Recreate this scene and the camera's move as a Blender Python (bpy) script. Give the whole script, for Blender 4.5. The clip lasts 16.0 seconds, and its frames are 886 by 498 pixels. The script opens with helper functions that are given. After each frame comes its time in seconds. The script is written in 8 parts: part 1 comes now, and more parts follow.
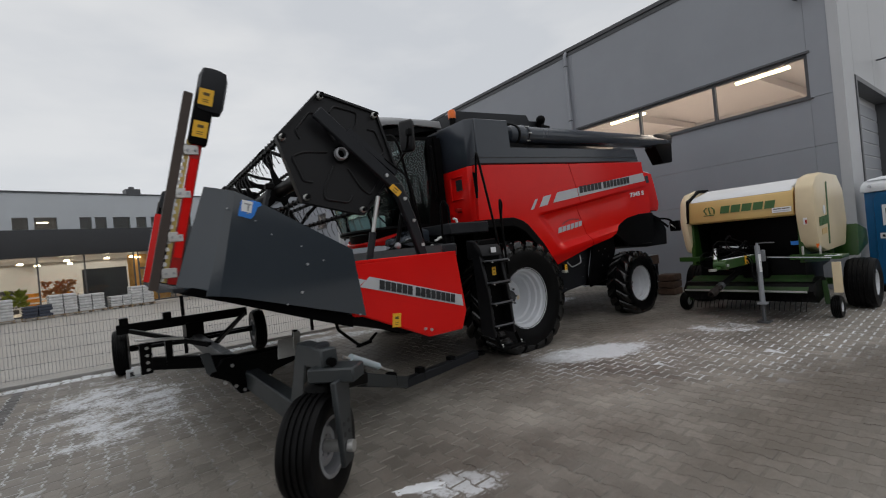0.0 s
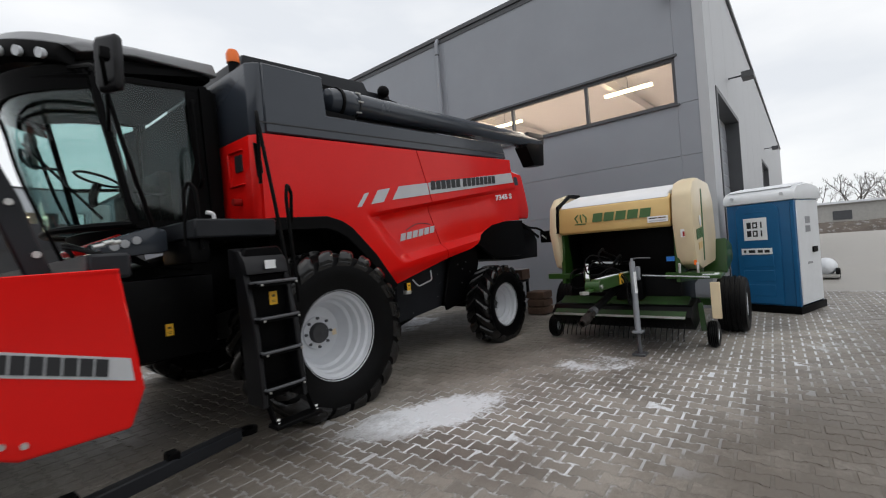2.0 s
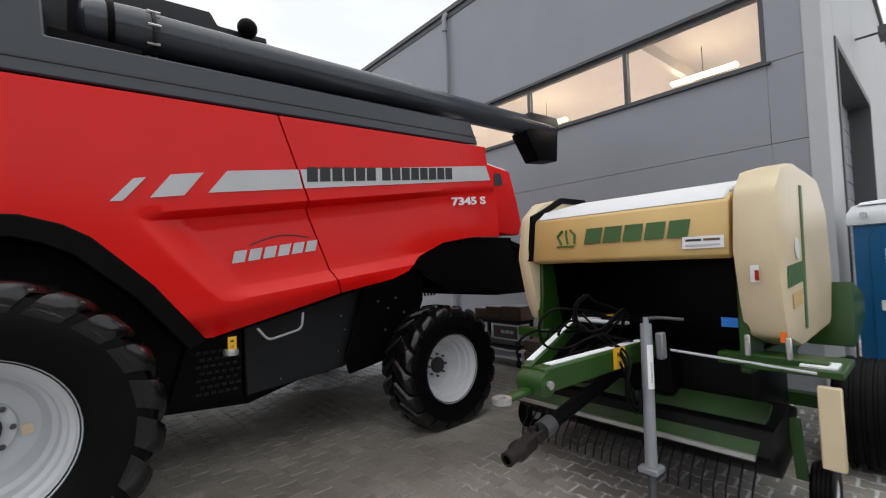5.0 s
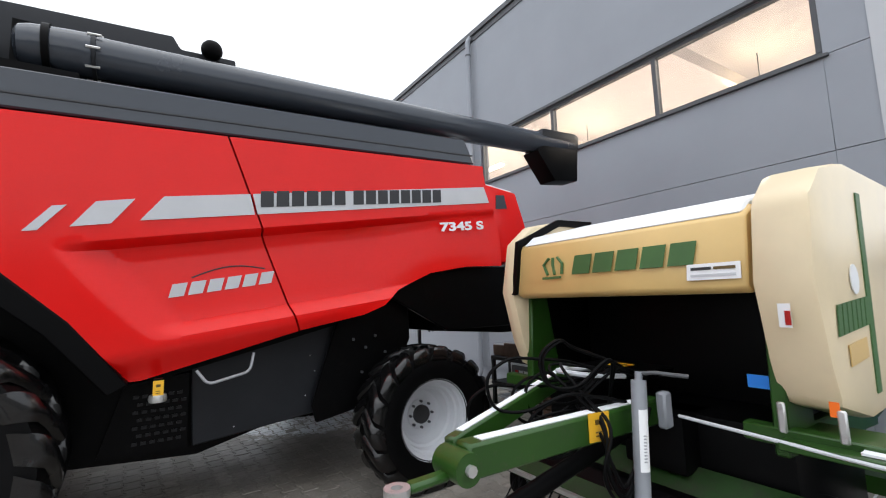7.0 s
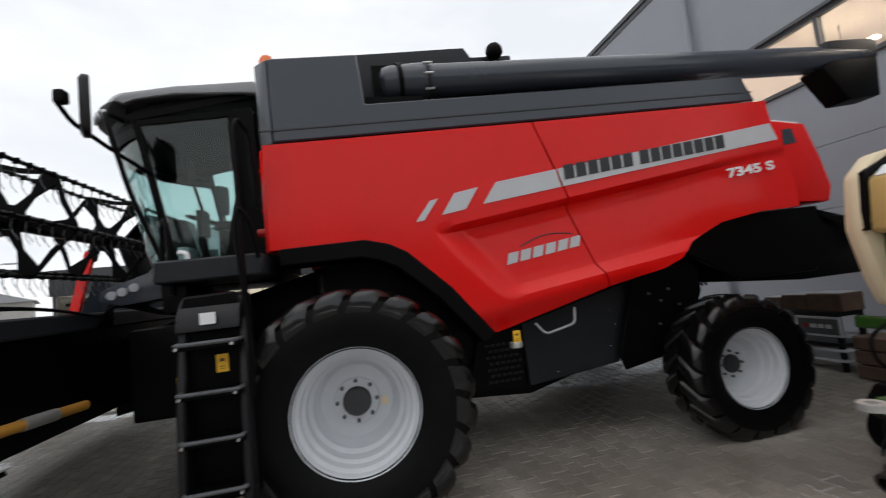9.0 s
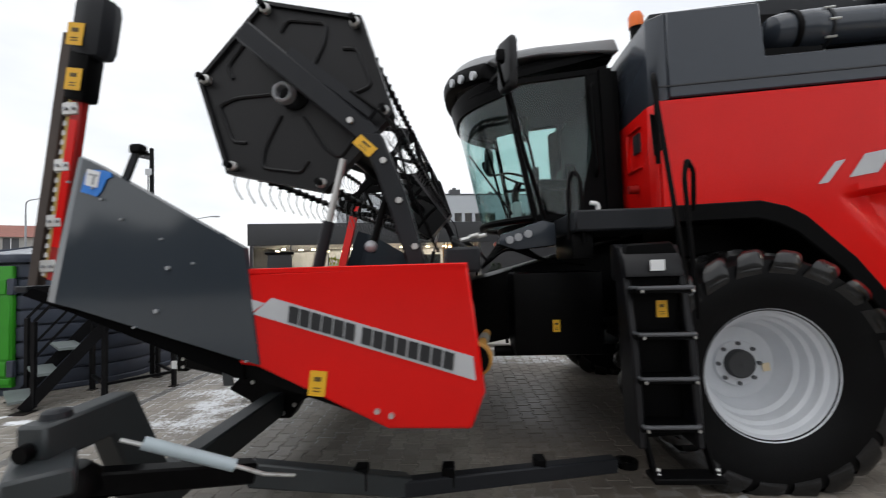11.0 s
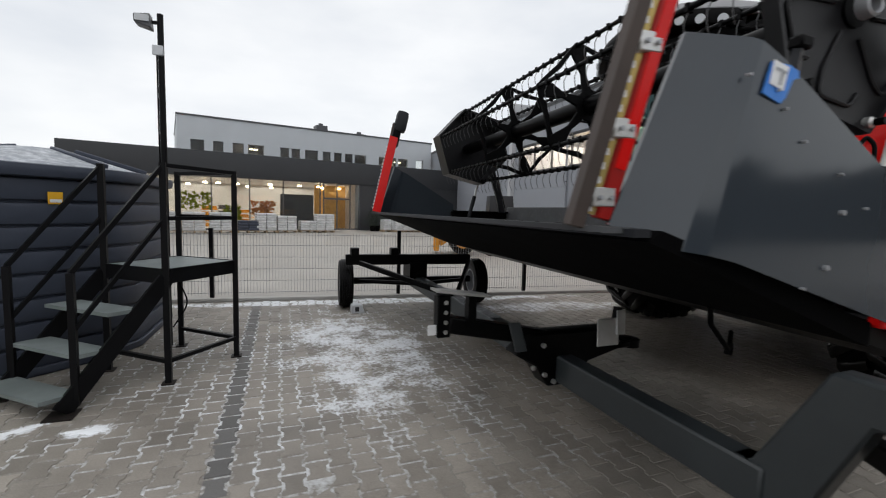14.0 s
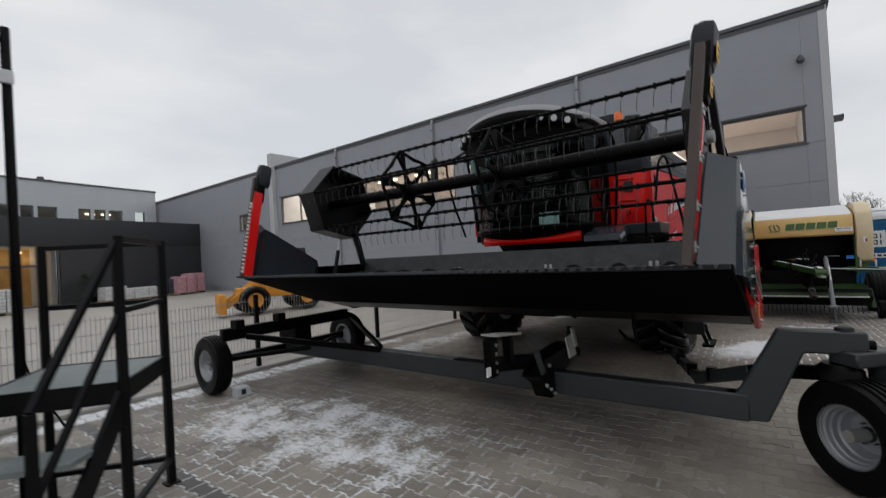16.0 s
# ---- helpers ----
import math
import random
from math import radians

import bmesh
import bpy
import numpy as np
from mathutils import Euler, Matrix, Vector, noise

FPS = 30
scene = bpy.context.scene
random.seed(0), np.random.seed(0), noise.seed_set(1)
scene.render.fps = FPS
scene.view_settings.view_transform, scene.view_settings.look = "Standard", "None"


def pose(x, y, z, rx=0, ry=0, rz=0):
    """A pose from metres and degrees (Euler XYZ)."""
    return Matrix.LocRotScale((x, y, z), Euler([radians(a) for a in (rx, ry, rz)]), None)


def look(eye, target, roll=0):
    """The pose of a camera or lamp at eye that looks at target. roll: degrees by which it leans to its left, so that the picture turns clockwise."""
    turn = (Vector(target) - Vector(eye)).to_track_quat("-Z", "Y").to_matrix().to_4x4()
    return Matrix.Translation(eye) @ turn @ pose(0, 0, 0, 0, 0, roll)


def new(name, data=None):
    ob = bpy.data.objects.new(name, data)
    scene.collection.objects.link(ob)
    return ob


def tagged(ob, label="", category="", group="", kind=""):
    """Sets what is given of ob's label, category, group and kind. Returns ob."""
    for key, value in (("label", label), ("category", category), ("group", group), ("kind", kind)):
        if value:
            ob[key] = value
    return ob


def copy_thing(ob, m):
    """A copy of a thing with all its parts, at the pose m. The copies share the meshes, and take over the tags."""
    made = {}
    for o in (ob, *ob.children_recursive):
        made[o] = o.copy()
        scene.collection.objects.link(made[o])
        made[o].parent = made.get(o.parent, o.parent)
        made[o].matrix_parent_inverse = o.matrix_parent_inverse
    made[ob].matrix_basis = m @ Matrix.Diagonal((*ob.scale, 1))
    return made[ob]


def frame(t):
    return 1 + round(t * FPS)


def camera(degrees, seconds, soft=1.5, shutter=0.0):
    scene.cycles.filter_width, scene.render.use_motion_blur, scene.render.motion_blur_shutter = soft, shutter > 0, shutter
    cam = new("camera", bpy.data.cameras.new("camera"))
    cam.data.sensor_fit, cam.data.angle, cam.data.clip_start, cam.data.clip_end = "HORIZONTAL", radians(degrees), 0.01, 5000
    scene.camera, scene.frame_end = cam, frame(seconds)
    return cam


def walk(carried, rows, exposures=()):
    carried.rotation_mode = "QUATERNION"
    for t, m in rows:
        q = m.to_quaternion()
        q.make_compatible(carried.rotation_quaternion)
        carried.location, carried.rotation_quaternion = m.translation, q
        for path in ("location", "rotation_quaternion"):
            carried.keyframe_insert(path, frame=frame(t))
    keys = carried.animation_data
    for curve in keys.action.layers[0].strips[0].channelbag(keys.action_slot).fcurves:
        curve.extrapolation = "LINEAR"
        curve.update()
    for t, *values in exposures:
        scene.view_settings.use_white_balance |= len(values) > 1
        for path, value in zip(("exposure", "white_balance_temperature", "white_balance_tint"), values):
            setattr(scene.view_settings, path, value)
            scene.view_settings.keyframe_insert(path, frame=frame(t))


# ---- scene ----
cam = camera(91.1, 16.0, 1.1, 0.4)
PATH = [
    (0, (0.265, 0.222, 1.631), (1.514, 1.784, 1.627), -5.6),
    (0.5, (0.754, 0.45, 1.616), (2.032, 1.988, 1.628), -6.4),
    (1, (1.285, 0.66, 1.609), (2.811, 1.953, 1.61), -6.6),
    (1.5, (1.875, 0.8, 1.562), (3.437, 2.05, 1.558), -5.9),
    (2, (2.393, 1.002, 1.567), (3.985, 2.214, 1.56), -4.6),
    (2.5, (2.876, 1.048, 1.575), (4.479, 2.242, 1.578), -3.7),
    (3, (3.44, 1.077, 1.59), (5.026, 2.296, 1.588), -2.8),
    (3.5, (3.962, 1.177, 1.62), (5.558, 2.383, 1.613), -2.6),
    (5.8, (6.127, 1.43, 1.604), (7.381, 2.982, 1.746), -1.3),
    (6, (6.27, 1.472, 1.603), (7.52, 3.024, 1.771), -1.1),
    (6.5, (6.415, 1.393, 1.635), (7.573, 3.007, 1.865), -1.8),
    (7, (6.328, 1.246, 1.624), (7.497, 2.852, 1.851), -1.9),
    (7.5, (6.255, 1.127, 1.596), (7.269, 2.84, 1.781), -5.4),
    (8, (5.938, 1.109, 1.613), (6.858, 2.877, 1.784), -5.8),
    (8.5, (5.539, 1.181, 1.63), (6.226, 3.051, 1.802), -6.9),
    (9, (5.176, 1.372, 1.599), (5.642, 3.31, 1.754), -6.4),
    (9.5, (4.727, 1.454, 1.614), (5.028, 3.425, 1.772), -5.2),
    (10, (4.224, 1.459, 1.596), (4.388, 3.446, 1.755), -4.2),
    (10.2, (4.021, 1.467, 1.57), (4.041, 3.462, 1.717), -3.9),
    (12.3, (1.432, 1.558, 1.604), (1.368, 3.558, 1.599), -0.4),
    (12.5, (1.192, 1.638, 1.604), (1.214, 3.638, 1.589), 0.2),
    (13, (0.552, 1.877, 1.575), (0.676, 3.872, 1.525), 0.3),
    (13.5, (-0.006, 2.186, 1.553), (0.617, 4.082, 1.426), 1.5),
    (14, (-0.491, 2.609, 1.573), (0.213, 4.473, 1.4), 1.5),
    (14.5, (-1.005, 2.87, 1.58), (-0.007, 4.593, 1.386), 1.5),
    (15, (-1.368, 3.154, 1.605), (0.046, 4.555, 1.414), -3.6),
    (15.5, (-1.911, 3.421, 1.653), (-0.302, 4.6, 1.507), -3.3),
    (16, (-2.463, 3.699, 1.694), (-0.825, 4.847, 1.714), -3.3),
]
walk(cam, [(t, look(eye, target, roll)) for t, eye, target, roll in PATH],
     [(0, -0.42, 6500, 10), (1.5, -0.02, 6500, 10), (3.5, 0.08, 6500, 10), (6, 0.62, 6350, 10), (6.6, 0.82, 6250, 10), (7.5, 0.66, 6250, 10), (9, 0.15, 6500, 10), (10, 0.25, 6500, 10), (12.5, 0.12, 6500, 10), (13.5, 0.04, 6500, 10), (14, 0.0, 6500, 10), (15, -0.08, 6500, 10), (16, -0.3, 6500, 10)])

# ---- sky and sun ----
world = bpy.data.worlds.new("overcast_sky")
scene.world = world
world.use_nodes = True
wn, wl = world.node_tree.nodes, world.node_tree.links
wn.clear()
w_out, w_bg = wn.new("ShaderNodeOutputWorld"), wn.new("ShaderNodeBackground")
w_sky = wn.new("ShaderNodeTexSky")
w_sky.sky_type, w_sky.sun_disc = "NISHITA", False
w_sky.sun_elevation, w_sky.sun_rotation = radians(24), radians(200)
w_tc, w_map, w_noise, w_ramp = (wn.new(n) for n in ("ShaderNodeTexCoord", "ShaderNodeMapping", "ShaderNodeTexNoise", "ShaderNodeValToRGB"))
w_map.inputs["Scale"].default_value = (1.3, 1.3, 3.6)
w_noise.inputs["Scale"].default_value, w_noise.inputs["Detail"].default_value = 1.7, 5
w_ramp.color_ramp.elements[0].position, w_ramp.color_ramp.elements[1].position = 0.36, 0.62
w_ramp.color_ramp.elements[0].color, w_ramp.color_ramp.elements[1].color = (6.6, 6.85, 7.2, 1), (8.1, 8.2, 8.3, 1)
w_mix = wn.new("ShaderNodeMix")
w_mix.data_type, w_mix.inputs["Factor"].default_value = "RGBA", 0.93
wl.new(w_tc.outputs["Generated"], w_map.inputs["Vector"])
wl.new(w_map.outputs["Vector"], w_noise.inputs["Vector"])
wl.new(w_noise.outputs["Fac"], w_ramp.inputs["Fac"])
wl.new(w_sky.outputs["Color"], w_mix.inputs["A"])
wl.new(w_ramp.outputs["Color"], w_mix.inputs["B"])
wl.new(w_mix.outputs["Result"], w_bg.inputs["Color"])
w_bg.inputs["Strength"].default_value = 0.124
wl.new(w_bg.outputs["Background"], w_out.inputs["Surface"])
sun = new("sun", bpy.data.lights.new("sun", "SUN"))
sun.data.energy, sun.data.angle, sun.data.color = 0.5, radians(60), (1.0, 0.97, 0.93)
sun.matrix_world = look((0, 0, 30), (3, 6, 0))


# ---- materials ----
def _node(nt, kind, **values):
    n = nt.nodes.new(kind)
    for k, v in values.items():
        n.inputs[k.replace("_", " ")].default_value = v
    return n


def mat(name, color, rough=0.5, metal=0.0, var=0.12, scale=3.0, fine=60.0, bump=0.15, coat=0.0, dirt=None, dirt_amount=0.0, spec=0.5):
    """A painted, plastic, rubber or metal surface with grain and blotches at two scales."""
    m = bpy.data.materials.new(name)
    m.use_nodes = True
    nt = m.node_tree
    b = nt.nodes["Principled BSDF"]
    tc = nt.nodes.new("ShaderNodeTexCoord")
    n1 = _node(nt, "ShaderNodeTexNoise", Scale=scale, Detail=6.0, Roughness=0.6)
    n2 = _node(nt, "ShaderNodeTexNoise", Scale=fine, Detail=4.0)
    for n in (n1, n2):
        nt.links.new(tc.outputs["Object"], n.inputs["Vector"])
    ramp = nt.nodes.new("ShaderNodeValToRGB")
    e = ramp.color_ramp.elements
    e[0].position, e[1].position = 0.3, 0.7
    e[0].color = (*[c * (1 - var) for c in color], 1)
    e[1].color = (*[min(1, c * (1 + var)) for c in color], 1)
    nt.links.new(n1.outputs["Fac"], ramp.inputs["Fac"])
    out = ramp.outputs["Color"]
    if dirt:
        dm = nt.nodes.new("ShaderNodeMix")
        dm.data_type = "RGBA"
        dr = nt.nodes.new("ShaderNodeMapRange")
        n3 = _node(nt, "ShaderNodeTexNoise", Scale=scale * 2.7, Detail=8.0, Roughness=0.72)
        nt.links.new(tc.outputs["Object"], n3.inputs["Vector"])
        dr.inputs["From Min"].default_value, dr.inputs["From Max"].default_value = 0.62 - 0.25 * dirt_amount, 0.8
        nt.links.new(n3.outputs["Fac"], dr.inputs["Value"])
        nt.links.new(dr.outputs["Result"], dm.inputs["Factor"])
        nt.links.new(out, dm.inputs["A"])
        dm.inputs["B"].default_value = (*dirt, 1)
        out = dm.outputs["Result"]
    nt.links.new(out, b.inputs["Base Color"])
    rr = nt.nodes.new("ShaderNodeMapRange")
    rr.inputs["To Min"].default_value, rr.inputs["To Max"].default_value = max(0.02, rough - 0.08), min(1, rough + 0.1)
    nt.links.new(n1.outputs["Fac"], rr.inputs["Value"])
    nt.links.new(rr.outputs["Result"], b.inputs["Roughness"])
    b.inputs["Metallic"].default_value = metal
    b.inputs["Specular IOR Level"].default_value = spec
    b.inputs["Coat Weight"].default_value, b.inputs["Coat Roughness"].default_value = coat, 0.06
    if bump:
        bp = _node(nt, "ShaderNodeBump", Strength=bump, Distance=0.004)
        nt.links.new(n2.outputs["Fac"], bp.inputs["Height"])
        nt.links.new(bp.outputs["Normal"], b.inputs["Normal"])
    return m


def glow(name, color, strength):
    m = bpy.data.materials.new(name)
    m.use_nodes = True
    b = m.node_tree.nodes["Principled BSDF"]
    b.inputs["Base Color"].default_value = (*color, 1)
    b.inputs["Emission Color"].default_value, b.inputs["Emission Strength"].default_value = (*color, 1), strength
    return m


def glass(name, tint, gloss=0.04):
    m = bpy.data.materials.new(name)
    m.use_nodes = True
    nt = m.node_tree
    nt.nodes.clear()
    out, mix = nt.nodes.new("ShaderNodeOutputMaterial"), nt.nodes.new("ShaderNodeMixShader")
    tr, gl, fr = nt.nodes.new("ShaderNodeBsdfTransparent"), nt.nodes.new("ShaderNodeBsdfGlossy"), nt.nodes.new("ShaderNodeLayerWeight")
    tr.inputs["Color"].default_value = (*tint, 1)
    gl.inputs["Roughness"].default_value = gloss
    fr.inputs["Blend"].default_value = 0.5
    pw, ml = nt.nodes.new("ShaderNodeMath"), nt.nodes.new("ShaderNodeMath")
    pw.operation, ml.operation = "POWER", "MULTIPLY_ADD"
    pw.inputs[1].default_value, ml.inputs[1].default_value, ml.inputs[2].default_value = 4.0, 0.6, 0.03
    nt.links.new(fr.outputs["Facing"], pw.inputs[0])
    nt.links.new(pw.outputs["Value"], ml.inputs[0])
    nt.links.new(ml.outputs["Value"], mix.inputs["Fac"])
    nt.links.new(tr.outputs["BSDF"], mix.inputs[1])
    nt.links.new(gl.outputs["BSDF"], mix.inputs[2])
    nt.links.new(mix.outputs["Shader"], out.inputs["Surface"])
    return m


# snow lies in these worn patches of the yard: centre, half sizes, turn in degrees, cover
SNOW = [((5.52, 3.68), (1.12, 0.46), -28, 1.1), ((7.7, 2.8), (0.95, 0.5), -60, 0.72), ((2.1, 2.58), (0.55, 0.26), -32, 0.82),
        ((0.35, 7.4), (1.15, 2.7), 3, 0.76), ((1.0, 9.95), (5.0, 0.32), -6, 0.95), ((-2.3, 6.2), (0.55, 0.14), 35, 0.95),
        ((-1.75, 6.15), (0.22, 0.12), 0, 0.95), ((10.2, 0.2), (2.6, 0.9), -30, 0.55), ((8.8, 7.4), (1.9, 0.9), 0, 0.9), ((3.9, 8.8), (2.2, 0.6), -5, 0.8)]


# ... and in the joints over wider stretches
SNOW_JOINTS = [((9.6, 0.9), (2.8, 2.0), -25, 0.88), ((6.6, 2.3), (2.2, 1.1), -35, 0.90), ((-0.2, 7.4), (2.0, 2.6), 3, 0.80), ((5.2, 3.6), (1.6, 0.7), -34, 1.1), ((12.5, -1.2), (3.5, 2.0), 0, 0.8)]

# trodden mud and wet tyre tracks, and shade under the combine painted as patches
MUD_SHADE = [((4.7, 1.15), (2.2, 0.75), -12, 0.95), ((3.1, 2.4), (1.3, 0.5), -25, 0.7), ((9.4, -0.6), (3.4, 1.0), -4, 1.15), ((7.6, 5.9), (1.6, 0.9), 0, 0.9), ((6.2, 0.75), (2.7, 0.75), -20, 1.15), ((7.0, 4.4), (2.3, 0.7), -10, 0.7), ((1.0, 4.3), (2.0, 1.1), 10, 0.42), ((1.6, 1.4), (2.0, 0.8), 20, 0.7), ((2.2, 7.0), (1.0, 1.6), 0, 0.5), ((4.2, 5.8), (1.1, 2.8), 0, 1.25), ((-0.6, 4.4), (1.2, 0.7), 30, 0.4)]


def snow_cover(nt, sharp=0.07, base=0.0, reach=1.25, patches=SNOW):
    """The snow's cover from place: patches, broken up by noise. Returns a socket of 0 to 1."""
    geo = nt.nodes.new("ShaderNodeNewGeometry")
    last = None
    for (cx, cy), (rx, ry), turn, amount in patches:
        mp = nt.nodes.new("ShaderNodeMapping")
        mp.vector_type = "TEXTURE"
        mp.inputs["Location"].default_value = (cx, cy, 0)
        mp.inputs["Rotation"].default_value = (0, 0, radians(turn))
        mp.inputs["Scale"].default_value = (rx, ry, 50)
        ln = nt.nodes.new("ShaderNodeVectorMath")
        ln.operation = "LENGTH"
        mr = nt.nodes.new("ShaderNodeMapRange")
        mr.inputs["From Min"].default_value, mr.inputs["From Max"].default_value = reach, 0.45
        mr.inputs["To Min"].default_value, mr.inputs["To Max"].default_value = base, amount
        nt.links.new(geo.outputs["Position"], mp.inputs["Vector"])
        nt.links.new(mp.outputs["Vector"], ln.inputs[0])
        nt.links.new(ln.outputs["Value"], mr.inputs["Value"])
        if last is None:
            last = mr.outputs["Result"]
        else:
            mx = nt.nodes.new("ShaderNodeMath")
            mx.operation = "MAXIMUM"
            nt.links.new(last, mx.inputs[0])
            nt.links.new(mr.outputs["Result"], mx.inputs[1])
            last = mx.outputs["Value"]
    for scale, detail, gain in ((2.6, 6.0, 1.5), (24.0, 5.0, 1.0)):
        ns = _node(nt, "ShaderNodeTexNoise", Scale=scale, Detail=detail, Roughness=0.65)
        nt.links.new(geo.outputs["Position"], ns.inputs["Vector"])
        add = nt.nodes.new("ShaderNodeMath")
        add.operation = "MULTIPLY_ADD"
        add.inputs[1].default_value = gain
        nt.links.new(ns.outputs["Fac"], add.inputs[0])
        nt.links.new(last, add.inputs[2])
        last = add.outputs["Value"]
    thr = nt.nodes.new("ShaderNodeMapRange")
    thr.inputs["From Min"].default_value, thr.inputs["From Max"].default_value = 2.0 - sharp, 2.0 + sharp
    nt.links.new(last, thr.inputs["Value"])
    return thr.outputs["Result"]


def paving_mat(name, dark, light, island=None, base=0.0, rough=0.55, brick=False, reach=1.3, sharp=0.12, patches=SNOW):
    """Damp concrete: blotches, grit, a tone of its own for each stone, and snow in patches."""
    m = bpy.data.materials.new(name)
    m.use_nodes = True
    nt = m.node_tree
    b = nt.nodes["Principled BSDF"]
    geo = nt.nodes.new("ShaderNodeNewGeometry")
    big = _node(nt, "ShaderNodeTexNoise", Scale=0.55, Detail=7.0, Roughness=0.62)
    grit = _node(nt, "ShaderNodeTexNoise", Scale=95.0, Detail=5.0, Roughness=0.7)
    for n in (big, grit):
        nt.links.new(geo.outputs["Position"], n.inputs["Vector"])
    tone = nt.nodes.new("ShaderNodeMix")
    tone.data_type = "RGBA"
    tone.inputs["A"].default_value, tone.inputs["B"].default_value = (*dark, 1), (*light, 1)
    mr = nt.nodes.new("ShaderNodeMapRange")
    mr.inputs["From Min"].default_value, mr.inputs["From Max"].default_value = 0.33, 0.67
    nt.links.new(big.outputs["Fac"], mr.inputs["Value"])
    nt.links.new(mr.outputs["Result"], tone.inputs["Factor"])
    out = tone.outputs["Result"]

    def times(socket, factor_socket, lo, hi):
        r = nt.nodes.new("ShaderNodeMapRange")
        r.inputs["To Min"].default_value, r.inputs["To Max"].default_value = lo, hi
        nt.links.new(factor_socket, r.inputs["Value"])
        v = nt.nodes.new("ShaderNodeVectorMath")
        v.operation = "SCALE"
        nt.links.new(socket, v.inputs[0])
        nt.links.new(r.outputs["Result"], v.inputs["Scale"])
        return v.outputs["Vector"]

    out = times(out, grit.outputs["Fac"], 0.60, 1.40)
    if island == "object":
        out = times(out, nt.nodes.new("ShaderNodeObjectInfo").outputs["Random"], 0.8, 1.18)
    if island == "island":
        out = times(out, geo.outputs["Random Per Island"], 0.8, 1.18)
    if brick:
        bt = _node(nt, "ShaderNodeTexBrick", Scale=1.0, Brick_Width=0.2, Row_Height=0.14, Mortar_Size=0.008)
        bt.inputs["Color1"].default_value, bt.inputs["Color2"].default_value, bt.inputs["Mortar"].default_value = (1, 1, 1, 1), (0.8, 0.8, 0.8, 1), (0.55, 0.55, 0.55, 1)
        nt.links.new(geo.outputs["Position"], bt.inputs["Vector"])
        out = times(out, bt.outputs["Fac"], 1.0, 0.7)
    mix = nt.nodes.new("ShaderNodeMix")
    mix.data_type = "RGBA"
    nt.links.new(snow_cover(nt, sharp, base, reach, patches), mix.inputs["Factor"])
    nt.links.new(out, mix.inputs["A"])
    mix.inputs["B"].default_value = (0.72, 0.74, 0.77, 1)
    # brown mud, also darkening the stones where the combine shades them
    mud_shade = nt.nodes.new("ShaderNodeMix")
    mud_shade.data_type = "RGBA"
    less = nt.nodes.new("ShaderNodeMath")
    less.operation = "MULTIPLY"
    less.inputs[1].default_value = 0.88
    nt.links.new(snow_cover(nt, 0.45, 0.0, 1.5, MUD_SHADE), less.inputs[0])
    nt.links.new(less.outputs["Value"], mud_shade.inputs["Factor"])
    nt.links.new(mix.outputs["Result"], mud_shade.inputs["A"])
    mud_shade.inputs["B"].default_value = (0.112, 0.094, 0.076, 1)
    nt.links.new(mud_shade.outputs["Result"], b.inputs["Base Color"])
    rr = nt.nodes.new("ShaderNodeMapRange")
    rr.inputs["From Min"].default_value, rr.inputs["From Max"].default_value = 0.35, 0.7
    rr.inputs["To Min"].default_value, rr.inputs["To Max"].default_value = rough - 0.15, rough + 0.25
    nt.links.new(big.outputs["Fac"], rr.inputs["Value"])
    nt.links.new(rr.outputs["Result"], b.inputs["Roughness"])
    bp = _node(nt, "ShaderNodeBump", Strength=0.35, Distance=0.004)
    nt.links.new(grit.outputs["Fac"], bp.inputs["Height"])
    nt.links.new(bp.outputs["Normal"], b.inputs["Normal"])
    return m


RED = mat("red_paint", (0.70, 0.0075, 0.006), 0.20, var=0.05, bump=0.015, scale=1.2, spec=0.26)
RED_DULL = mat("red_steel", (0.36, 0.010, 0.008), 0.42, var=0.12, spec=0.3)
GREY = mat("anthracite_paint", (0.032, 0.039, 0.051), 0.24, coat=0.2, var=0.08, bump=0.05, scale=1.0, spec=0.4)
GREY2 = mat("dark_grey_paint", (0.017, 0.0185, 0.022), 0.42, var=0.12, bump=0.06, spec=0.2)
TRGREY = mat("trailer_grey_paint", (0.028, 0.033, 0.036), 0.40, var=0.15, bump=0.1, spec=0.45)
DUSTY = mat("dusty_grey_steel", (0.075, 0.077, 0.082), 0.5, var=0.2, scale=5.0, dirt=(0.14, 0.135, 0.13), dirt_amount=0.35, spec=0.4)
MATTE = mat("matte_black_sheet", (0.0022, 0.0022, 0.0025), 0.85, var=0.25, spec=0.04)
COVER = mat("glossy_anthracite_sheet", (0.034, 0.043, 0.054), 0.08, var=0.06, bump=0.0, scale=1.0, spec=0.65)
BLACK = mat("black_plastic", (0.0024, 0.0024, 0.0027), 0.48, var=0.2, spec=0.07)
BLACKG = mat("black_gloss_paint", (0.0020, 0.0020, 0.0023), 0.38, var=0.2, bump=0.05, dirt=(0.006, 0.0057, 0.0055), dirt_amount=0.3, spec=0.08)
RUBBER = mat("tyre_rubber", (0.0028, 0.0028, 0.0031), 0.42, var=0.25, dirt=(0.012, 0.0115, 0.011), dirt_amount=0.06, bump=0.3, spec=0.11)
WETRUBBER = mat("wet_tread_rubber", (0.0032, 0.0032, 0.0035), 0.24, var=0.3, coat=0.22, dirt=(0.02, 0.0185, 0.0165), dirt_amount=0.22, bump=0.35, spec=0.42)
SHIELD = mat("dark_plastic_shield", (0.0065, 0.0065, 0.008), 0.42, var=0.15, bump=0.1, spec=0.3)
TINE = mat("spring_steel", (0.10, 0.10, 0.105), 0.4, metal=0.5, var=0.2)
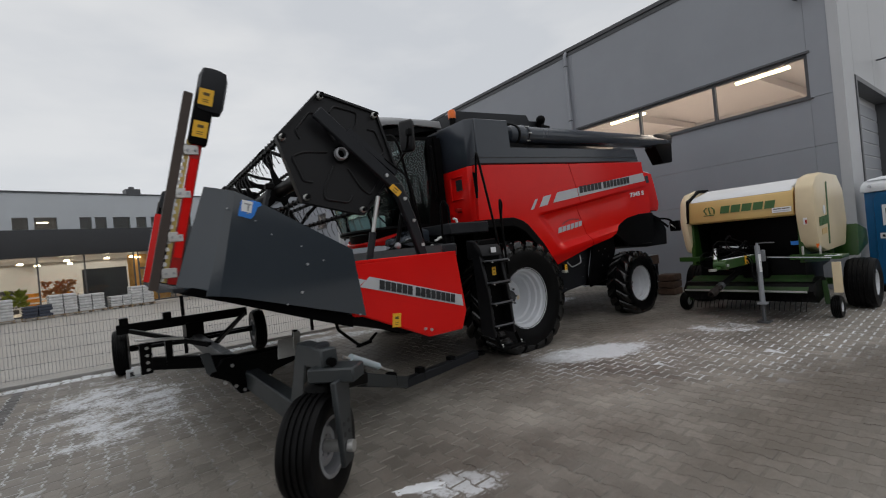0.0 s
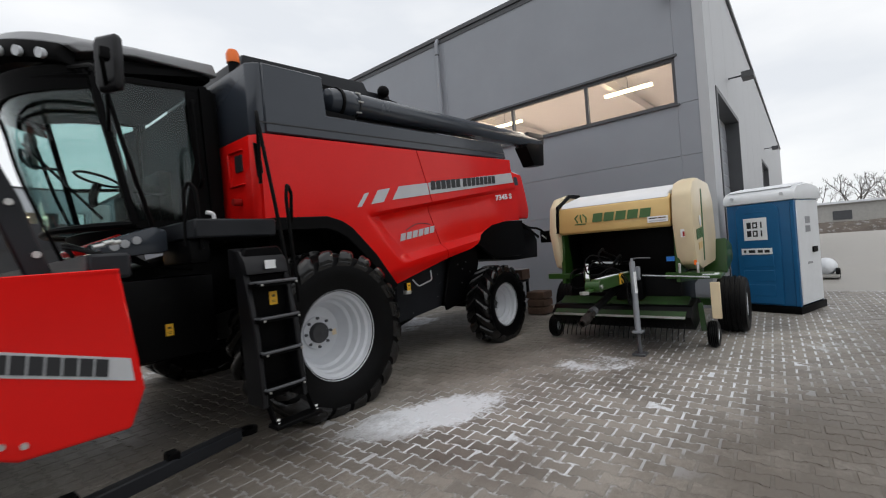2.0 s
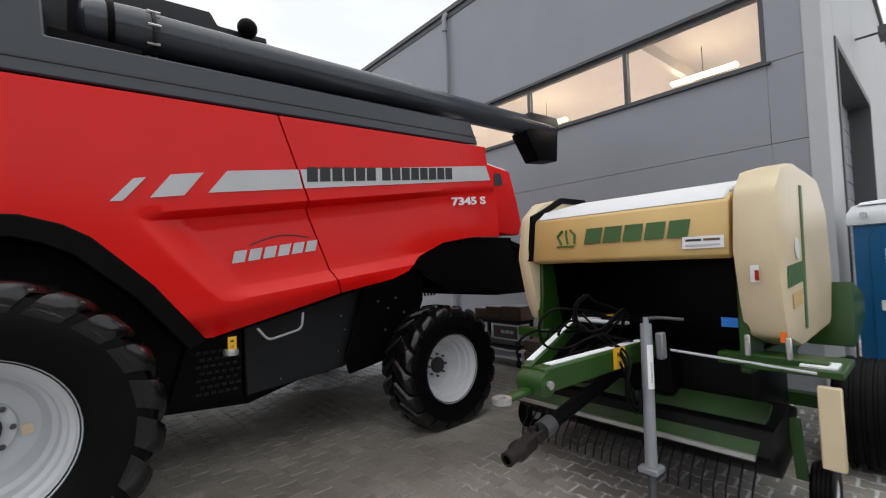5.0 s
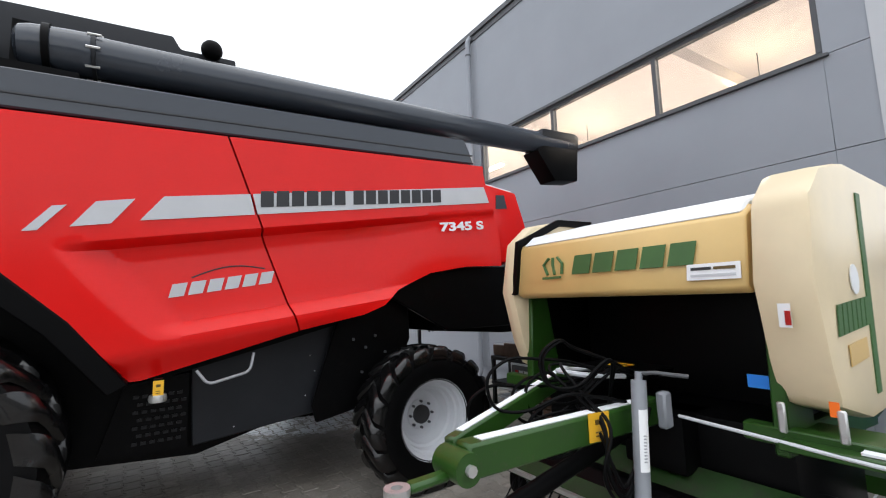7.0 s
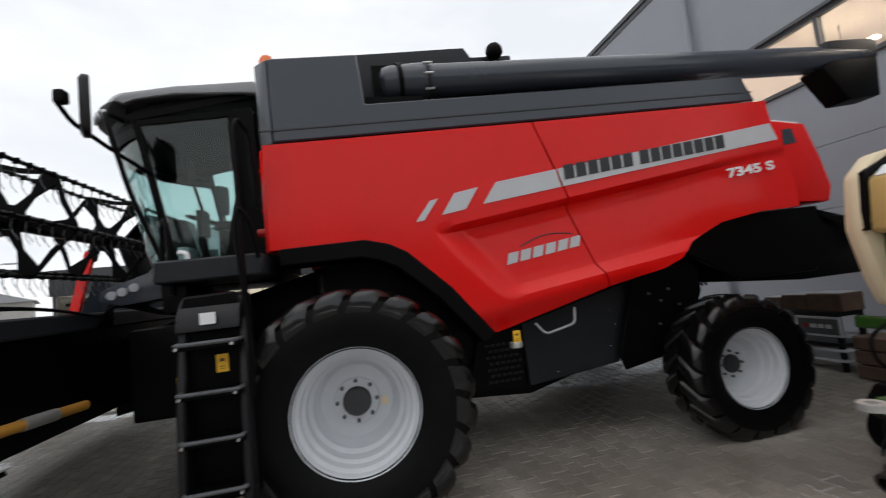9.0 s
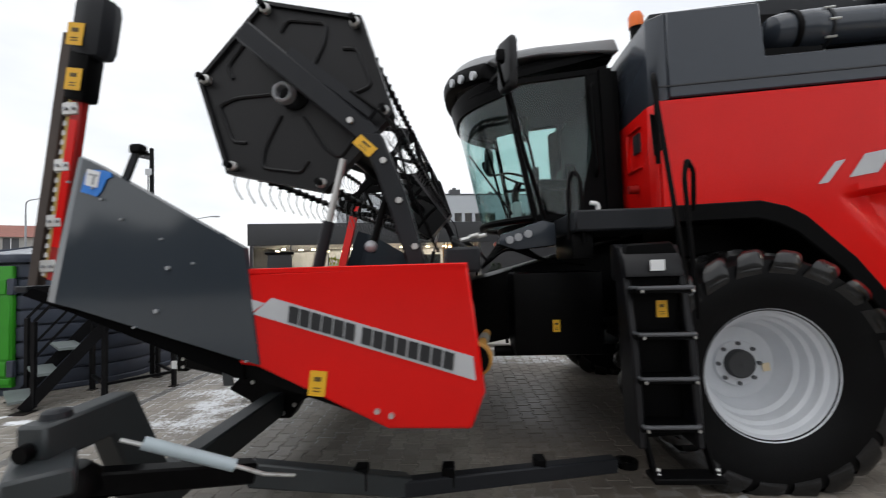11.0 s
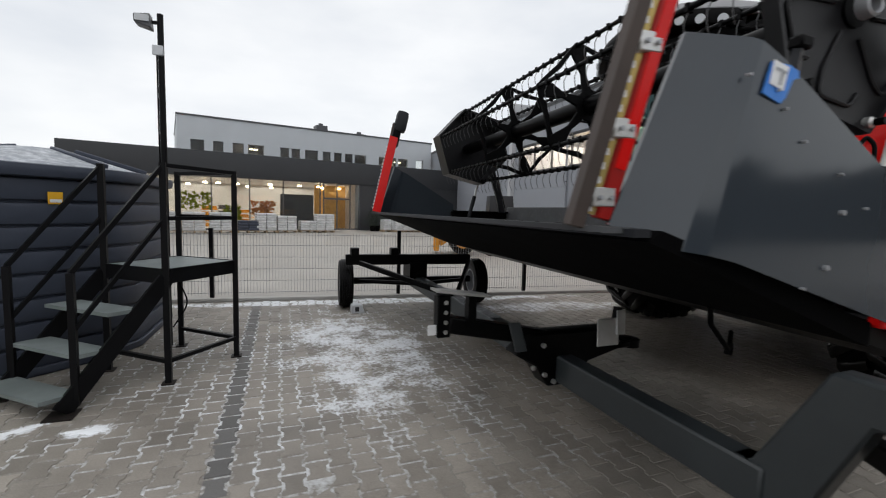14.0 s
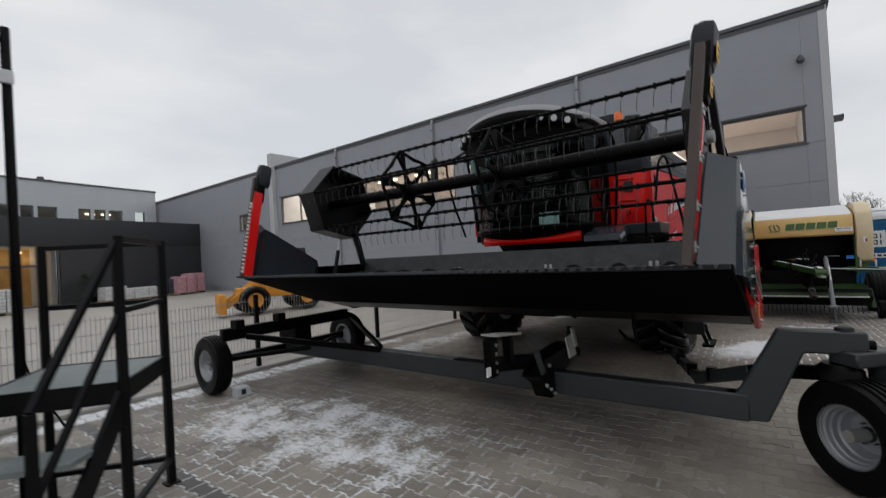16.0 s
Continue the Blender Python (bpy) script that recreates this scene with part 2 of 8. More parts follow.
RIM = mat("silver_rim_paint", (0.58, 0.60, 0.63), 0.38, var=0.06, bump=0.05)
RIM_DULL = mat("galvanised_rim", (0.36, 0.37, 0.39), 0.45, metal=0.5, var=0.15)
STEEL = mat("zinc_steel", (0.55, 0.55, 0.54), 0.38, metal=0.75, var=0.2, dirt=(0.25, 0.22, 0.18), dirt_amount=0.2)
SILVER = mat("silver_decal", (0.50, 0.51, 0.53), 0.35, var=0.06, bump=0.0)
INK = mat("dark_print", (0.016, 0.017, 0.02), 0.5, bump=0.0)
WHITE = mat("white_print", (0.78, 0.79, 0.80), 0.45, var=0.04, bump=0.0)
YELLOW = mat("yellow_label", (0.80, 0.44, 0.02), 0.45, var=0.05, bump=0.0)
PRINT = mat("label_print", (0.10, 0.06, 0.01), 0.5, bump=0.0)
BLUE = mat("blue_sticker", (0.02, 0.20, 0.68), 0.4, var=0.06, bump=0.0)
ORANGE = mat("orange_plastic", (0.85, 0.16, 0.01), 0.3, var=0.08)
PTO = mat("amber_guard", (0.42, 0.20, 0.03), 0.5, var=0.2)
BRASS = mat("yellow_zinc_knife", (0.50, 0.38, 0.13), 0.4, metal=0.6, var=0.25)
BROWN = mat("dark_brown_rail", (0.055, 0.040, 0.034), 0.6, var=0.2)
CREAM = mat("cream_paint", (0.70, 0.58, 0.38), 0.36, coat=0.1, var=0.06, bump=0.04)
BEIGE = mat("beige_paint", (0.66, 0.45, 0.17), 0.38, coat=0.1, var=0.05, bump=0.04)
GREEN = mat("farm_green_paint", (0.019, 0.064, 0.008), 0.38, coat=0.1, var=0.12, bump=0.06, dirt=(0.06, 0.055, 0.035), dirt_amount=0.2, spec=0.35)
GREEN_INK = mat("green_print", (0.045, 0.12, 0.03), 0.5, bump=0.0)
SNOWM = mat("snow", (0.80, 0.82, 0.85), 0.75, var=0.05, scale=8, bump=0.8, fine=45)
TOILET = mat("blue_plastic", (0.003, 0.095, 0.235), 0.46, var=0.08, bump=0.06)
TOIWHITE = mat("white_plastic", (0.72, 0.74, 0.76), 0.45, var=0.05)
WALLG = mat("grey_wall_panel", (0.290, 0.307, 0.340), 0.5, var=0.05, scale=0.7, bump=0.08, spec=0.35)
WALLL = mat("pale_wall_panel", (0.47, 0.48, 0.50), 0.5, var=0.05, scale=0.7, bump=0.08)
TRIMD = mat("dark_trim", (0.07, 0.073, 0.08), 0.45, var=0.08)
INSIDE = mat("warm_inner_wall", (0.66, 0.61, 0.58), 0.8, var=0.08)
SHOPIN = mat("pale_shop_wall", (0.55, 0.56, 0.56), 0.8, var=0.1)
GLASS = glass("cab_glass", (0.76, 0.86, 0.85))
WINGLASS = glass("window_glass", (0.80, 0.82, 0.82))
LAMP = glow("tube_lamp", (1.0, 0.80, 0.50), 9.0)
LAMPW = glow("ceiling_lamp", (1.0, 0.82, 0.55), 12.0)
SLATE = mat("slate_plastic", (0.042, 0.051, 0.074), 0.5, var=0.1, bump=0.2, spec=0.4)
LIME = mat("bright_green_plastic", (0.022, 0.27, 0.006), 0.42, var=0.06, bump=0.08)
BLKSTEEL = mat("black_steel", (0.004, 0.004, 0.005), 0.45, var=0.3, bump=0.15, spec=0.15)
RUST = mat("rusty_foot", (0.16, 0.06, 0.025), 0.8, var=0.4)
HUBM = mat("dark_hub_paint", (0.028, 0.029, 0.031), 0.5, var=0.2)
TREAD = mat("galvanised_tread", (0.20, 0.23, 0.23), 0.5, metal=0.3, var=0.2)
BIN = mat("dark_green_bin", (0.030, 0.075, 0.030), 0.5, var=0.1)
SHOWD = mat("dark_facade", (0.030, 0.032, 0.036), 0.55, var=0.1, scale=0.5)
SHOWW = mat("pale_facade", (0.52, 0.55, 0.58), 0.6, var=0.05, scale=0.4)
BAG = mat("white_sacks", (0.55, 0.56, 0.57), 0.6, var=0.2, scale=6)
PINK = mat("pink_sacks", (0.55, 0.30, 0.34), 0.6, var=0.2, scale=6)
LOADER = mat("loader_yellow", (0.62, 0.26, 0.02), 0.45, var=0.15, dirt=(0.1, 0.07, 0.04), dirt_amount=0.3)
BARK = mat("winter_bark", (0.085, 0.075, 0.068), 0.9, var=0.25)
ROOFRED = mat("red_roof_tiles", (0.26, 0.10, 0.075), 0.8, var=0.2)
PLASTER = mat("pale_plaster", (0.42, 0.41, 0.39), 0.85, var=0.08)
PAVER = paving_mat("paver_stone", (0.152, 0.136, 0.118), (0.339, 0.308, 0.270), "object")
PAVER_J = paving_mat("paver_stone_far", (0.152, 0.136, 0.118), (0.339, 0.308, 0.270), "island")
DARKPAVER = paving_mat("dark_paver_row", (0.085, 0.082, 0.080), (0.135, 0.130, 0.125), "island")
GROUND = paving_mat("damp_yard", (0.28, 0.262, 0.238), (0.41, 0.39, 0.36), None, 0.25, 0.6)
BED = paving_mat("joint_sand", (0.16, 0.145, 0.125), (0.30, 0.28, 0.25), None, 0.34, 0.7, reach=1.8, sharp=0.2, patches=SNOW_JOINTS)


# dirty farm green, darkened in colour for the shade below the baler
SHADED_MUDGREEN = mat("shaded_muddy_green_sheet", (0.016, 0.045, 0.010), 0.5, var=0.4, dirt=(0.03, 0.026, 0.02), dirt_amount=0.5, bump=0.3, spec=0.3)
SLEEVE = mat("pale_blue_plastic", (0.42, 0.50, 0.54), 0.35, var=0.1)

# ---- building tools ----
PLACE = {}


def thing(name, label, category, loc=(0, 0, 0), rz=0.0, group="", kind=""):
    """An empty at a thing's base; its parts are written in world metres, turned by rz about loc."""
    ob = new(name)
    ob.empty_display_size = 0.2
    ob.matrix_world = pose(*loc, 0, 0, rz)
    PLACE[ob] = Vector(loc)
    return tagged(ob, label, category, group, kind)


def mesh_of(name, bm, material, bevel=0.0, sharp=38):
    if bevel:
        edges = [e for e in bm.edges if len(e.link_faces) == 2 and e.calc_face_angle(0) > 0.6]
        if edges:
            bmesh.ops.bevel(bm, geom=edges, offset=bevel, segments=2 if bevel > 0.015 else 1, profile=0.6, affect="EDGES", clamp_overlap=True)
    bm.normal_update()
    for f in bm.faces:
        f.smooth = True
    for e in bm.edges:
        e.smooth = len(e.link_faces) == 2 and e.calc_face_angle(0) < radians(sharp)
    me = bpy.data.meshes.new(name)
    bm.to_mesh(me)
    bm.free()
    me.materials.append(material)
    return me


def part(name, bm, material, parent, label="", bevel=0.0, sharp=38):
    """One mesh object under a thing or part, from a bmesh in world metres."""
    loc = PLACE[parent]
    bmesh.ops.translate(bm, verts=bm.verts, vec=-loc)
    ob = new(name, mesh_of(name, bm, material, bevel, sharp))
    ob.parent = parent
    PLACE[ob] = loc
    if label:
        ob["label"] = label
    return ob


def single(name, bm, material, label, category, loc=(0, 0, 0), rz=0.0, bevel=0.0, group="", kind=""):
    """A thing of one mesh."""
    bmesh.ops.translate(bm, verts=bm.verts, vec=-Vector(loc))
    ob = new(name, mesh_of(name, bm, material, bevel))
    ob.matrix_world = pose(*loc, 0, 0, rz)
    PLACE[ob] = Vector(loc)
    return tagged(ob, label, category, group, kind)


def B():
    return bmesh.new()


def hexa(bm, p):
    """Eight corners: four below, four above, both counter-clockwise."""
    v = [bm.verts.new(q) for q in p]
    for f in ((3, 2, 1, 0), (4, 5, 6, 7), (0, 1, 5, 4), (1, 2, 6, 5), (2, 3, 7, 6), (3, 0, 4, 7)):
        bm.faces.new([v[i] for i in f])
    return bm


def box(bm, x0, y0, z0, x1, y1, z1):
    x0, x1, y0, y1, z0, z1 = min(x0, x1), max(x0, x1), min(y0, y1), max(y0, y1), min(z0, z1), max(z0, z1)
    return hexa(bm, [(x0, y0, z0), (x1, y0, z0), (x1, y1, z0), (x0, y1, z0), (x0, y0, z1), (x1, y0, z1), (x1, y1, z1), (x0, y1, z1)])


def prism(bm, pts, a, b, axis="y"):
    """A flat outline of two coordinates, pushed from a to b along the third axis."""
    def at(p, s):
        return {"x": (s, p[0], p[1]), "y": (p[0], s, p[1]), "z": (p[0], p[1], s)}[axis]
    lo, hi = [bm.verts.new(at(p, a)) for p in pts], [bm.verts.new(at(p, b)) for p in pts]
    n = len(pts)
    fs = [bm.faces.new(lo), bm.faces.new(hi[::-1])]
    fs += [bm.faces.new((lo[(i + 1) % n], lo[i], hi[i], hi[(i + 1) % n])) for i in range(n)]
    bmesh.ops.recalc_face_normals(bm, faces=fs)
    return bm


def frame_of(d):
    d = Vector(d).normalized()
    u = d.cross(Vector((0, 0, 1)) if abs(d.z) < 0.9 else Vector((1, 0, 0))).normalized()
    return d, u, d.cross(u)


def rod(bm, p0, p1, r, n=12, r2=None):
    p0, p1 = Vector(p0), Vector(p1)
    d, u, w = frame_of(p1 - p0)
    r2 = r if r2 is None else r2
    rings = [[bm.verts.new(p + q * (math.cos(a) * u + math.sin(a) * w)) for a in (2 * math.pi * i / n for i in range(n))] for p, q in ((p0, r), (p1, r2))]
    fs = [bm.faces.new((rings[0][i], rings[0][(i + 1) % n], rings[1][(i + 1) % n], rings[1][i])) for i in range(n)]
    fs += [bm.faces.new(rings[0][::-1]), bm.faces.new(rings[1])]
    bmesh.ops.recalc_face_normals(bm, faces=fs)
    return bm


def beam(bm, p0, p1, w, h, up=(0, 0, 1)):
    """A square bar from p0 to p1, w wide and h high."""
    p0, p1 = Vector(p0), Vector(p1)
    d = (p1 - p0).normalized()
    s = d.cross(Vector(up)).normalized()
    t = s.cross(d)
    c = [(-s * w - t * h) / 2, (s * w - t * h) / 2, (s * w + t * h) / 2, (-s * w + t * h) / 2]
    lo, hi = [bm.verts.new(p0 + k) for k in c], [bm.verts.new(p1 + k) for k in c]
    fs = [bm.faces.new(lo), bm.faces.new(hi[::-1])] + [bm.faces.new((lo[(i + 1) % 4], lo[i], hi[i], hi[(i + 1) % 4])) for i in range(4)]
    bmesh.ops.recalc_face_normals(bm, faces=fs)
    return bm


def tube(bm, pts, r, n=8):
    """A round bar through the points, with mitred bends."""
    pts = [Vector(p) for p in pts]
    rings, last = [], None
    for i, p in enumerate(pts):
        d = (pts[min(i + 1, len(pts) - 1)] - pts[max(i - 1, 0)]).normalized()
        if last is None:
            _, u, w = frame_of(d)
        else:
            u = (last - d * last.dot(d)).normalized()
            w = d.cross(u)
        last = u
        rings.append([bm.verts.new(p + r * (math.cos(a) * u + math.sin(a) * w)) for a in (2 * math.pi * k / n for k in range(n))])
    fs = []
    for a, b in zip(rings, rings[1:]):
        fs += [bm.faces.new((a[k], a[(k + 1) % n], b[(k + 1) % n], b[k])) for k in range(n)]
    fs += [bm.faces.new(rings[0][::-1]), bm.faces.new(rings[-1])]
    bmesh.ops.recalc_face_normals(bm, faces=fs)
    return bm


def bend(pts, steps=5, share=0.35):
    """Rounds the corners of a line of points."""
    pts = [Vector(p) for p in pts]
    out = [pts[0]]
    for a, b, c in zip(pts, pts[1:], pts[2:]):
        l = min((a - b).length, (c - b).length) * share
        s, e = b + (a - b).normalized() * l, b + (c - b).normalized() * l
        out += [(1 - t) ** 2 * s + 2 * t * (1 - t) * b + t * t * e for t in (k / steps for k in range(steps + 1))]
    return out + [pts[-1]]


def loft(bm, sections):
    """A closed skin through rings of the same number of points."""
    rings = [[bm.verts.new(p) for p in ring] for ring in sections]
    n = len(rings[0])
    fs = [bm.faces.new((a[k], a[(k + 1) % n], b[(k + 1) % n], b[k])) for a, b in zip(rings, rings[1:]) for k in range(n)]
    fs += [bm.faces.new(rings[0][::-1]), bm.faces.new(rings[-1])]
    bmesh.ops.recalc_face_normals(bm, faces=fs)
    return bm


def lathe(bm, profile, centre, axis, n=40):
    """Turns a profile of (radius, height) round an axis through the centre."""
    d, u, w = frame_of(axis)
    c = Vector(centre)
    rings = [[bm.verts.new(c + d * h + max(r, 1e-4) * (math.cos(a) * u + math.sin(a) * w)) for a in (2 * math.pi * k / n for k in range(n))] for r, h in profile]
    fs = []
    for a, b in zip(rings, rings[1:]):
        fs += [bm.faces.new((a[k], a[(k + 1) % n], b[(k + 1) % n], b[k])) for k in range(n)]
    bmesh.ops.recalc_face_normals(bm, faces=fs)
    return bm


def ball(bm, c, r, n=12):
    return lathe(bm, [(r * math.sin(math.pi * k / n), -r * math.cos(math.pi * k / n)) for k in range(n + 1)], c, (0, 0, 1), 2 * n)


def wheel(parent, name, c, radius, rim, width, out, lugs=0, lug=0.045, bolts=8, rim_mat=None, dish=0.18, axis=None, label=""):
    """A tyre with its rim, hub and bolts. out: the way the wheel's outer face looks along its axle."""
    axis = Vector(axis or (0, out, 0)).normalized()
    c = Vector(c)
    h, s = width / 2, radius - lug * (1 if lugs else 0.2)
    prof = [(rim * 1.0, -h * 0.80), (rim + 0.30 * (s - rim), -h * 0.98), (rim + 0.62 * (s - rim), -h), (s - 0.10 * (s - rim), -h * 0.93), (s - 0.02 * (s - rim), -h * 0.72),
            (s, 0), (s - 0.02 * (s - rim), h * 0.72), (s - 0.10 * (s - rim), h * 0.93), (rim + 0.62 * (s - rim), h), (rim + 0.30 * (s - rim), h * 0.98), (rim, h * 0.80)]
    if not lugs:
        ribs = []
        for g in (-0.5, -0.17, 0.17, 0.5):
            ribs += [(s - 0.004, g * h - 0.11 * h), (radius, g * h - 0.09 * h), (radius, g * h + 0.09 * h), (s - 0.004, g * h + 0.11 * h)]
        prof = prof[:5] + ribs + prof[6:]
    bm = lathe(B(), prof, c, axis, 48)
    d, u, w = frame_of(axis)
    tread = []
    if lugs:
        for side in (-1, 1):
            for k in range(lugs):
                a0 = 2 * math.pi * (k + 0.5 * (side > 0)) / lugs
                rows, lb = [], B()
                # across the tread, over the shoulder and a little way down the side wall
                for y, a, top, low in ((0.03, 0.0, 0.0, 1.0), (0.35, 0.30, 0.0, 1.0), (0.68, 0.60, 0.002, 1.0), (0.88, 0.80, 0.010, 1.0), (0.98, 0.92, 0.055, 1.2), (1.015, 1.0, 0.115, 0.9), (0.985, 1.04, 0.185, 0.25)):
                    b, ro = a0 + 0.9 * h / radius * a, radius - top * radius
                    ri = ro - lug * low
                    wid = (0.046 + 0.030 * a) * (0.8 + 0.25 * radius) / radius
                    ring = ((ri, -1.35), (ri + 0.72 * (ro - ri), -1.08), (ro, -0.62), (ro, 0.62), (ri + 0.72 * (ro - ri), 1.08), (ri, 1.35))
                    rows.append([lb.verts.new(c + d * (side * h * y) + q * (math.cos(b + e * wid) * u + math.sin(b + e * wid) * w)) for q, e in ring])
                fs = []
                for p, q in zip(rows, rows[1:]):
                    fs += [lb.faces.new((p[i], p[(i + 1) % 6], q[(i + 1) % 6], q[i])) for i in range(6)]
                fs += [lb.faces.new(rows[0]), lb.faces.new(rows[-1][::-1])]
                bmesh.ops.recalc_face_normals(lb, faces=fs)
                tread.append(lb)
    for q in (bm, *tread):
        for v in q.verts:
            v.co.z = max(v.co.z, 0.003)
    tyre = part(name, bm, RUBBER, parent, label or "black rubber tyre")
    for q in tread:
        part("tread_lug", q, WETRUBBER, tyre, sharp=50)
    f = h * 0.84
    steps = ((1.01, -0.04), (1.035, 0.0), (1.03, -0.03), (0.985, -0.06), (0.965, -0.16), (0.905, -0.20), (0.885, -0.36), (0.83, -0.40), (0.80, -0.60), (0.735, -0.66), (0.69, -0.90),
             (0.62, -1.0), (0.45, -1.02), (0.40, -1.0), (0.385, -0.94), (0.02, -0.94))
    prof = [(rim * r_, f + dish * d_) for r_, d_ in steps]
    back = [(rim * 0.9, f - dish * 0.5), (rim * 0.9, -f), (rim * 1.03, -f)]
    bm = lathe(B(), prof, c, axis, 48)
    lathe(bm, back, c, axis, 48)
    rm = part("rim", bm, rim_mat or RIM, tyre, "silver painted steel rim")
    bm = lathe(B(), [(rim * 0.245, f - dish * 0.96), (rim * 0.245, f - dish * 0.84), (rim * 0.22, f - dish * 0.80), (rim * 0.08, f - dish * 0.80), (0, f - dish * 0.78)], c, axis, 24)
    part("hub", bm, HUBM, tyre, "dark grey hub cap")
    if bolts:
        for k in range(bolts):
            a = 2 * math.pi * k / bolts
            p = c + d * (f - dish * 0.97) + rim * 0.345 * (math.cos(a) * u + math.sin(a) * w)
            part("wheel_bolt", rod(B(), p, p + d * 0.035, rim * 0.036, 6), TRIMD, tyre)
    return tyre


def relabel(ob, kind):
    ob["kind"] = kind
    return ob


def blocks(name, parent, at, along, up, out, words, height, letter, gap, material, lean=0.0):
    """Lettering that is not spelled out: a plain block for each letter."""
    at, along, up, out = Vector(at), Vector(along).normalized(), Vector(up).normalized(), Vector(out).normalized()
    s = 0.0
    for word in words:
        for _ in range(word):
            bm = B()
            q = [at + along * (s + dx + lean * dz) + up * dz for dx, dz in ((0, 0), (letter, 0), (letter, height), (0, height))]
            hexa(bm, [p + out * 0.0006 for p in q] + [p + out * 0.005 for p in q])
            bmesh.ops.recalc_face_normals(bm, faces=bm.faces)
            part(name, bm, material, parent)
            s += letter + gap
        s += letter * 0.55


def plate(name, parent, corners, out, material, label="", thick=0.004, lift=0.0015):
    """A flat label or decal that lies just proud of a surface."""
    o = Vector(out).normalized()
    bm = B()
    lo, hi = [bm.verts.new(Vector(c) + o * lift) for c in corners], [bm.verts.new(Vector(c) + o * (lift + thick)) for c in corners]
    n = len(corners)
    fs = [bm.faces.new(lo), bm.faces.new(hi)] + [bm.faces.new((lo[i], lo[(i + 1) % n], hi[(i + 1) % n], hi[i])) for i in range(n)]
    bmesh.ops.recalc_face_normals(bm, faces=fs)
    return part(name, bm, material, parent, label)


def rect(c, a, b):
    """Four corners round c, a and b being half sides."""
    c, a, b = Vector(c), Vector(a), Vector(b)
    return [c - a - b, c + a - b, c + a + b, c - a + b]


def yellow_label(parent, c, a, b, out, name="warning_label"):
    y = plate(name, parent, rect(c, a, b), out, YELLOW, "yellow warning label with dark pictogram")
    o = Vector(out).normalized()
    for s, h in ((0.35, 0.22), (-0.35, 0.05), (-0.60, 0.05)):
        plate("pictogram", y, rect(Vector(c) + Vector(b) * s + o * 0.0045, Vector(a) * 0.42, Vector(b) * h * 0.8), out, PRINT, thick=0.002)
    return y


# ---- ground ----
bm = B()
for x0, x1 in ((-900, 1200),):
    v = [bm.verts.new(p) for p in ((x0, -900, -0.014), (x1, -900, -0.014), (x1, 1200, -0.014), (x0, 1200, -0.014))]
    bm.faces.new(v)
ground = single("ground", bm, GROUND, "damp grey yard with a thin dusting of snow", "ground", kind="structure")

# ---- machine hall ----
HX, HY, EAVE = 12.0, 1.81, 7.35
hall = thing("machine_hall", "grey panel-clad machine hall with warm lit band windows", "building", (HX, HY, 0), -2.6)
T = 0.22


def wall_y(u0, u1, z0, z1):
    """A piece of the long wall, from u0 to u1 along it."""
    return box(B(), HX, HY + u0, z0, HX + T, HY + u1, z1)


def band(u0, u1, z0, z1, mullions, name="window"):
    """A row of panes in a dark frame, set into the long wall, with a metal drip sill."""
    f = B()
    box(f, HX + 0.04, HY + u0, z0, HX + 0.12, HY + u1, z0 + 0.06)
    box(f, HX + 0.04, HY + u0, z1 - 0.06, HX + 0.12, HY + u1, z1)
    for m in (u0, *mullions, u1 - 0.06):
        box(f, HX + 0.035, HY + m, z0 + 0.06, HX + 0.125, HY + m + 0.06, z1 - 0.06)
    w = part(name, f, TRIMD, hall, "dark metal window frame")
    part("sill", box(B(), HX - 0.05, HY + u0 - 0.05, z0 - 0.03, HX + 0.03, HY + u1 + 0.05, z0 - 0.002), TRIMD, w)
    part("lintel", box(B(), HX - 0.03, HY + u0 - 0.05, z1 + 0.002, HX + 0.03, HY + u1 + 0.05, z1 + 0.05), TRIMD, w)
    es = [u0, *mullions, u1 - 0.06]
    for a, b in zip(es, es[1:]):
        p = part("pane", box(B(), HX + 0.07, HY + a + 0.06, z0 + 0.06, HX + 0.08, HY + b, z1 - 0.06), WINGLASS, w)
        p.visible_shadow = False


W1, W2 = (0.52, 6.15, 3.98, 4.90), (11.6, 24.3, 3.95, 5.50)
LONG = 46.0
pieces = [(0, W1[0], 0, EAVE), (W1[0], W1[1], 0, W1[2]), (W1[0], W1[1], W1[3], EAVE), (W1[1], W2[0], 0, EAVE), (W2[0], W2[1], 0, W2[2]), (W2[0], W2[1], W2[3], EAVE), (W2[1], 27.6, 0, EAVE),
          (27.6, 29.2, 0, 3.9), (27.6, 29.2, 4.9, EAVE), (29.2, LONG, 0, EAVE)]
for a, b, z0, z1 in pieces:
    # horizontal sandwich panels, one metre high, with shadow joints
    zs = [z0] + [z for z in (0.25, 2.05, 2.97, 3.98) if z0 + 0.1 < z < z1 - 0.1] + [z1]
    for p, q in zip(zs, zs[1:]):
        part("wall_panel", box(B(), HX + (0.03 if z0 == 0 and p == 0 else 0), HY + a + 0.001, p + 0.003, HX + T, HY + b - 0.001, q - 0.003), WALLG, hall, bevel=0.003)
part("joint_backing", box(B(), HX + 0.10, HY + 0.3, 0, HX + T - 0.01, HY + W1[0] - 0.02, EAVE), TRIMD, hall)
band(*W1, (2.28, 4.15))
band(*W2, (13.4, 15.2, 17.0, 18.8, 20.6, 22.4))
band(27.6, 29.2, 3.9, 4.9, ())
bm = B()
box(bm, HX - 0.012, HY - 0.012, 0, HX + 0.16, HY + 0.16, EAVE)
part("corner_trim", bm, WALLL, hall, "pale metal corner trim")
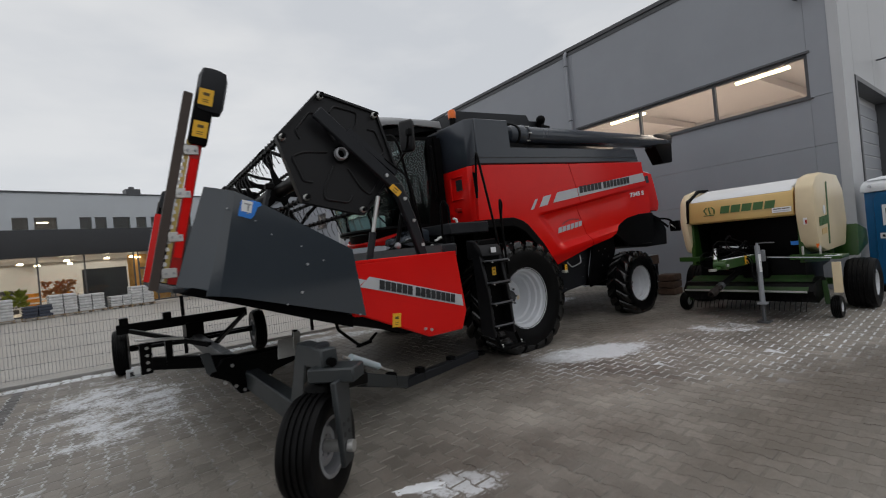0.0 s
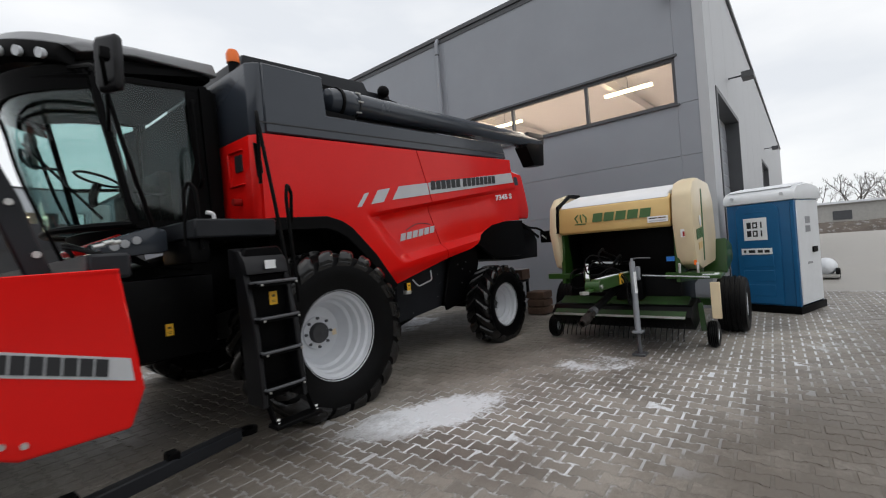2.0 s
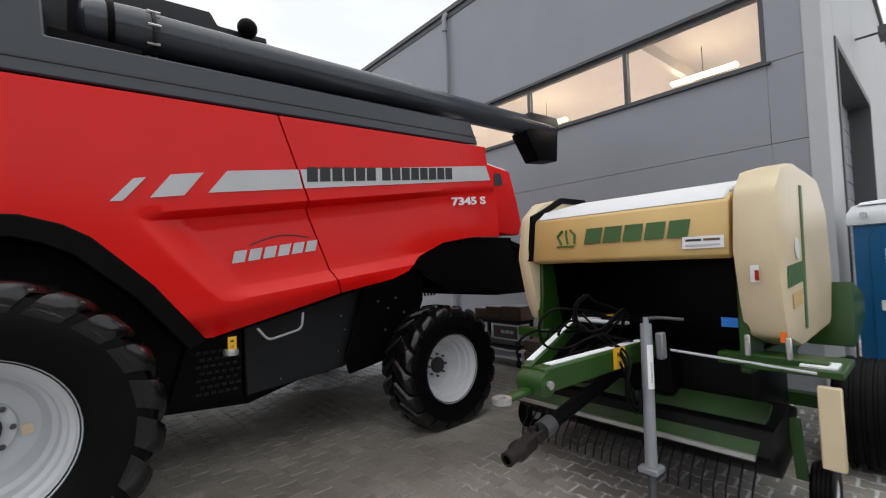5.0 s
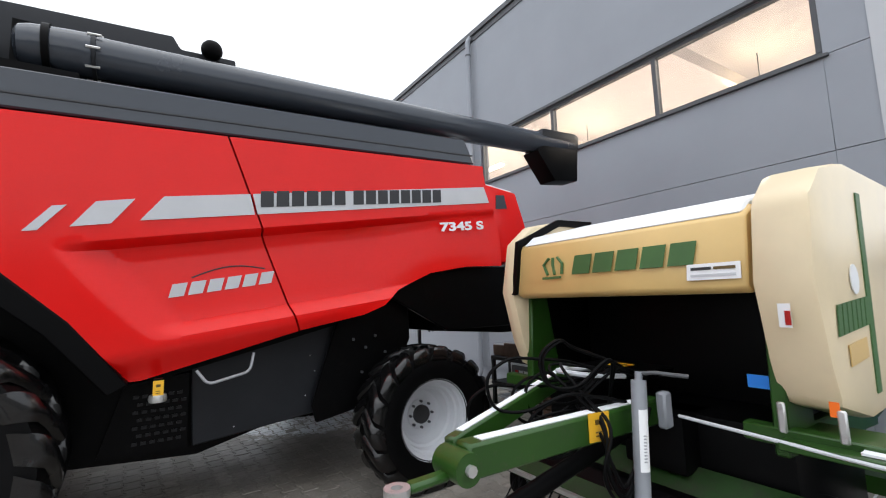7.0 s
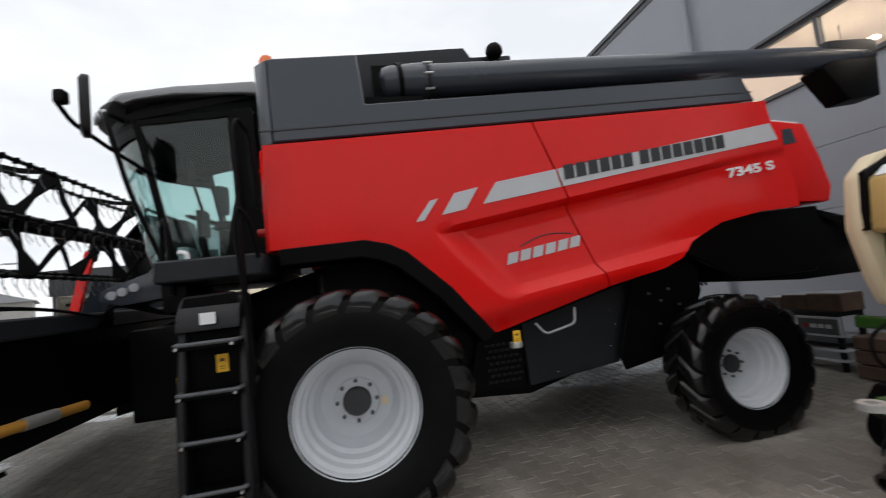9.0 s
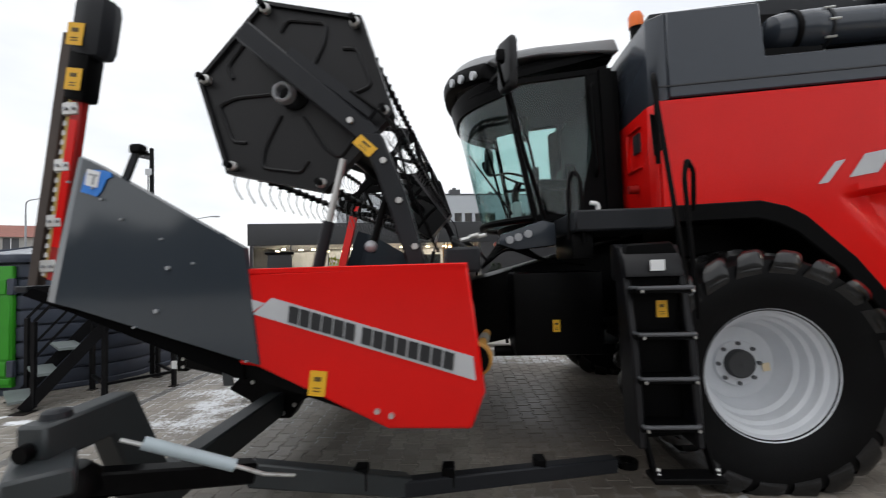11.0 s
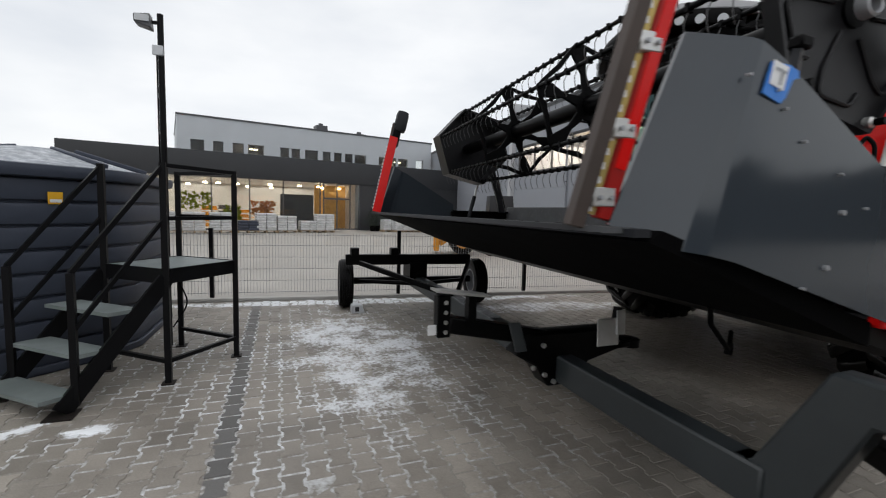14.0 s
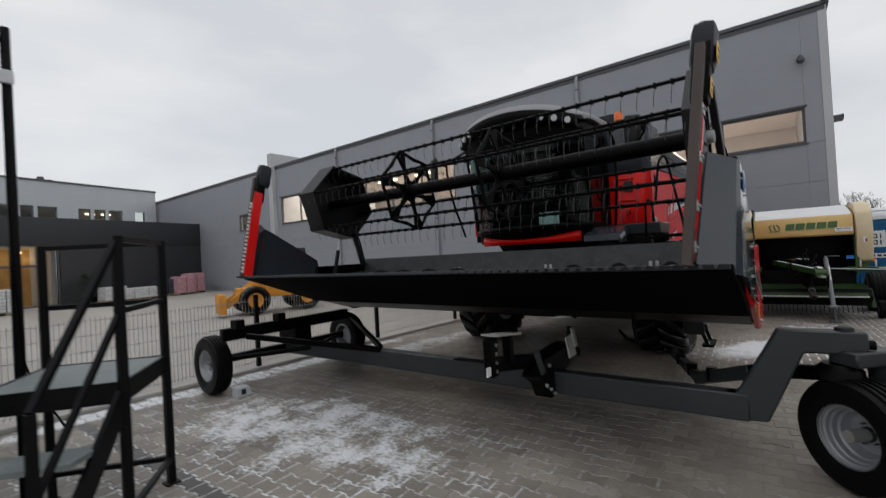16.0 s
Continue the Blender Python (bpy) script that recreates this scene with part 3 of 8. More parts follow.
# gutter, fascia and downpipe
part("eave_fascia", box(B(), HX - 0.06, HY - 0.05, EAVE, HX + T, HY + LONG, EAVE + 0.10), TRIMD, hall)
for py in (6.32, 12.6, 19.0):
    bm = tube(B(), bend([(HX + 0.0, HY + py, EAVE + 0.02), (HX - 0.10, HY + py, EAVE - 0.12), (HX - 0.10, HY + py, 0.15), (HX - 0.2, HY + py, 0.02)]), 0.055, 12)
    pipe = part("downpipe", bm, WALLG, hall, "grey round downpipe")
    for z in (1.2, 3.2, 5.2, 6.9):
        part("bracket", lathe(B(), [(0.06, -0.02), (0.066, 0), (0.06, 0.02)], (HX - 0.10, HY + py, z), (0, 0, 1), 14), TRIMD, pipe)
# a firewall fin that stands above the eaves
part("firewall", box(B(), HX - 0.25, HY + 24.7, 0, HX + 8, HY + 25.1, 8.2), WALLL, hall)
# gable wall with two roller doors
SX = 36.0
spans = [(0.16, 0.98, 0, EAVE), (0.98, 4.9, 4.42, EAVE), (4.9, 13.2, 0, EAVE), (13.2, 17.2, 4.2, EAVE), (17.2, SX, 0, EAVE)]
for a, b, z0, z1 in spans:
    n = max(1, round((b - a) / 2.2))
    for k in range(n):
        p, q = a + (b - a) * k / n, a + (b - a) * (k + 1) / n
        part("wall_panel", box(B(), HX + p + 0.004, HY, z0 + 0.004, HX + q - 0.004, HY + T, z1 - 0.004), WALLL, hall, bevel=0.006)
for a, b, top in ((0.98, 4.9, 4.42), (13.2, 17.2, 4.2)):
    d = part("roller_door", box(B(), HX + a + 0.1, HY + 0.30, 0, HX + b - 0.1, HY + 0.36, top - 0.1), WALLL, hall, "closed grey roller door in a dark reveal")
    for k in range(int(top / 0.32)):
        part("slat", box(B(), HX + a + 0.1, HY + 0.285, 0.02 + k * 0.32, HX + b - 0.1, HY + 0.303, 0.30 + k * 0.32), WALLG, d)
    bm = B()
    box(bm, HX + a, HY - 0.02, 0, HX + a + 0.1, HY + 0.36, top)
    box(bm, HX + b - 0.1, HY - 0.02, 0, HX + b, HY + 0.36, top)
    box(bm, HX + a + 0.1, HY - 0.02, top - 0.1, HX + b - 0.1, HY + 0.36, top)
    part("door_surround", bm, TRIMD, hall)
    bm = B()
    tube(bm, bend([(HX + a + 2.4, HY + 0.0, top + 0.72), (HX + a + 2.4, HY - 0.3, top + 0.72)]), 0.02, 8)
    box(bm, HX + a + 2.2, HY - 0.52, top + 0.62, HX + a + 2.6, HY - 0.28, top + 0.76)
    part("floodlight", bm, TRIMD, hall, "small grey floodlight on a bracket")
part("eave_fascia", box(B(), HX - 0.06, HY - 0.06, EAVE + 0.004, HX + SX, HY + 0.1, EAVE + 0.11), TRIMD, hall)
bm = rod(B(), (HX - 0.2, HY + 0.55, 6.12), (HX + 0.02, HY + 0.55, 6.2), 0.05, 12)
ball(bm, (HX - 0.18, HY + 0.55, 6.06), 0.09, 8)
part("security_camera", bm, TRIMD, hall)
part("roof", box(B(), HX - 0.02, HY + 0.02, EAVE - 0.12, HX + SX, HY + LONG, EAVE - 0.01), TRIMD, hall)
part("back_wall", box(B(), HX + 14, HY + T, 0, HX + 14.2, HY + LONG, EAVE - 0.13), INSIDE, hall, "warm painted inner wall")
part("end_wall", box(B(), HX + T, HY + LONG - 0.3, 0, HX + SX, HY + LONG, EAVE - 0.13), WALLG, hall)
part("inner_ceiling", box(B(), HX + T + 0.02, HY + T + 0.02, EAVE - 0.30, HX + 13.9, HY + LONG - 0.4, EAVE - 0.14), INSIDE, hall, "warm lit ceiling lining")
part("hall_floor", box(B(), HX + T + 0.02, HY + T + 0.02, -0.01, HX + 13.9, HY + LONG - 0.4, 0.05), INSIDE, hall)
for k in range(9):
    y = HY + 1.4 + 5.0 * k
    part("roof_beam", beam(B(), (HX + 0.3, y + 2.2, 6.5), (HX + 13.8, y + 2.2, 6.9), 0.16, 0.3), INSIDE, hall)
for x, y in ((5.7, 2.25), (5.7, 7.0), (4.4, 10.4), (4.4, 13.0), (4.4, 16.0), (4.4, 19.0), (4.4, 22.0), (4.4, 28.2)):
    lampo = part("tube_lamp", box(B(), HX + x - 0.08, HY + y, 6.22, HX + x + 0.08, HY + y + 1.5, 6.30), LAMP, hall, "lit tube lamp")
    part("lamp_hanger", rod(B(), (HX + x, HY + y + 0.75, 6.30), (HX + x, HY + y + 0.75, 7.0), 0.01, 6), TRIMD, lampo)
for k in range(2):
    a = new("hall_light", bpy.data.lights.new("hall_light", "AREA"))
    a.data.shape, a.data.size, a.data.size_y, a.data.energy, a.data.color = "RECTANGLE", 16, 7, 2300, (1.0, 0.85, 0.72)
    a.matrix_world = look((HX + 5.5, HY + 9 + 17 * k, 5.9), (HX + 5.6, HY + 9 + 17 * k, 0))

# ---- showroom beyond the fence ----
SH = thing("showroom", "long showroom with a dark fascia and lit glass front", "building", (4.4, 34.9, 0), 11.6)
sx, sy = 4.4, 34.9
part("fascia", box(B(), sx - 16.3, sy, 3.35, sx + 9.6, sy + 0.5, 4.9), SHOWD, SH, "dark flat fascia", bevel=0.02)
part("side_wall", box(B(), sx + 0.75, sy + 0.05, 0, sx + 9.6, sy + 0.45, 3.35), SHOWD, SH, "dark blank wall")
part("flat_roof", box(B(), sx - 16.2, sy + 0.5, 4.55, sx + 9.6, sy + 14, 4.75), SHOWD, SH)
part("ceiling_lining", box(B(), sx - 16.2, sy + 0.1, 3.36, sx + 0.7, sy + 9, 3.5), SHOPIN, SH)
part("inner_wall", box(B(), sx - 16.2, sy + 8.8, 0, sx + 0.7, sy + 9, 3.36), SHOPIN, SH, "pale lit inner wall")
part("end_wall", box(B(), sx - 16.2, sy + 0.2, 0, sx - 16.0, sy + 8.8, 3.36), SHOWD, SH)
part("party_wall", box(B(), sx + 0.5, sy + 0.46, 0, sx + 0.74, sy + 8.8, 3.36), INSIDE, SH)
part("shop_floor", box(B(), sx - 16, sy + 0.1, -0.01, sx + 0.5, sy + 8.8, 0.03), INSIDE, SH)
glz = part("glass_front", box(B(), sx - 16.0, sy + 0.12, 0, sx + 0.7, sy + 0.2, 0.12), TRIMD, SH, "tall shop window in slim dark frames")
cols = [-16.0, -13.4, -10.8, -9.0, -6.8, -4.7, -2.2, -1.95, -0.98, 0.0, 0.7]
for a in cols:
    part("mullion", box(B(), sx + a - 0.035, sy + 0.10, 0.12, sx + a + 0.035, sy + 0.2, 3.35), TRIMD, glz)
for a, b in zip(cols, cols[1:]):
    if b - a > 0.4:
        p = part("pane", box(B(), sx + a + 0.035, sy + 0.14, 0.12, sx + b - 0.035, sy + 0.155, 3.35), WINGLASS, glz)
        p.visible_shadow = False
part("door_frame", box(B(), sx - 1.95, sy + 0.08, 2.2, sx + 0.0, sy + 0.22, 2.32), TRIMD, glz)
rng = random.Random(5)
for k in range(16):
    x, y = sx - 15.2 + k * 1.0 + rng.uniform(-0.2, 0.2), sy + rng.choice((1.2, 2.6, 4.4, 6.2))
    part("ceiling_lamp", lathe(B(), [(0.02, 0.12), (0.12, 0.1), (0.17, 0.0), (0.0, -0.02)], (x, y, 3.05), (0, 0, 1), 12), LAMPW, SH, "lit ceiling lamp")
for k in range(12):
    x, y, h = sx - 15 + k * 1.25, sy + rng.uniform(3.5, 8), rng.uniform(0.8, 1.8)
    bm = B()
    for q in range(4):
        box(bm, x - 0.55, y, h * q / 4, x + 0.55, y + 0.6, h * q / 4 + 0.05)
        box(bm, x - 0.5, y + 0.05, h * q / 4 + 0.052, x - 0.5 + rng.uniform(0.5, 1.0), y + 0.5, h * (q + 0.7) / 4)
    part("display_shelf", bm, rng.choice((LOADER, GREEN, INSIDE, WHITE, TRIMD, BIN, TRIMD)), SH, "stocked shop shelf")
HEDGE = mat("display_greens", (0.30, 0.34, 0.04), 0.8, var=0.5, scale=4)
AUTUMN = mat("display_orange", (0.55, 0.24, 0.10), 0.8, var=0.5, scale=4)
for x0, x1, z0, z1, m_, lab_ in ((-10.9, -8.9, 1.3, 2.3, HEDGE, "yellow-green hedge display"), (-6.6, -5.2, 0.9, 1.9, AUTUMN, "orange bush display"), (-8.3, -7.3, 0.6, 1.5, HEDGE, "green bush display")):
    bm = B()
    for q in range(150):
        p = Vector((sx + rng.uniform(x0, x1), sy + rng.uniform(0.8, 1.4), rng.uniform(z0, z1)))
        e, g = Vector((rng.uniform(-0.15, 0.15), -0.05, rng.uniform(0.05, 0.2))), Vector((0.12, rng.uniform(-0.05, 0.05), rng.uniform(-0.08, 0.08)))
        bm.faces.new([bm.verts.new(v) for v in (p, p + g, p + g + e, p + e)])
    part("display_plants", bm, m_, SH, lab_)
part("dark_display_wall", box(B(), sx - 4.6, sy + 1.5, 0.0, sx - 2.3, sy + 1.6, 2.5), TRIMD, SH, "dark display wall")
part("amber_inner_wall", box(B(), sx - 1.9, sy + 2.6, 0.0, sx + 0.5, sy + 2.7, 3.3), mat("amber_wall", (0.75, 0.42, 0.12), 0.7, var=0.2), SH, "amber lit wall behind the door")
for k in range(2):
    a = new("shop_light", bpy.data.lights.new("shop_light", "AREA"))
    a.data.shape, a.data.size, a.data.size_y, a.data.energy, a.data.color = "RECTANGLE", 8, 6, 330, (1.0, 0.86, 0.70)
    a.matrix_world = look((sx - 12 + 8.6 * k, sy + 4 + 1.3 * k, 3.0), (sx - 12 + 8.6 * k, sy + 4.2 + 1.3 * k, 0))
UP = thing("office_storey", "pale grey upper storey with small square windows", "building", (3.0, 42.0, 4.7), 11.6)
ux, uy = 3.0, 42.0
wins = [(-9.4, 0.9), (-8.0, 0.7), (-6.6, 0.8), (-5.3, 1.2), (-3.1, 0.7), (-2.2, 0.7), (-0.9, 1.1), (0.4, 0.7), (1.4, 0.7), (2.4, 0.7), (3.5, 1.1), (5.7, 0.8), (6.7, 0.8), (7.8, 1.0), (9.6, 0.8)]
xs = -10.7
for c, w in wins:
    part("wall", box(B(), ux + xs, uy, 5.35, ux + c - w / 2, uy + 0.3, 6.45), SHOWW, UP)
    xs = c + w / 2
part("wall", box(B(), ux + xs, uy, 5.35, ux + 10.9, uy + 0.3, 6.45), SHOWW, UP)
part("wall", box(B(), ux - 10.7, uy, 4.7, ux + 10.9, uy + 0.3, 5.35), SHOWW, UP)
part("wall", box(B(), ux - 10.7, uy, 6.45, ux + 10.9, uy + 0.3, 8.15), SHOWW, UP)
part("roof", box(B(), ux - 10.75, uy - 0.06, 8.15, ux + 10.95, uy + 12, 8.27), TRIMD, UP)
part("side_wall", box(B(), ux - 10.7, uy + 0.3, 4.7, ux - 10.4, uy + 12, 8.15), SHOWW, UP)
part("inner_room", box(B(), ux - 10.3, uy + 3.0, 4.7, ux + 10.8, uy + 3.2, 8.1), INSIDE, UP)
for i, (c, w) in enumerate(wins):
    wnd = part("window", box(B(), ux + c - w / 2 - 0.05, uy - 0.04, 5.29, ux + c + w / 2 + 0.05, uy + 0.02, 5.345), TRIMD, UP)
    pn = part("pane", box(B(), ux + c - w / 2, uy + 0.12, 5.35, ux + c + w / 2, uy + 0.13, 6.45), WINGLASS, wnd)
    pn.visible_shadow = False
    if i in (3, 12, 13):
        part("lamp", box(B(), ux + c - 0.3, uy + 1.2, 6.2, ux + c + 0.3, uy + 1.35, 6.26), LAMPW, UP)
for c, h in ((0.6, 0.75), (4.3, 0.4)):
    bm = box(B(), ux + c - 0.5, uy + 2, 8.27, ux + c + 0.5, uy + 3, 8.27 + h)
    rod(bm, (ux + c, uy + 2.5, 8.27 + h), (ux + c, uy + 2.5, 8.5 + h), 0.2)
    part("roof_vent", bm, TRIMD, UP)

# ---- fence along the yard ----
fence = thing("mesh_fence", "low grey welded-mesh fence on dark posts", "fence", (0, 10.42, 0), -6.0)
FY = 10.42
posts = [-9.05, -6.55, -4.05, -1.55, 1.55, 4.05, 6.55, 9.05, 11.5]
for a in posts:
    bm = box(B(), a - 0.03, FY - 0.02, 0, a + 0.03, FY + 0.04, 1.2)
    box(bm, a - 0.07, FY - 0.06, -0.005, a + 0.07, FY + 0.08, 0.012)
    part("post", bm, BLKSTEEL, fence)
for a, b in zip(posts, posts[1:]):
    n = int((b - a - 0.08) / 0.05)
    bm = B()
    for k in range(n + 1):
        x = a + 0.04 + k * 0.05
        beam(bm, (x, FY + 0.03, 0.08), (x, FY + 0.03, 1.14), 0.005, 0.005, (0, 1, 0))
    for z in (0.12, 0.32, 0.52, 0.72, 0.92, 1.10):
        for dy in (0.024, 0.036):
            beam(bm, (a + 0.03, FY + dy, z), (b - 0.03, FY + dy, z), 0.006, 0.006)
    part("mesh_panel", bm, RIM_DULL, fence, "grey welded wire panel")
bm = box(B(), -9.2, FY - 0.10, -0.012, 11.7, FY + 0.02, 0.05)
kerb = single("kerb", bm, PLASTER, "low concrete edge below the fence", "kerb", (0, FY, 0), -6.0, bevel=0.01, kind="structure")

# ---- far surroundings ----
rng = random.Random(11)


def bare_tree(x, y, h, seed, group="bare trees on the skyline"):
    r = random.Random(seed)
    t = thing("bare_tree", "leafless grey-brown winter tree", "tree", (x, y, 0), group=group)
    trunk, crown = B(), B()

    def grow(p, d, length, rad, depth):
        q = p + d * length
        rod(trunk if depth < 2 else crown, p, q, rad, 6 if depth < 2 else 4, rad * 0.62)
        if depth == 5:
            return
        for _ in range(3 if depth < 4 else 4):
            nd = (d + Vector((r.uniform(-1, 1), r.uniform(-1, 1), r.uniform(-0.25, 0.75))) * 0.75).normalized()
            grow(p + d * length * r.uniform(0.6, 1.0), nd, length * r.uniform(0.52, 0.78), rad * 0.55, depth + 1)
    grow(Vector((x, y, 0)), Vector((0, 0, 1)), h * 0.33, h * 0.018, 0)
    part("trunk", trunk, BARK, t)
    part("crown", crown, BARK, t)
    return t


t1, t2 = bare_tree(88, -8, 10, 1), bare_tree(92, -13, 9, 2)
for k in range(9):
    copy_thing((t1, t2)[k % 2], pose(84 + rng.uniform(0, 26), -1 - k * 4.2 + rng.uniform(-1, 1), 0, 0, 0, rng.uniform(0, 360)))
t3 = bare_tree(-47, 44, 8, 3, "bare trees by the house")
copy_thing(t3, pose(-31, 44, 0, 0, 0, 100))
# a snow-flecked earth bank and a low pale shed at the yard's far edge
bm = B()
for k in range(44):
    y0, y1 = 8 - k * 2.0, 6 - k * 2.0
    h0, h1 = 1.0 + 0.3 * noise.noise((k * 0.4, 0, 0)), 1.0 + 0.3 * noise.noise(((k + 1) * 0.4, 0, 0))
    a, b, c, d, e, f = [bm.verts.new(p) for p in ((57, y0, -0.02), (57, y1, -0.02), (59, y1, h1), (59, y0, h0), (64, y1, -0.02), (64, y0, -0.02))]
    bm.faces.new((a, b, c, d)), bm.faces.new((d, c, e, f))
bmesh.ops.remove_doubles(bm, verts=bm.verts, dist=0.001)
single("earth_bank", bm, mat("brown_earth", (0.10, 0.08, 0.065), 0.9, var=0.3, scale=0.8, dirt=(0.6, 0.62, 0.65), dirt_amount=0.3), "brown earth bank flecked with snow", "bank", (57, 0, 0))
shed = thing("low_shed", "low pale flat-roofed shed beyond the yard", "building", (68, -14, 0))
part("wall", box(B(), 68, -34, 0, 75, -1.5, 2.9), PLASTER, shed, bevel=0.03)
part("roof", box(B(), 67.6, -34.3, 2.9, 75.3, -1.2, 3.15), SNOWM, shed, "snow-dusted flat roof")
for k in range(6):
    part("window", box(B(), 67.95, -6 - 4.4 * k, 1.1, 68.02, -4.4 - 4.4 * k, 2.1), TRIMD, shed)
heap = B()
ball(heap, (43, -2.2, -0.5), 0.95, 10)
bmesh.ops.scale(heap, vec=(1.5, 1.8, 1), verts=heap.verts)
single("snow_heap", heap, SNOWM, "small heap of ploughed snow", "snow", (43, -2.2, 0))


def house(x, y, rz, w, d, h, rise, roof, label, nwin):
    t = thing("house", label, "house", (x, y, 0), rz)
    part("wall", box(B(), x - w / 2, y - d / 2, 0, x + w / 2, y + d / 2, h), PLASTER, t)
    bm = B()
    e = 0.5
    b0 = [bm.verts.new(p) for p in ((x - w / 2 - e, y - d / 2 - e, h), (x + w / 2 + e, y - d / 2 - e, h), (x + w / 2 + e, y + d / 2 + e, h), (x - w / 2 - e, y + d / 2 + e, h))]
    r0 = [bm.verts.new(p) for p in ((x - w / 4, y, h + rise), (x + w / 4, y, h + rise))]
    for f in ((0, 1, 5, 4), (1, 2, 5), (2, 3, 4, 5), (3, 0, 4), (3, 2, 1, 0)):
        bm.faces.new([(b0 + r0)[i] for i in f])
    rf = part("roof", bm, roof, t)
    part("chimney", box(B(), x + w * 0.18, y - 0.3, h, x + w * 0.18 + 0.7, y + 0.4, h + rise + 0.9), TRIMD, rf)
    for k in range(nwin):
        for z in (1.2, 4.0):
            if z + 1.2 < h:
                wx = x - w / 2 + (k + 0.5) * w / nwin
                wd = part("window", box(B(), wx - 0.55, y - d / 2 - 0.05, z, wx + 0.55, y - d / 2 + 0.02, z + 1.3), TRIMD, t)
                part("frame", box(B(), wx - 0.04, y - d / 2 - 0.07, z, wx + 0.04, y - d / 2 - 0.052, z + 1.3), WHITE, wd)
    return t


house(-40.5, 45.5, 40, 12, 9, 5.4, 1.5, ROOFRED, "two-storey pale house with a hipped red tile roof", 4)
house(-38, 62, 28, 14, 9, 4.8, 1.6, TRIMD, "pale house with a dark roof", 4)
house(-60, 60, 40, 14, 10, 5.5, 2.0, ROOFRED, "pale house with a red roof", 4)


def street_lamp(x, y, h, arm, rz):
    t = thing("street_lamp", "thin grey street lamp with one arm", "street lamp", (x, y, 0), rz, "street lamps along the road")
    part("pole", rod(B(), (x, y, 0), (x, y, h * 0.86), 0.08, 8, 0.05), RIM_DULL, t)
    part("arm", tube(B(), bend([(x, y, h * 0.86), (x, y, h), (x + arm, y, h + 0.25)]), 0.04, 8), RIM_DULL, t)
    part("lamp_head", box(B(), x + arm - 0.05, y - 0.12, h + 0.18, x + arm + 0.7, y + 0.12, h + 0.3), RIM_DULL, t, bevel=0.03)


street_lamp(-25, 29, 6.6, 1.4, 15)
street_lamp(-21, 33, 6.2, 1.4, 15)
street_lamp(-20.5, 40, 6.4, 1.4, 15)
fl = thing("feather_flag", "red and white feather flag on a pole", "flag", (-17.2, 33.5, 0), 20)
part("pole", tube(B(), bend([(-17.2, 33.5, 0), (-17.2, 33.5, 4.2), (-16.5, 33.5, 5.0)]), 0.03, 6), BLKSTEEL, fl)
part("cloth", prism(B(), [(-17.15, 1.6), (-16.2, 1.9), (-15.9, 3.6), (-16.3, 4.8), (-16.9, 4.7), (-17.15, 4.0)], 33.49, 33.51), RED_DULL, fl)


def car(x, y, rz, paint, label, l=4.4, w=1.75, h=1.45):
    t = thing("parked_car", label, "car", (x, y, 0), rz, "cars parked beyond the fence")
    body = prism(B(), [(x - l / 2, 0.35), (x - l / 2, 0.8), (x - l * 0.30, 0.95), (x + l * 0.38, 0.95), (x + l / 2, 0.85), (x + l / 2, 0.35)], y - w / 2, y + w / 2)
    part("body", body, paint, t, bevel=0.06)
    part("cabin", prism(B(), [(x - l * 0.27, 0.955), (x - l * 0.14, h), (x + l * 0.24, h), (x + l * 0.38, 0.955)], y - w * 0.44, y + w * 0.44), INK, t, bevel=0.04)
    part("roof", box(B(), x - l * 0.13, y - w * 0.42, h + 0.002, x + l * 0.23, y + w * 0.42, h + 0.03), SNOWM, t, "snow on the roof", bevel=0.01)
    for dx in (-l * 0.31, l * 0.31):
        for s in (-1, 1):
            wheel(t, "wheel", (x + dx, y + s * (w / 2 - 0.1), 0.31), 0.31, 0.2, 0.2, s, bolts=0, dish=0.05)
    return t


car(-15.5, 20.5, 18, mat("dark_car_paint", (0.03, 0.035, 0.045), 0.25, coat=1.0), "dark parked car with snow on it", 4.8, 1.9, 1.75)
car(-20.5, 22.5, 8, mat("grey_car_paint", (0.18, 0.19, 0.2), 0.3, coat=1.0), "grey parked car with snow on it")
car(-12.0, 24.0, 14, mat("blue_car_paint", (0.05, 0.07, 0.1), 0.3, coat=1.0), "dark blue parked car with snow on it", 4.6, 1.85, 1.6)
# tractor on the forecourt
tr = thing("farm_tractor", "dark farm tractor with red bonnet on the forecourt", "tractor", (-8.3, 27.3, 0), 20)
part("bonnet", prism(B(), [(-9.6, 0.95), (-9.6, 1.5), (-8.3, 1.75), (-8.3, 0.95)], 26.95, 27.65), RED_DULL, tr, bevel=0.05)
part("cab", prism(B(), [(-8.3, 0.9), (-8.2, 2.5), (-6.9, 2.5), (-6.8, 0.9)], 26.6, 28.0), INK, tr, "dark glazed cab", bevel=0.04)
part("cab_roof", box(B(), -8.35, 26.5, 2.505, -6.75, 28.1, 2.65), BLACK, tr, bevel=0.04)
for dx, dy, r_, s in ((-7.2, -0.85, 0.8, -1), (-7.2, 0.85, 0.8, 1), (-9.3, -0.8, 0.55, -1), (-9.3, 0.8, 0.55, 1)):
    wheel(tr, "wheel", (dx, 27.3 + dy, r_), r_, r_ * 0.55, 0.45, s, lugs=14, bolts=0, dish=0.1)

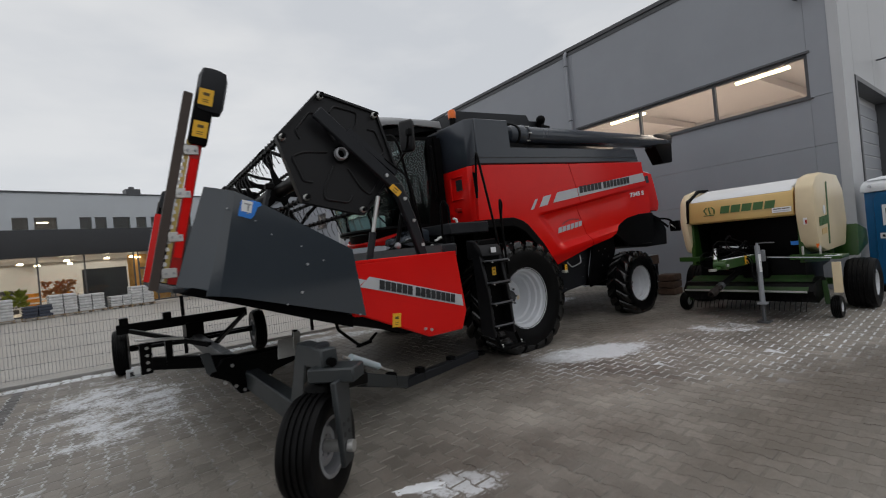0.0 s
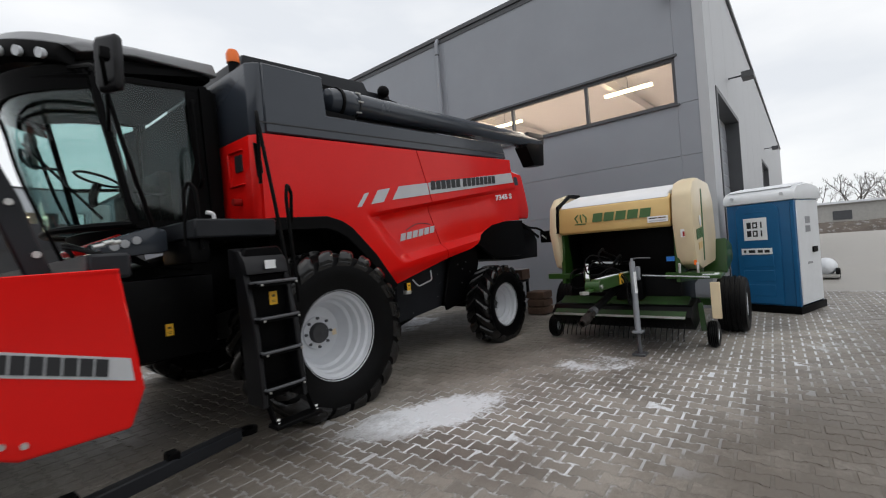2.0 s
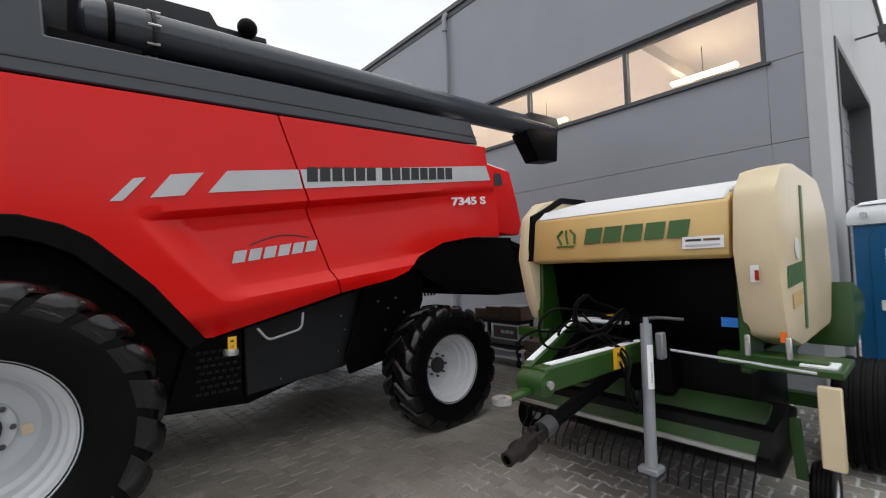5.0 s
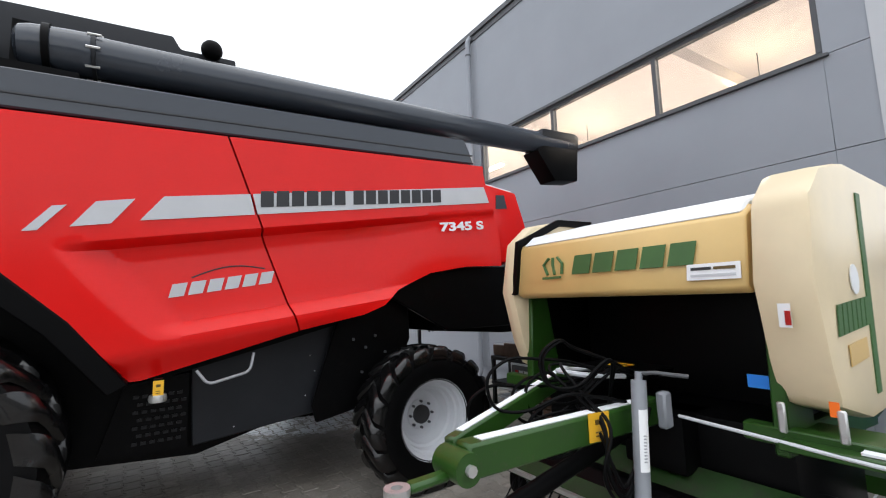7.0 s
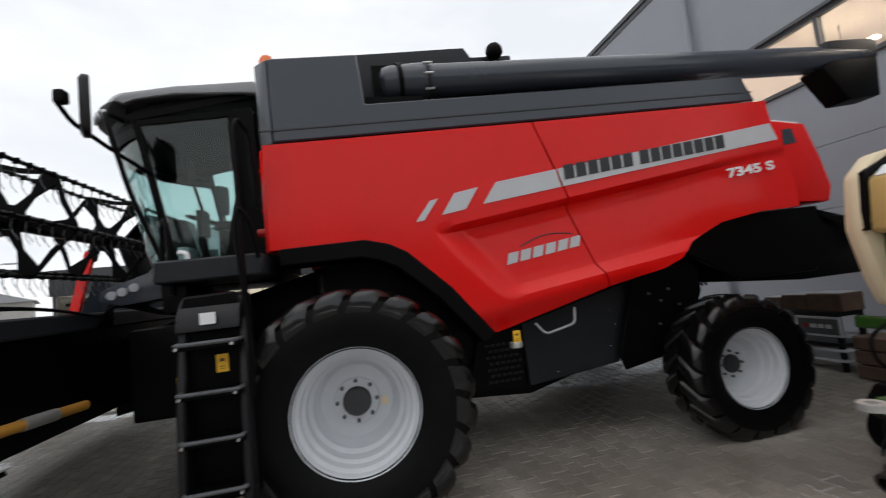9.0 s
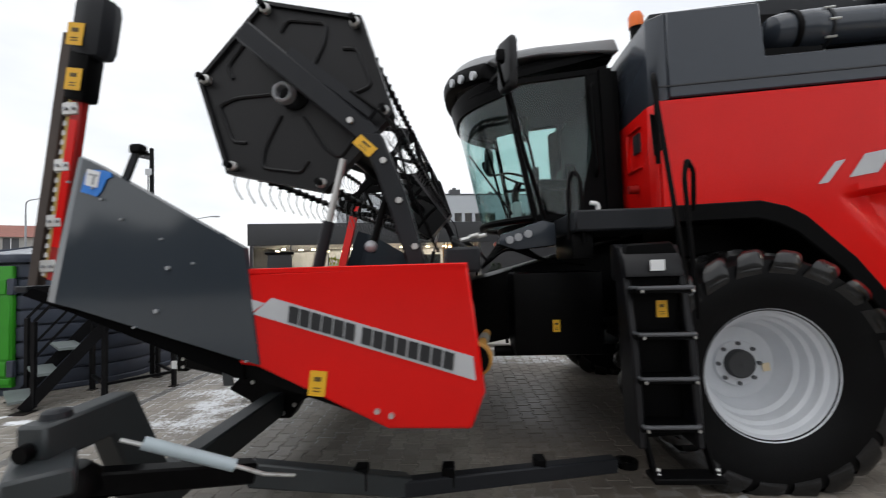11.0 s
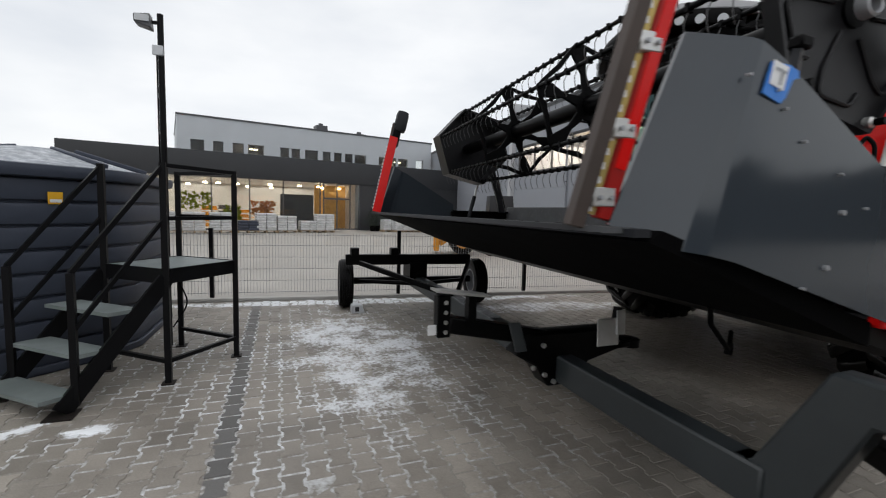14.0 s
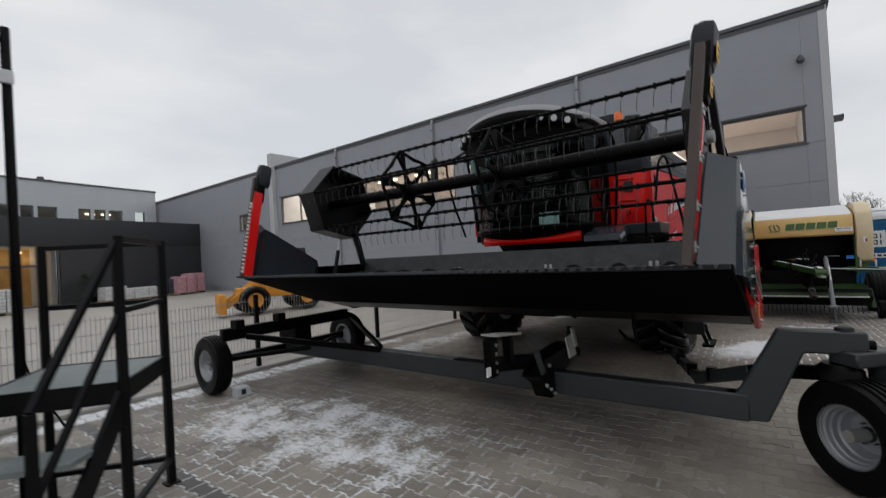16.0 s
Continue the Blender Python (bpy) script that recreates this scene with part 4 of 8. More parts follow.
# dark wood and sheds across the road behind, closing the place
bm = B()
prev = None
rw = random.Random(31)
for k in range(131):
    x = -70 + k * 1.2
    y = -26 + 0.004 * (x - 5) ** 2 * 0.5
    h = 6.2 + 2.0 * noise.noise((x * 0.16, 3.1, 0)) + 1.2 * noise.noise((x * 0.9, 7.7, 0)) + rw.uniform(-0.3, 0.3)
    col = [bm.verts.new(p) for p in ((x, y, -0.02), (x, y - 0.8, h * 0.6), (x, y - 2.0, h), (x, y - 6, -0.02))]
    if prev:
        for i in range(3):
            bm.faces.new((prev[i], col[i], col[i + 1], prev[i + 1]))
    prev = col
bmesh.ops.recalc_face_normals(bm, faces=bm.faces)
single("backdrop", bm, mat("winter_wood", (0.055, 0.052, 0.046), 0.95, var=0.4, scale=0.6, spec=0.1), "dark leafless wood behind the yard", "wood", kind="structure")


# ---- combine harvester ----
CB = thing("combine_harvester", "red and anthracite combine harvester with silver stripe, auger folded back", "combine", (6.5, 4.8, 0), -1.8)
MID = 6.35


def smooth(a, b, v):
    t = min(1.0, max(0.0, (v - a) / (b - a)))
    return t * t * (3 - 2 * t)


def line(pts, x):
    for (a, p), (b, q) in zip(pts, pts[1:]):
        if x <= b:
            return p + (q - p) * (x - a) / (b - a)
    return pts[-1][1]


TOP = [(4.68, 2.795), (6.88, 2.90), (9.40, 3.032)]
BOT = [(4.68, 1.98), (5.38, 2.00), (5.56, 1.95), (5.70, 1.87), (6.03, 1.55), (6.35, 1.145), (6.42, 1.145), (6.94, 1.275), (7.46, 1.41), (8.0, 1.51), (8.20, 1.585), (8.36, 1.72), (8.72, 1.878), (9.15, 1.945), (9.62, 1.96)]


def relief(x, z):
    """How far the side panel lies back: a tucked-in facet below the crease, framed by bright chamfers."""
    ramp = lambda a, b, v: min(1.0, max(0.0, (v - a) / (b - a)))
    crease = 2.03 + (x - 5.9) * 0.148
    ridge = 1.40 + (x - 6.45) * 0.135
    left = 5.96 + (2.0 - z) * 0.85
    d = (1 - smooth(crease - 0.075, crease, z)) * ramp(ridge, ridge + 0.10, z) * ramp(left, left + 0.27, x)
    d *= 1 - 0.75 * smooth(8.0, 9.2, x)
    d *= 0.62 + 0.38 * ramp(ridge, crease, z)
    arch = ramp(0.0, 0.075, math.hypot(x - 8.95, (z - 1.30) * 1.25) - 0.66)
    tuck = 0.09 * (1 - smooth(ridge - 0.26, ridge - 0.03, z)) * (1 - smooth(7.6, 8.2, x)) * smooth(5.9, 6.2, x)
    return tuck + 0.13 * d - 0.045 * (1 - arch) * smooth(7.9, 8.3, x)


ROWS = (8, 5, 9, 3, 16)


def row_height(zb, zt, x, j):
    """Rows of the panel's mesh that follow its ridge and crease."""
    crease, ridge = 2.03 + (x - 5.9) * 0.148, 1.40 + (x - 6.45) * 0.135
    marks = [zb]
    for m, gap in ((ridge, 0.04), (ridge + 0.12, 0.03), (crease - 0.055, 0.03), (crease, 0.02)):
        marks.append(max(m, marks[-1] + gap))
    marks.append(zt)
    for k, n in enumerate(ROWS):
        if j <= n:
            return marks[k] + (marks[k + 1] - marks[k]) * j / n
        j -= n
    return zt


def side_panel(x_from, x_to, top, bot, sign, back=0.05, y0=4.77):
    """A skin panel between two sloping ends, with its relief and a turned-in edge."""
    bm, cols, rows = B(), 150, sum(ROWS)
    grid = []
    for i in range(cols + 1):
        col = []
        for j in range(rows + 1):
            s, t = i / cols, j / rows
            x = x_from(t) * (1 - s) + x_to(t) * s
            for again in range(3):
                z = row_height(line(bot, x), line(top, x), x, j)
                x = x_from_z(x_from, x_to, s, z)
            y = y0 + relief(x, z)
            col.append(bm.verts.new((x, y if sign < 0 else 2 * MID - y, z)))
        grid.append(col)
    fs = []
    for a, b in zip(grid, grid[1:]):
        for j in range(rows):
            fs.append(bm.faces.new((a[j], b[j], b[j + 1], a[j + 1])))
    bmesh.ops.recalc_face_normals(bm, faces=fs)
    edge = [e for e in bm.edges if e.is_boundary]
    r = bmesh.ops.extrude_edge_only(bm, edges=edge)
    bmesh.ops.translate(bm, verts=[v for v in r["geom"] if isinstance(v, bmesh.types.BMVert)], vec=(0, -sign * back, 0))
    bmesh.ops.recalc_face_normals(bm, faces=bm.faces)
    return bm


def x_from_z(x_from, x_to, s, z):
    t = (z - 1.2) / 1.8
    return x_from(t) * (1 - s) + x_to(t) * s


seam = lambda t: 7.53 - 0.66 * t
for sg in (-1, 1):
    part("side_panel", side_panel(lambda t: 4.68, lambda t: seam(t) - 0.008, TOP, BOT, sg), RED, CB, "glossy red front side panel", sharp=30)
    part("side_panel", side_panel(lambda t: seam(t) + 0.008, lambda t: 9.62 - 0.22 * smooth(0.55, 1.0, t), TOP, BOT, sg), RED, CB, "glossy red rear side panel", sharp=30)


def flip(y, sg):
    return y if sg < 0 else 2 * MID - y


for sg in (-1, 1):
    # tail piece behind the side panel
    part("tail_panel", prism(B(), [(9.40, 2.02), (10.10, 1.99), (10.16, 2.15), (10.08, 2.45), (9.95, 2.82), (9.40, 2.88)], flip(4.86, sg), flip(5.5, sg)), RED, CB, "red tail panel", bevel=0.03)
    # anthracite tank side above the red skin
    part("tank_side", prism(B(), [(4.76, 2.817), (6.88, 2.917), (9.29, 3.042), (9.17, 3.292), (5.49, 3.108), (5.46, 3.53), (4.76, 3.495)], flip(4.775, sg), flip(4.86, sg)), GREY, CB, "anthracite grain tank side", bevel=0.012)
    part("tank_trim", beam(B(), (4.67, flip(4.772, sg), 2.905), (9.26, flip(4.772, sg), 3.128), 0.008, 0.012), INK, CB)
    # black wheel arch trim
    arch = [(4.74, 1.985), (5.38, 2.003), (5.57, 1.953), (5.71, 1.875), (6.04, 1.555), (6.36, 1.14)]
    low = [(6.25, 1.08), (5.93, 1.48), (5.62, 1.76), (5.48, 1.83), (5.35, 1.865), (4.74, 1.855)]
    part("wheel_arch", prism(B(), arch + low, flip(4.752, sg), flip(5.25, sg)), BLACK, CB, "black plastic wheel arch", bevel=0.01)
    # lower dark skirt with its grab loop
    sk = part("lower_skirt", prism(B(), [(6.74, 1.15), (7.5, 1.44), (8.05, 1.54), (7.96, 1.31), (7.70, 0.66), (6.76, 0.57)], flip(5.20, sg), flip(5.25, sg)), GREY2, CB, "dark sheet skirt", bevel=0.01)
    part("grab_loop", tube(B(), bend([(6.75, flip(4.88, sg), 1.17), (6.82, flip(4.84, sg), 1.07), (7.10, flip(4.84, sg), 1.13), (7.13, flip(4.88, sg), 1.26)]), 0.011), RIM_DULL, sk)
    for x, z in ((7.66, 1.16), (7.70, 1.02), (7.62, 0.82), (7.05, 0.66)):
        part("snow_fleck", rod(B(), (x, flip(5.199, sg), z), (x, flip(5.196, sg), z + 0.002), 0.006, 6), RIM_DULL, sk)
    # perforated vent panel before the skirt
    vp = part("vent_panel", prism(B(), [(6.18, 0.58), (6.33, 1.08), (6.73, 1.12), (6.73, 0.57)], flip(5.22, sg), flip(5.26, sg)), BLACKG, CB, "black vent panel")
    if sg < 0:
        for r_ in range(7):
            for k in range(6):
                x, z = 6.38 + 0.055 * k + 0.027 * (r_ % 2), 0.64 + 0.055 * r_
                part("vent_slot", box(B(), x, 5.212, z, x + 0.034, 5.219, z + 0.022), SHIELD, vp)
    part("frame_plate", prism(B(), [(7.68, 0.60), (7.64, 0.75), (7.87, 1.45), (8.25, 1.60), (8.60, 1.75), (8.62, 1.25), (8.53, 1.05), (8.29, 0.70)], flip(5.08, sg), flip(5.12, sg)), BLACKG, CB, "black frame plate before the steering axle", bevel=0.01)
    for x, z in ((8.02, 1.28), (8.14, 1.20), (8.24, 1.30), (8.34, 1.14), (8.10, 0.98)):
        part("plate_bolt", rod(B(), (x, flip(5.08, sg), z), (x, flip(5.065, sg), z), 0.013, 8), TRIMD, CB)
    # tail underside
    part("chopper_side", prism(B(), [(8.35, 1.66), (8.85, 1.95), (10.06, 1.97), (10.10, 1.45), (9.9, 1.30), (9.0, 1.30)], flip(4.97, sg), flip(5.03, sg)), BLACKG, CB, "black straw chopper side", bevel=0.01)
    wheel(CB, "front_wheel", (5.21, flip(4.774, sg), 0.775), 0.865, 0.437, 0.70, sg, lugs=20, dish=0.40, label="large black lugged drive tyre")
    wheel(CB, "rear_wheel", (8.57, flip(4.741, sg), 0.575), 0.635, 0.335, 0.42, sg, lugs=18, lug=0.035, dish=0.28, label="black lugged steering tyre")
part("tail_snow", hexa(B(), [(9.46, 4.90, 2.878), (9.92, 4.90, 2.828), (9.92, 2 * MID - 4.90, 2.828), (9.46, 2 * MID - 4.90, 2.878), (9.46, 4.90, 2.900), (9.92, 4.90, 2.846), (9.92, 2 * MID - 4.90, 2.846), (9.46, 2 * MID - 4.90, 2.900)]), SNOWM, CB, "thin snow on the tail hood", bevel=0.006)
plate("stripe_end", CB, [(9.63, 4.858, 2.60), (9.80, 4.858, 2.62), (9.76, 4.858, 2.77), (9.64, 4.858, 2.76)], (0, -1, 0), GREY)
# main body, chassis and axles behind the skins
part("body_core", prism(B(), [(4.72, 2.05), (4.72, 2.80), (9.3, 3.0), (9.9, 2.8), (9.95, 2.05), (8.9, 1.9), (8.2, 1.5), (6.5, 1.1), (5.6, 1.95)], 5.10, 2 * MID - 5.10), BLACK, CB)
part("chassis", prism(B(), [(5.0, 0.62), (5.0, 1.9), (5.6, 1.9), (6.5, 1.05), (8.1, 1.4), (7.9, 0.75), (6.8, 0.48)], 5.30, 2 * MID - 5.30), BLACKG, CB, "black chassis and threshing body")
part("front_axle", beam(B(), (5.2, 4.95, 0.83), (5.2, 2 * MID - 4.95, 0.83), 0.30, 0.34), BLACKG, CB, bevel=0.03)
part("rear_axle", beam(B(), (8.57, 4.85, 0.62), (8.57, 2 * MID - 4.85, 0.62), 0.16, 0.20), BLACKG, CB, bevel=0.02)
part("axle_post", beam(B(), (8.57, MID, 0.6), (8.57, MID, 1.5), 0.3, 0.3, (0, 1, 0)), BLACKG, CB)
part("tail_closure", prism(B(), [(9.5, 2.9), (9.95, 2.84), (10.16, 2.2), (10.1, 2.0), (9.6, 2.0)], 5.5, 2 * MID - 5.5), RED, CB, "red rear hood", bevel=0.04)
part("chopper", prism(B(), [(8.87, 1.30), (9.0, 1.95), (10.06, 1.96), (10.5, 1.84), (10.74, 1.56), (10.70, 1.22), (9.8, 1.22)], 5.03, 2 * MID - 5.03), BLACKG, CB, "black straw chopper", bevel=0.02)
for k in range(6):
    part("chopper_finger", beam(B(), (9.90 + k * 0.065, 6.9, 1.36), (9.97 + k * 0.065, 6.86, 1.14), 0.016, 0.03), BLACKG, CB)
# tail lamps and bracket
for sg in (-1, 1):
    br = part("lamp_bracket", tube(B(), bend([(10.2, flip(5.04, sg), 1.84), (10.62, flip(4.92, sg), 1.80), (10.85, flip(4.86, sg), 1.66)]), 0.022), BLACK, CB)
    part("tail_lamp", box(B(), 10.78, flip(4.76, sg), 1.50, 10.88, flip(4.98, sg), 1.74), BLACKG, br, "dark tail lamp", bevel=0.015)
    part("lamp_rim", rod(B(), (10.70, flip(4.90, sg), 1.66), (10.78, flip(4.84, sg), 1.57), 0.014, 8), STEEL, br)
    part("brace", beam(B(), (10.1, flip(5.0, sg), 1.90), (10.66, flip(4.95, sg), 1.62), 0.02, 0.05), BLACKG, br)
# grain tank covers and front wall
part("tank_front", prism(B(), [(4.757, 4.775), (4.645, 4.885), (4.645, 2 * MID - 4.885), (4.757, 2 * MID - 4.775), (4.757, 2 * MID - 4.86), (4.70, 2 * MID - 4.92), (4.70, 4.92), (4.757, 4.86)], 2.80, 3.495, "z"), GREY, CB, "anthracite tank front with chamfered corners", bevel=0.012)
part("tank_body", box(B(), 4.74, 4.87, 2.9, 5.46, 2 * MID - 4.87, 3.53), GREY2, CB)
part("tank_cover", prism(B(), [(4.80, 3.50), (4.86, 3.78), (6.54, 3.89), (6.60, 3.79), (7.02, 3.81), (7.06, 3.2), (4.8, 3.2)], 5.30, 2 * MID - 5.30), GREY2, CB, "raised dark tank cover", bevel=0.02)
part("engine_deck", prism(B(), [(6.9, 3.10), (6.9, 3.62), (8.0, 3.62), (8.1, 3.45), (9.3, 3.4), (9.35, 3.05)], 5.35, 2 * MID - 5.35), GREY2, CB, "dark engine deck", bevel=0.02)
bm = rod(B(), (6.82, 5.36, 3.4), (6.82, 5.24, 3.78), 0.045)
ball(bm, (6.82, 5.22, 3.80), 0.085, 10)
beam(bm, (6.80, 5.26, 3.70), (7.1, 5.28, 3.70), 0.06, 0.05)
part("air_intake", bm, BLACK, CB, "black ball-shaped air intake")
# unloading auger, elbow and spout
au = part("unloading_auger", rod(B(), (6.02, 5.03, 3.405), (11.22, 5.12, 3.655), 0.152, 32, 0.146), GREY, CB, "long anthracite unloading auger tube")
part("auger_elbow", lathe(B(), [(0.0, -0.40), (0.10, -0.395), (0.135, -0.37), (0.152, -0.31), (0.163, -0.10), (0.165, 0.0), (0.150, 0.02)], (6.05, 5.02, 3.402), (5.28, 0.04, 0.28), 28), GREY, au, "grey blunt auger end casting")
part("elbow_clamp", lathe(B(), [(0.158, -0.02), (0.172, -0.02), (0.172, 0.02), (0.158, 0.02)], (5.82, 5.018, 3.39), (5.28, 0.04, 0.28), 24), BLACK, au)
part("elbow_drop", rod(B(), (5.74, 5.20, 3.36), (5.72, 5.62, 3.08), 0.14, 20), GREY2, au)
part("auger_flange", lathe(B(), [(0.155, -0.012), (0.168, -0.012), (0.168, 0.012), (0.155, 0.012)], (6.07, 5.02, 3.403), (5.28, 0.04, 0.28), 24), GREY2, au)
for k in range(8):
    a = 2 * math.pi * k / 8
    p = Vector((6.03, 5.02 + 0.166 * math.cos(a), 3.402 + 0.166 * math.sin(a)))
    part("flange_bolt", rod(B(), p, p + Vector((0.08, 0, 0.005)), 0.010, 6), STEEL, au)
part("spout", prism(B(), [(10.50, 3.475), (10.80, 3.11), (11.25, 3.155), (11.31, 3.66), (10.7, 3.63)], 4.985, 5.255), BLACK, au, "black rubber discharge spout", bevel=0.02)
part("spout_cap", prism(B(), [(10.56, 3.56), (11.31, 3.60), (11.33, 3.80), (11.24, 3.825), (10.62, 3.79)], 4.975, 5.265), GREY2, au, bevel=0.03)
# black sheet and block paint in the dark of the hollow round the auger end
part("auger_shade_sheet", box(B(), 5.60, 5.17, 3.22, 6.02, 5.19, 3.64), BLACK, CB, "flat black sheet standing in for the shaded hollow behind the auger end")
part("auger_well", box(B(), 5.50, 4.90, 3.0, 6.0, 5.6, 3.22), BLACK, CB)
# stripe, lettering blocks and number
out = (0, -1, 0)


def skin(x, z, lift=0.0):
    return Vector((x, 4.765 - lift, z))


for pts in ([(5.80, 2.107), (5.87, 2.117), (6.0, 2.287), (5.93, 2.273)], [(6.02, 2.149), (6.225, 2.183), (6.35, 2.36), (6.142, 2.322)], [(6.378, 2.214), (7.10, 2.313), (7.065, 2.470), (6.51, 2.392)], [(7.12, 2.316), (9.457, 2.635), (9.39, 2.80), (7.083, 2.473)]):
    plate("stripe", CB, [skin(*p) for p in pts], out, SILVER, "silver stripe decal")
blocks("wordmark", CB, skin(7.14, 2.374, 0.006), (1, 0, 0.121), (0, 0, 1), out, (6, 8), 0.126, 0.0972, 0.022, INK)
blocks("model_badge", CB, (6.56, 4.77 + min(relief(6.58, 1.71), relief(7.2, 1.82)) - 0.006, 1.692), (1, 0, 0.1475), (0, 0, 1), out, (6,), 0.092, 0.095, 0.025, SILVER, 0.25)
arcs = [(6.70 + 0.50 * k / 10, 1.835 + 0.072 * k / 10 + 0.05 * math.sin(math.pi * k / 10)) for k in range(11)]
bm = tube(B(), [(x, 4.768 + relief(x, z), z) for x, z in arcs], 0.006, 6)
part("badge_arc", bm, INK, CB)
num = bpy.data.curves.new("model_number", "FONT")
num.body, num.size, num.extrude, num.offset = "7345 S", 0.118, 0.003, 0.004
nob = new("model_number", num)
num.materials.append(WHITE)
nob.parent = CB
nob.matrix_basis = Matrix.Translation(Vector((8.815, 4.764, 2.288)) - PLACE[CB]) @ Euler((radians(90), radians(-6), 0)).to_matrix().to_4x4() @ Matrix.Diagonal((1.72, 1, 1, 1))
nob["label"] = "white raised model number 7345 S"
yellow_label(CB, (6.52, 4.74, 1.10), (0.03, 0, 0), (0, 0, 0.05), out)
part("latch_cap", lathe(B(), [(0, 0.03), (0.05, 0.025), (0.055, 0), (0.05, -0.02), (0, -0.02)], (6.52, 4.77, 1.03), (0, 0, 1), 14), STEEL, CB, "bright latch cap")
part("latch_stem", box(B(), 6.495, 4.745, 1.04, 6.545, 4.80, 1.16), BLACK, CB)
# red front wall with a dark pocket and knob
part("front_wall", prism(B(), [(4.70, 4.80), (4.63, 4.89), (4.63, 5.50), (4.72, 5.50), (4.72, 4.86)], 1.98, 2.795, "z"), RED, CB, "red front body wall", bevel=0.01)
part("front_pocket", box(B(), 4.612, 5.02, 2.47, 4.628, 5.15, 2.63), INK, CB)
for e in ((5.00, 5.26, 2.33, 2.345), (5.00, 5.26, 2.665, 2.68)):
    part("pocket_edge", box(B(), 4.60, e[0], e[2], 4.632, e[1], e[3]), RED, CB, bevel=0.006)
part("pocket_edge", box(B(), 4.60, 5.262, 2.33, 4.632, 5.28, 2.68), RED, CB, bevel=0.006)
part("red_knob", rod(B(), (4.62, 5.10, 2.17), (4.54, 5.10, 2.17), 0.035, 12), RED_DULL, CB)
plate("balance_sticker", CB, rect((5.42, 4.868, 0.74), (0.026, 0, 0.004), (-0.004, 0, 0.030)), (0, -1, 0), CREAM, "cream paper sticker on the rim")
# cab: side frames, curved windscreen and a roof that bows out over it
CN, CW = 5.40, 0.95
CF = [(3.80, 1.99), (3.57, 3.25), (4.47, 3.33), (4.50, 1.99)]


def bow(y, amount):
    return amount * (1 - min(1.0, abs((y - MID) / CW)) ** 2.5)


YS = [CN + 2 * CW * k / 18 for k in range(19)]
bm = B()
for s_ in (-1, 1):
    y = flip(CN, s_)
    # the far side is glazed right up to the lining
    top = 0.0 if s_ < 0 else 0.11
    C4 = [(x, z + top * (z > 3)) for x, z in CF]
    for i, j, w in ((0, 1, 0.05), (1, 2, 0.05), (2, 3, 0.11), (3, 0, 0.06)):
        beam(bm, (C4[i][0], y, C4[i][1]), (C4[j][0], y, C4[j][1]), w, w, (0, 1, 0.01))
    if s_ < 0:
        beam(bm, (3.55, y, 3.31), (4.47, y, 3.49), 0.06, 0.03, (0, 1, 0.01))
    prism(bm, [(4.30, 3.30), (4.42, 3.36), (4.50, 3.37), (4.50, 1.99), (4.22, 1.99), (4.25, 2.25), (4.33, 2.6)], y - 0.022, y + 0.022)
for (x, z), amount in ((CF[0], 0.45), (CF[1], 0.48)):
    tube(bm, [(x - bow(y, amount), y, z) for y in YS], 0.035, 8)
cab = part("cab_frame", bm, BLACK, CB, "black cab frame")
part("rear_wall", box(B(), 4.46, CN + 0.02, 1.9, 4.60, 2 * MID - CN - 0.02, 3.33), BLACK, cab)
pn = part("windscreen", loft(B(), [[(3.80 - bow(y, 0.45), y, 2.0), (3.806 - bow(y, 0.45), y, 2.0), (3.576 - bow(y, 0.48), y, 3.24), (3.57 - bow(y, 0.48), y, 3.24)] for y in YS]), GLASS, cab, "curved tinted windscreen")
pn.visible_shadow = False
for sg in (-1, 1):
    pn = part("door_pane", prism(B(), [(3.82, 2.02), (3.60, 3.23 + 0.05 * (1 + sg)), (4.44, 3.31 + 0.05 * (1 + sg)), (4.46, 2.02)], flip(CN - 0.01, sg), flip(CN - 0.004, sg)), GLASS, cab, "tinted glass door")
    pn.visible_shadow = False
    part("door_handle", tube(B(), bend([(4.36, flip(CN - 0.035, sg), 2.35), (4.36, flip(CN - 0.09, sg), 2.40), (4.33, flip(CN - 0.09, sg), 3.16), (4.36, flip(CN - 0.035, sg), 3.20)]), 0.016), BLACK, cab)
ROOFM = mat("pale_grey_roof", (0.22, 0.225, 0.235), 0.36, var=0.06)
edge = lambda y: 0.05 * max(0.0, abs((y - MID) / (CW + 0.07)) ** 8)
crown = lambda y, a: a * (1 - min(1.0, abs((y - MID) / (CW + 0.07))) ** 2)
YR = [CN - 0.07 + (2 * CW + 0.14) * k / 22 for k in range(23)]
part("cab_roof", loft(B(), [[(x - w * bow(y, 0.42), y, z + crown(y, 0.09 + 0.06 * w) - edge(y) * (i in (2, 3, 4))) for i, (x, z, w) in enumerate(((3.50, 3.40, 1), (3.42, 3.45, 1), (3.50, 3.545, 1), (3.9, 3.60, 0.6), (4.42, 3.63, 0), (4.56, 3.59, 0), (4.60, 3.47, 0), (4.46, 3.48, 0), (3.9, 3.48, 0.6), (3.60, 3.44, 1)))] for y in YR]), ROOFM, CB, "pale grey moulded cab roof", bevel=0.012)
part("roof_lining", loft(B(), [[(x - w * bow(y, 0.42), y, z) for x, z, w in ((3.50, 3.27, 1), (3.48, 3.33, 1), (3.60, 3.395, 1), (3.9, 3.465, 0.6), (4.56, 3.53, 0), (4.56, 3.45, 0), (4.1, 3.41, 0.3), (3.64, 3.30, 1))] for y in YR[1:-1]]), BLACK, CB, "black roof lining")
